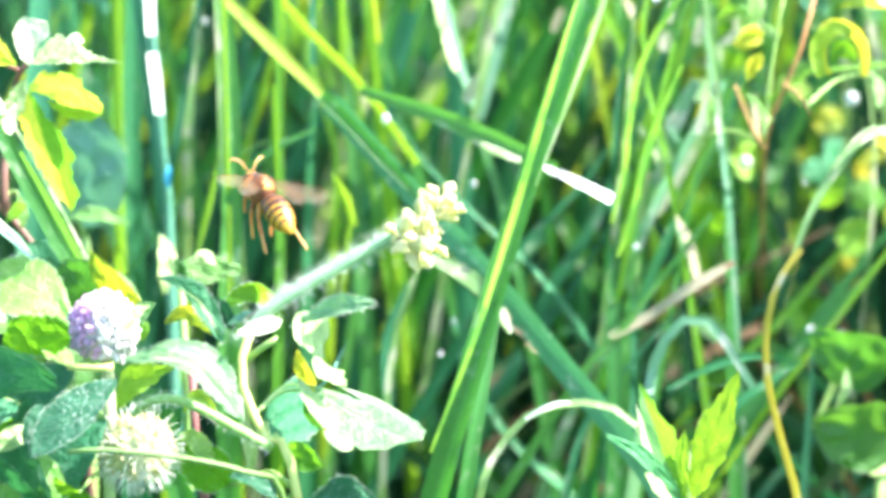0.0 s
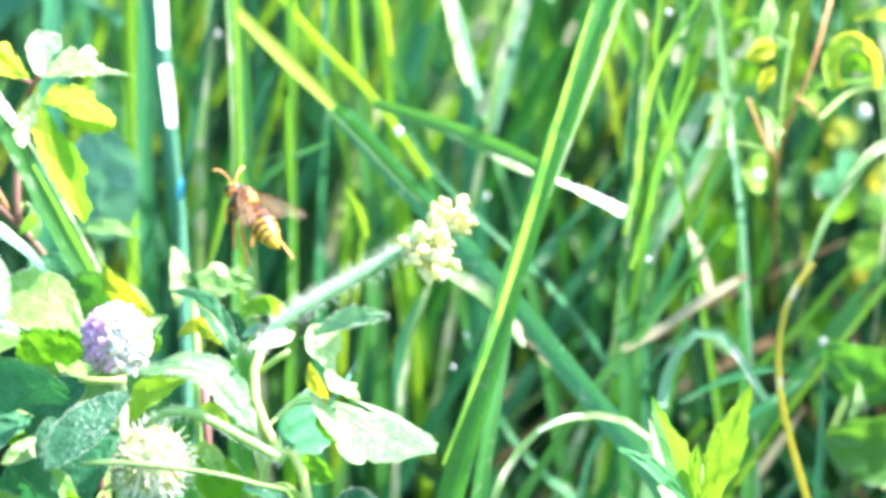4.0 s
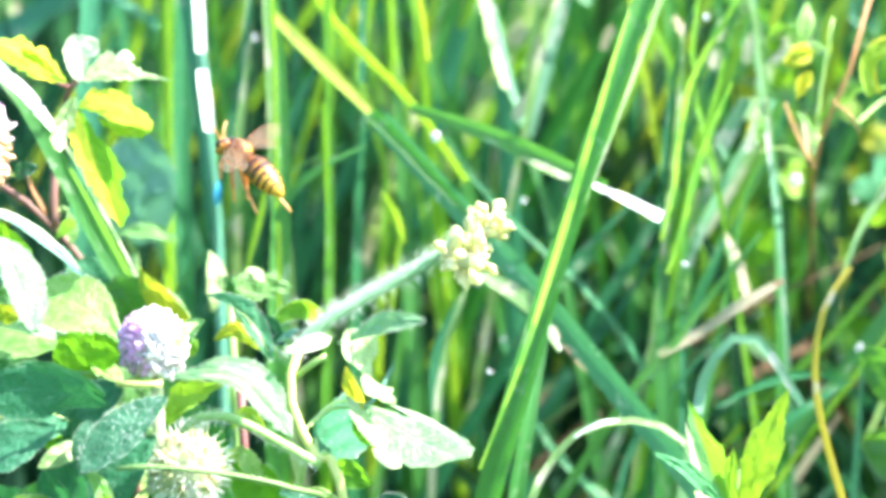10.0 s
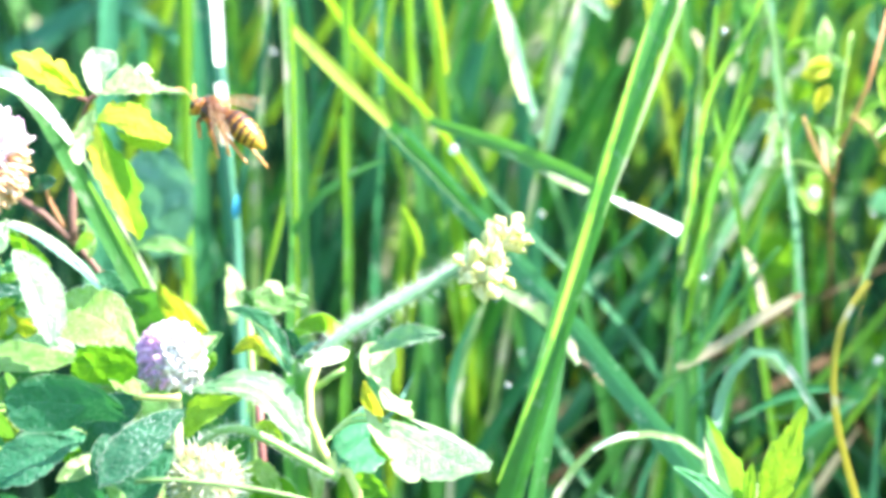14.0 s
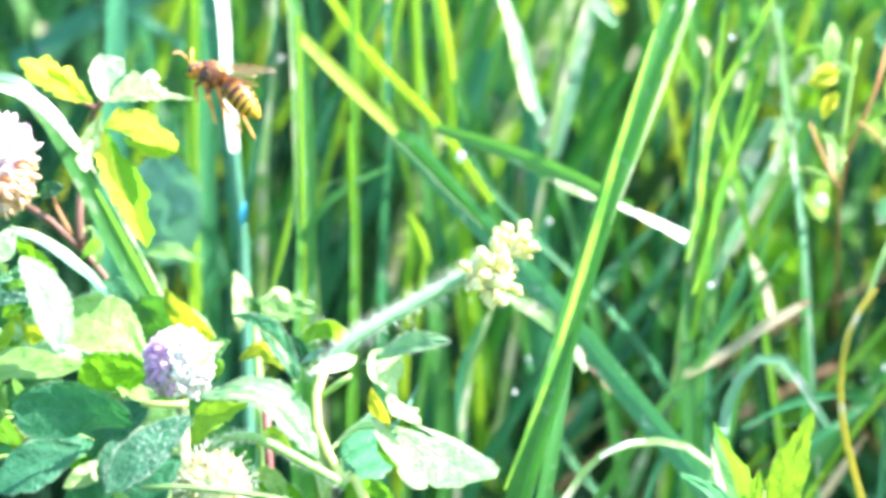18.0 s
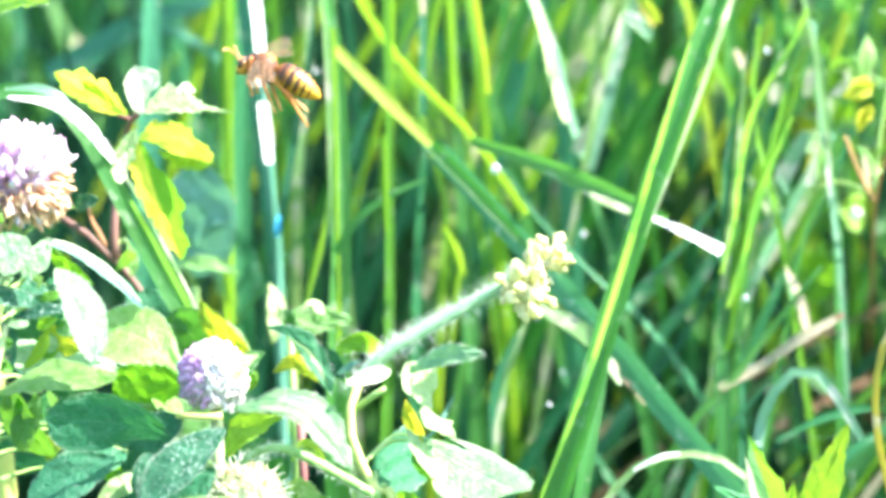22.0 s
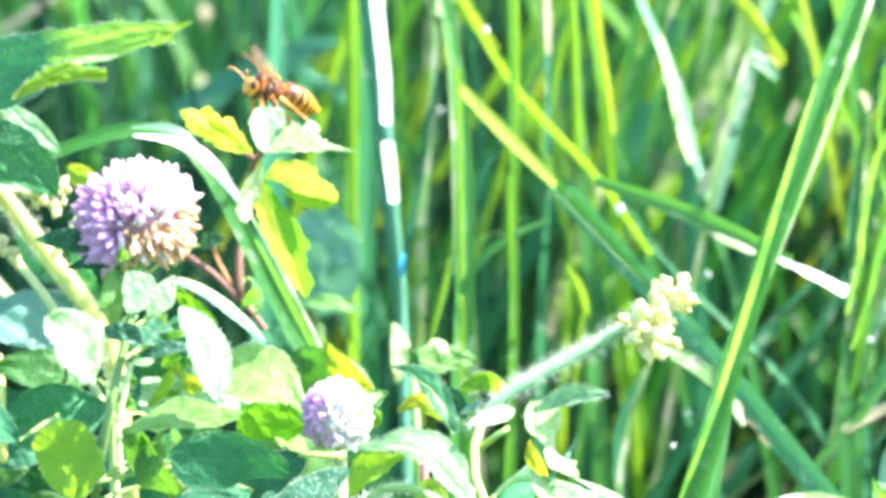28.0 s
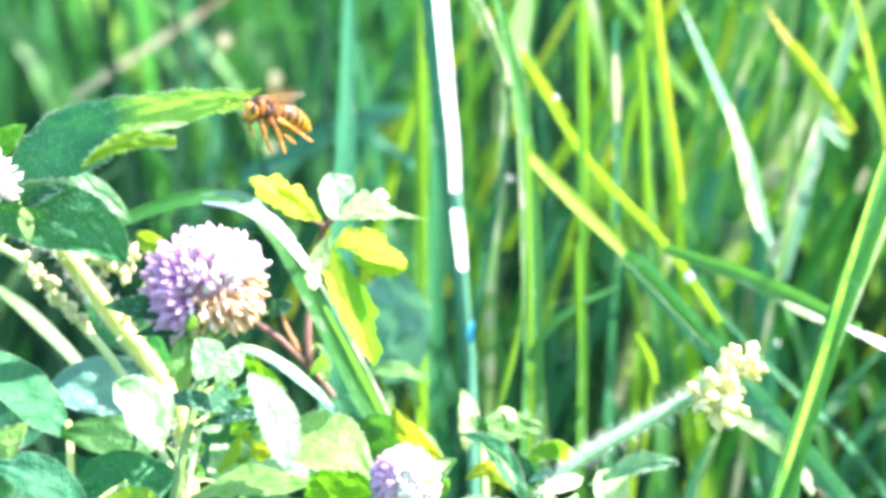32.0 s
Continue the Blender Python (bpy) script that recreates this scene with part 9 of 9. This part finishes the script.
# seconds: sweep back and rise of the left wings, then of the right wings
BEAT = {
    0: (7, 21, 37, 2), 1: (88, 1, 28, 11), 2: (67, 20, 17, 6), 5: (-12, 0, -24, 1), 6: (-3, -15, 28, 34), 7: (88, 4, 37, 24), 8: (88, 1, 35, 13),
    9: (43, -4, 43, 23), 10: (29, -4, -15, 10), 11: (-15, -15, -44, 25), 12: (62, 8, 21, 8), 13: (88, 20, 59, 21), 14: (52, -29, 10, -1), 17: (88, 12, 59, 13),
    18: (87, -1, 63, 10), 19: (-22, 4, -18, 7), 20: (87, -5, 47, 26), 21: (88, -4, 69, 21), 22: (8, -19, -2, 14), 23: (-18, -12, -32, 2), 24: (55, 24, 37, 17),
    25: (41, 25, 88, 27), 28: (-75, 24, 6, 31), 29: (-43, 23, 54, 29), 30: (-20, 28, 88, 13), 31: (-6, 27, 88, 6), 32: (-39, 20, 88, 9),
}


def beat(n, s):
    """Sweep and rise of a wing in the n-th thirtieth of a second; it passes through BEAT at the whole seconds."""
    near = round(n / 30)
    sweep, rise = 38 + 22 * math.cos(2.3 * n), 16 + 26 * math.sin(2.3 * n)
    if near in BEAT:
        k = max(0.0, 1 - abs(n - 30 * near) / 1.7)
        key = BEAT[near][:2] if s > 0 else BEAT[near][2:]
        sweep, rise = sweep + (key[0] - sweep) * k, rise + (key[1] - rise) * k
    return sweep, rise


def motions():
    walk(WASP, [(t, pose(x, y, z, rx, ry, rz)) for t, x, y, z, rx, ry, rz in FLIGHT])
    waist = Vector(ABDOMEN.location)
    walk(ABDOMEN, [(t, pose(*waist, 0, -droop, 0)) for t, droop in DROOP])
    # the far hind leg trails at first and is lowered later; the near ones swing a little
    hip = Vector(LEGS[("hind_leg", -1)].location)
    walk(LEGS[("hind_leg", -1)], [(t, pose(*hip, 0, a, 0)) for t, a in ((0, -8), (2, -4), (6, -2), (9, -4), (10, -14), (12, -24), (17, -32), (20, -42), (24, -38), (28, -22), (32, -16))])
    hip2 = Vector(LEGS[("hind_leg", 1)].location)
    walk(LEGS[("hind_leg", 1)], [(t, pose(*hip2, 0, a, 0)) for t, a in ((0, -4), (5, -4), (9, -2), (14, 2), (19, -4), (23, 8), (25, 10), (28, 8), (32, 10))])
    for (name, s), wing in WINGS.items():
        hinge = Vector(wing.location)
        rows = []
        for n in range(961):
            sweep, rise = beat(n, s)
            if name == "hindwing":
                sweep, rise = sweep + 14, rise - 6
            rows.append((n / 30, pose(*hinge, 0, 0, s * sweep) @ pose(0, 0, 0, s * rise, -12, 0)))
        walk(wing, rows)


motions()
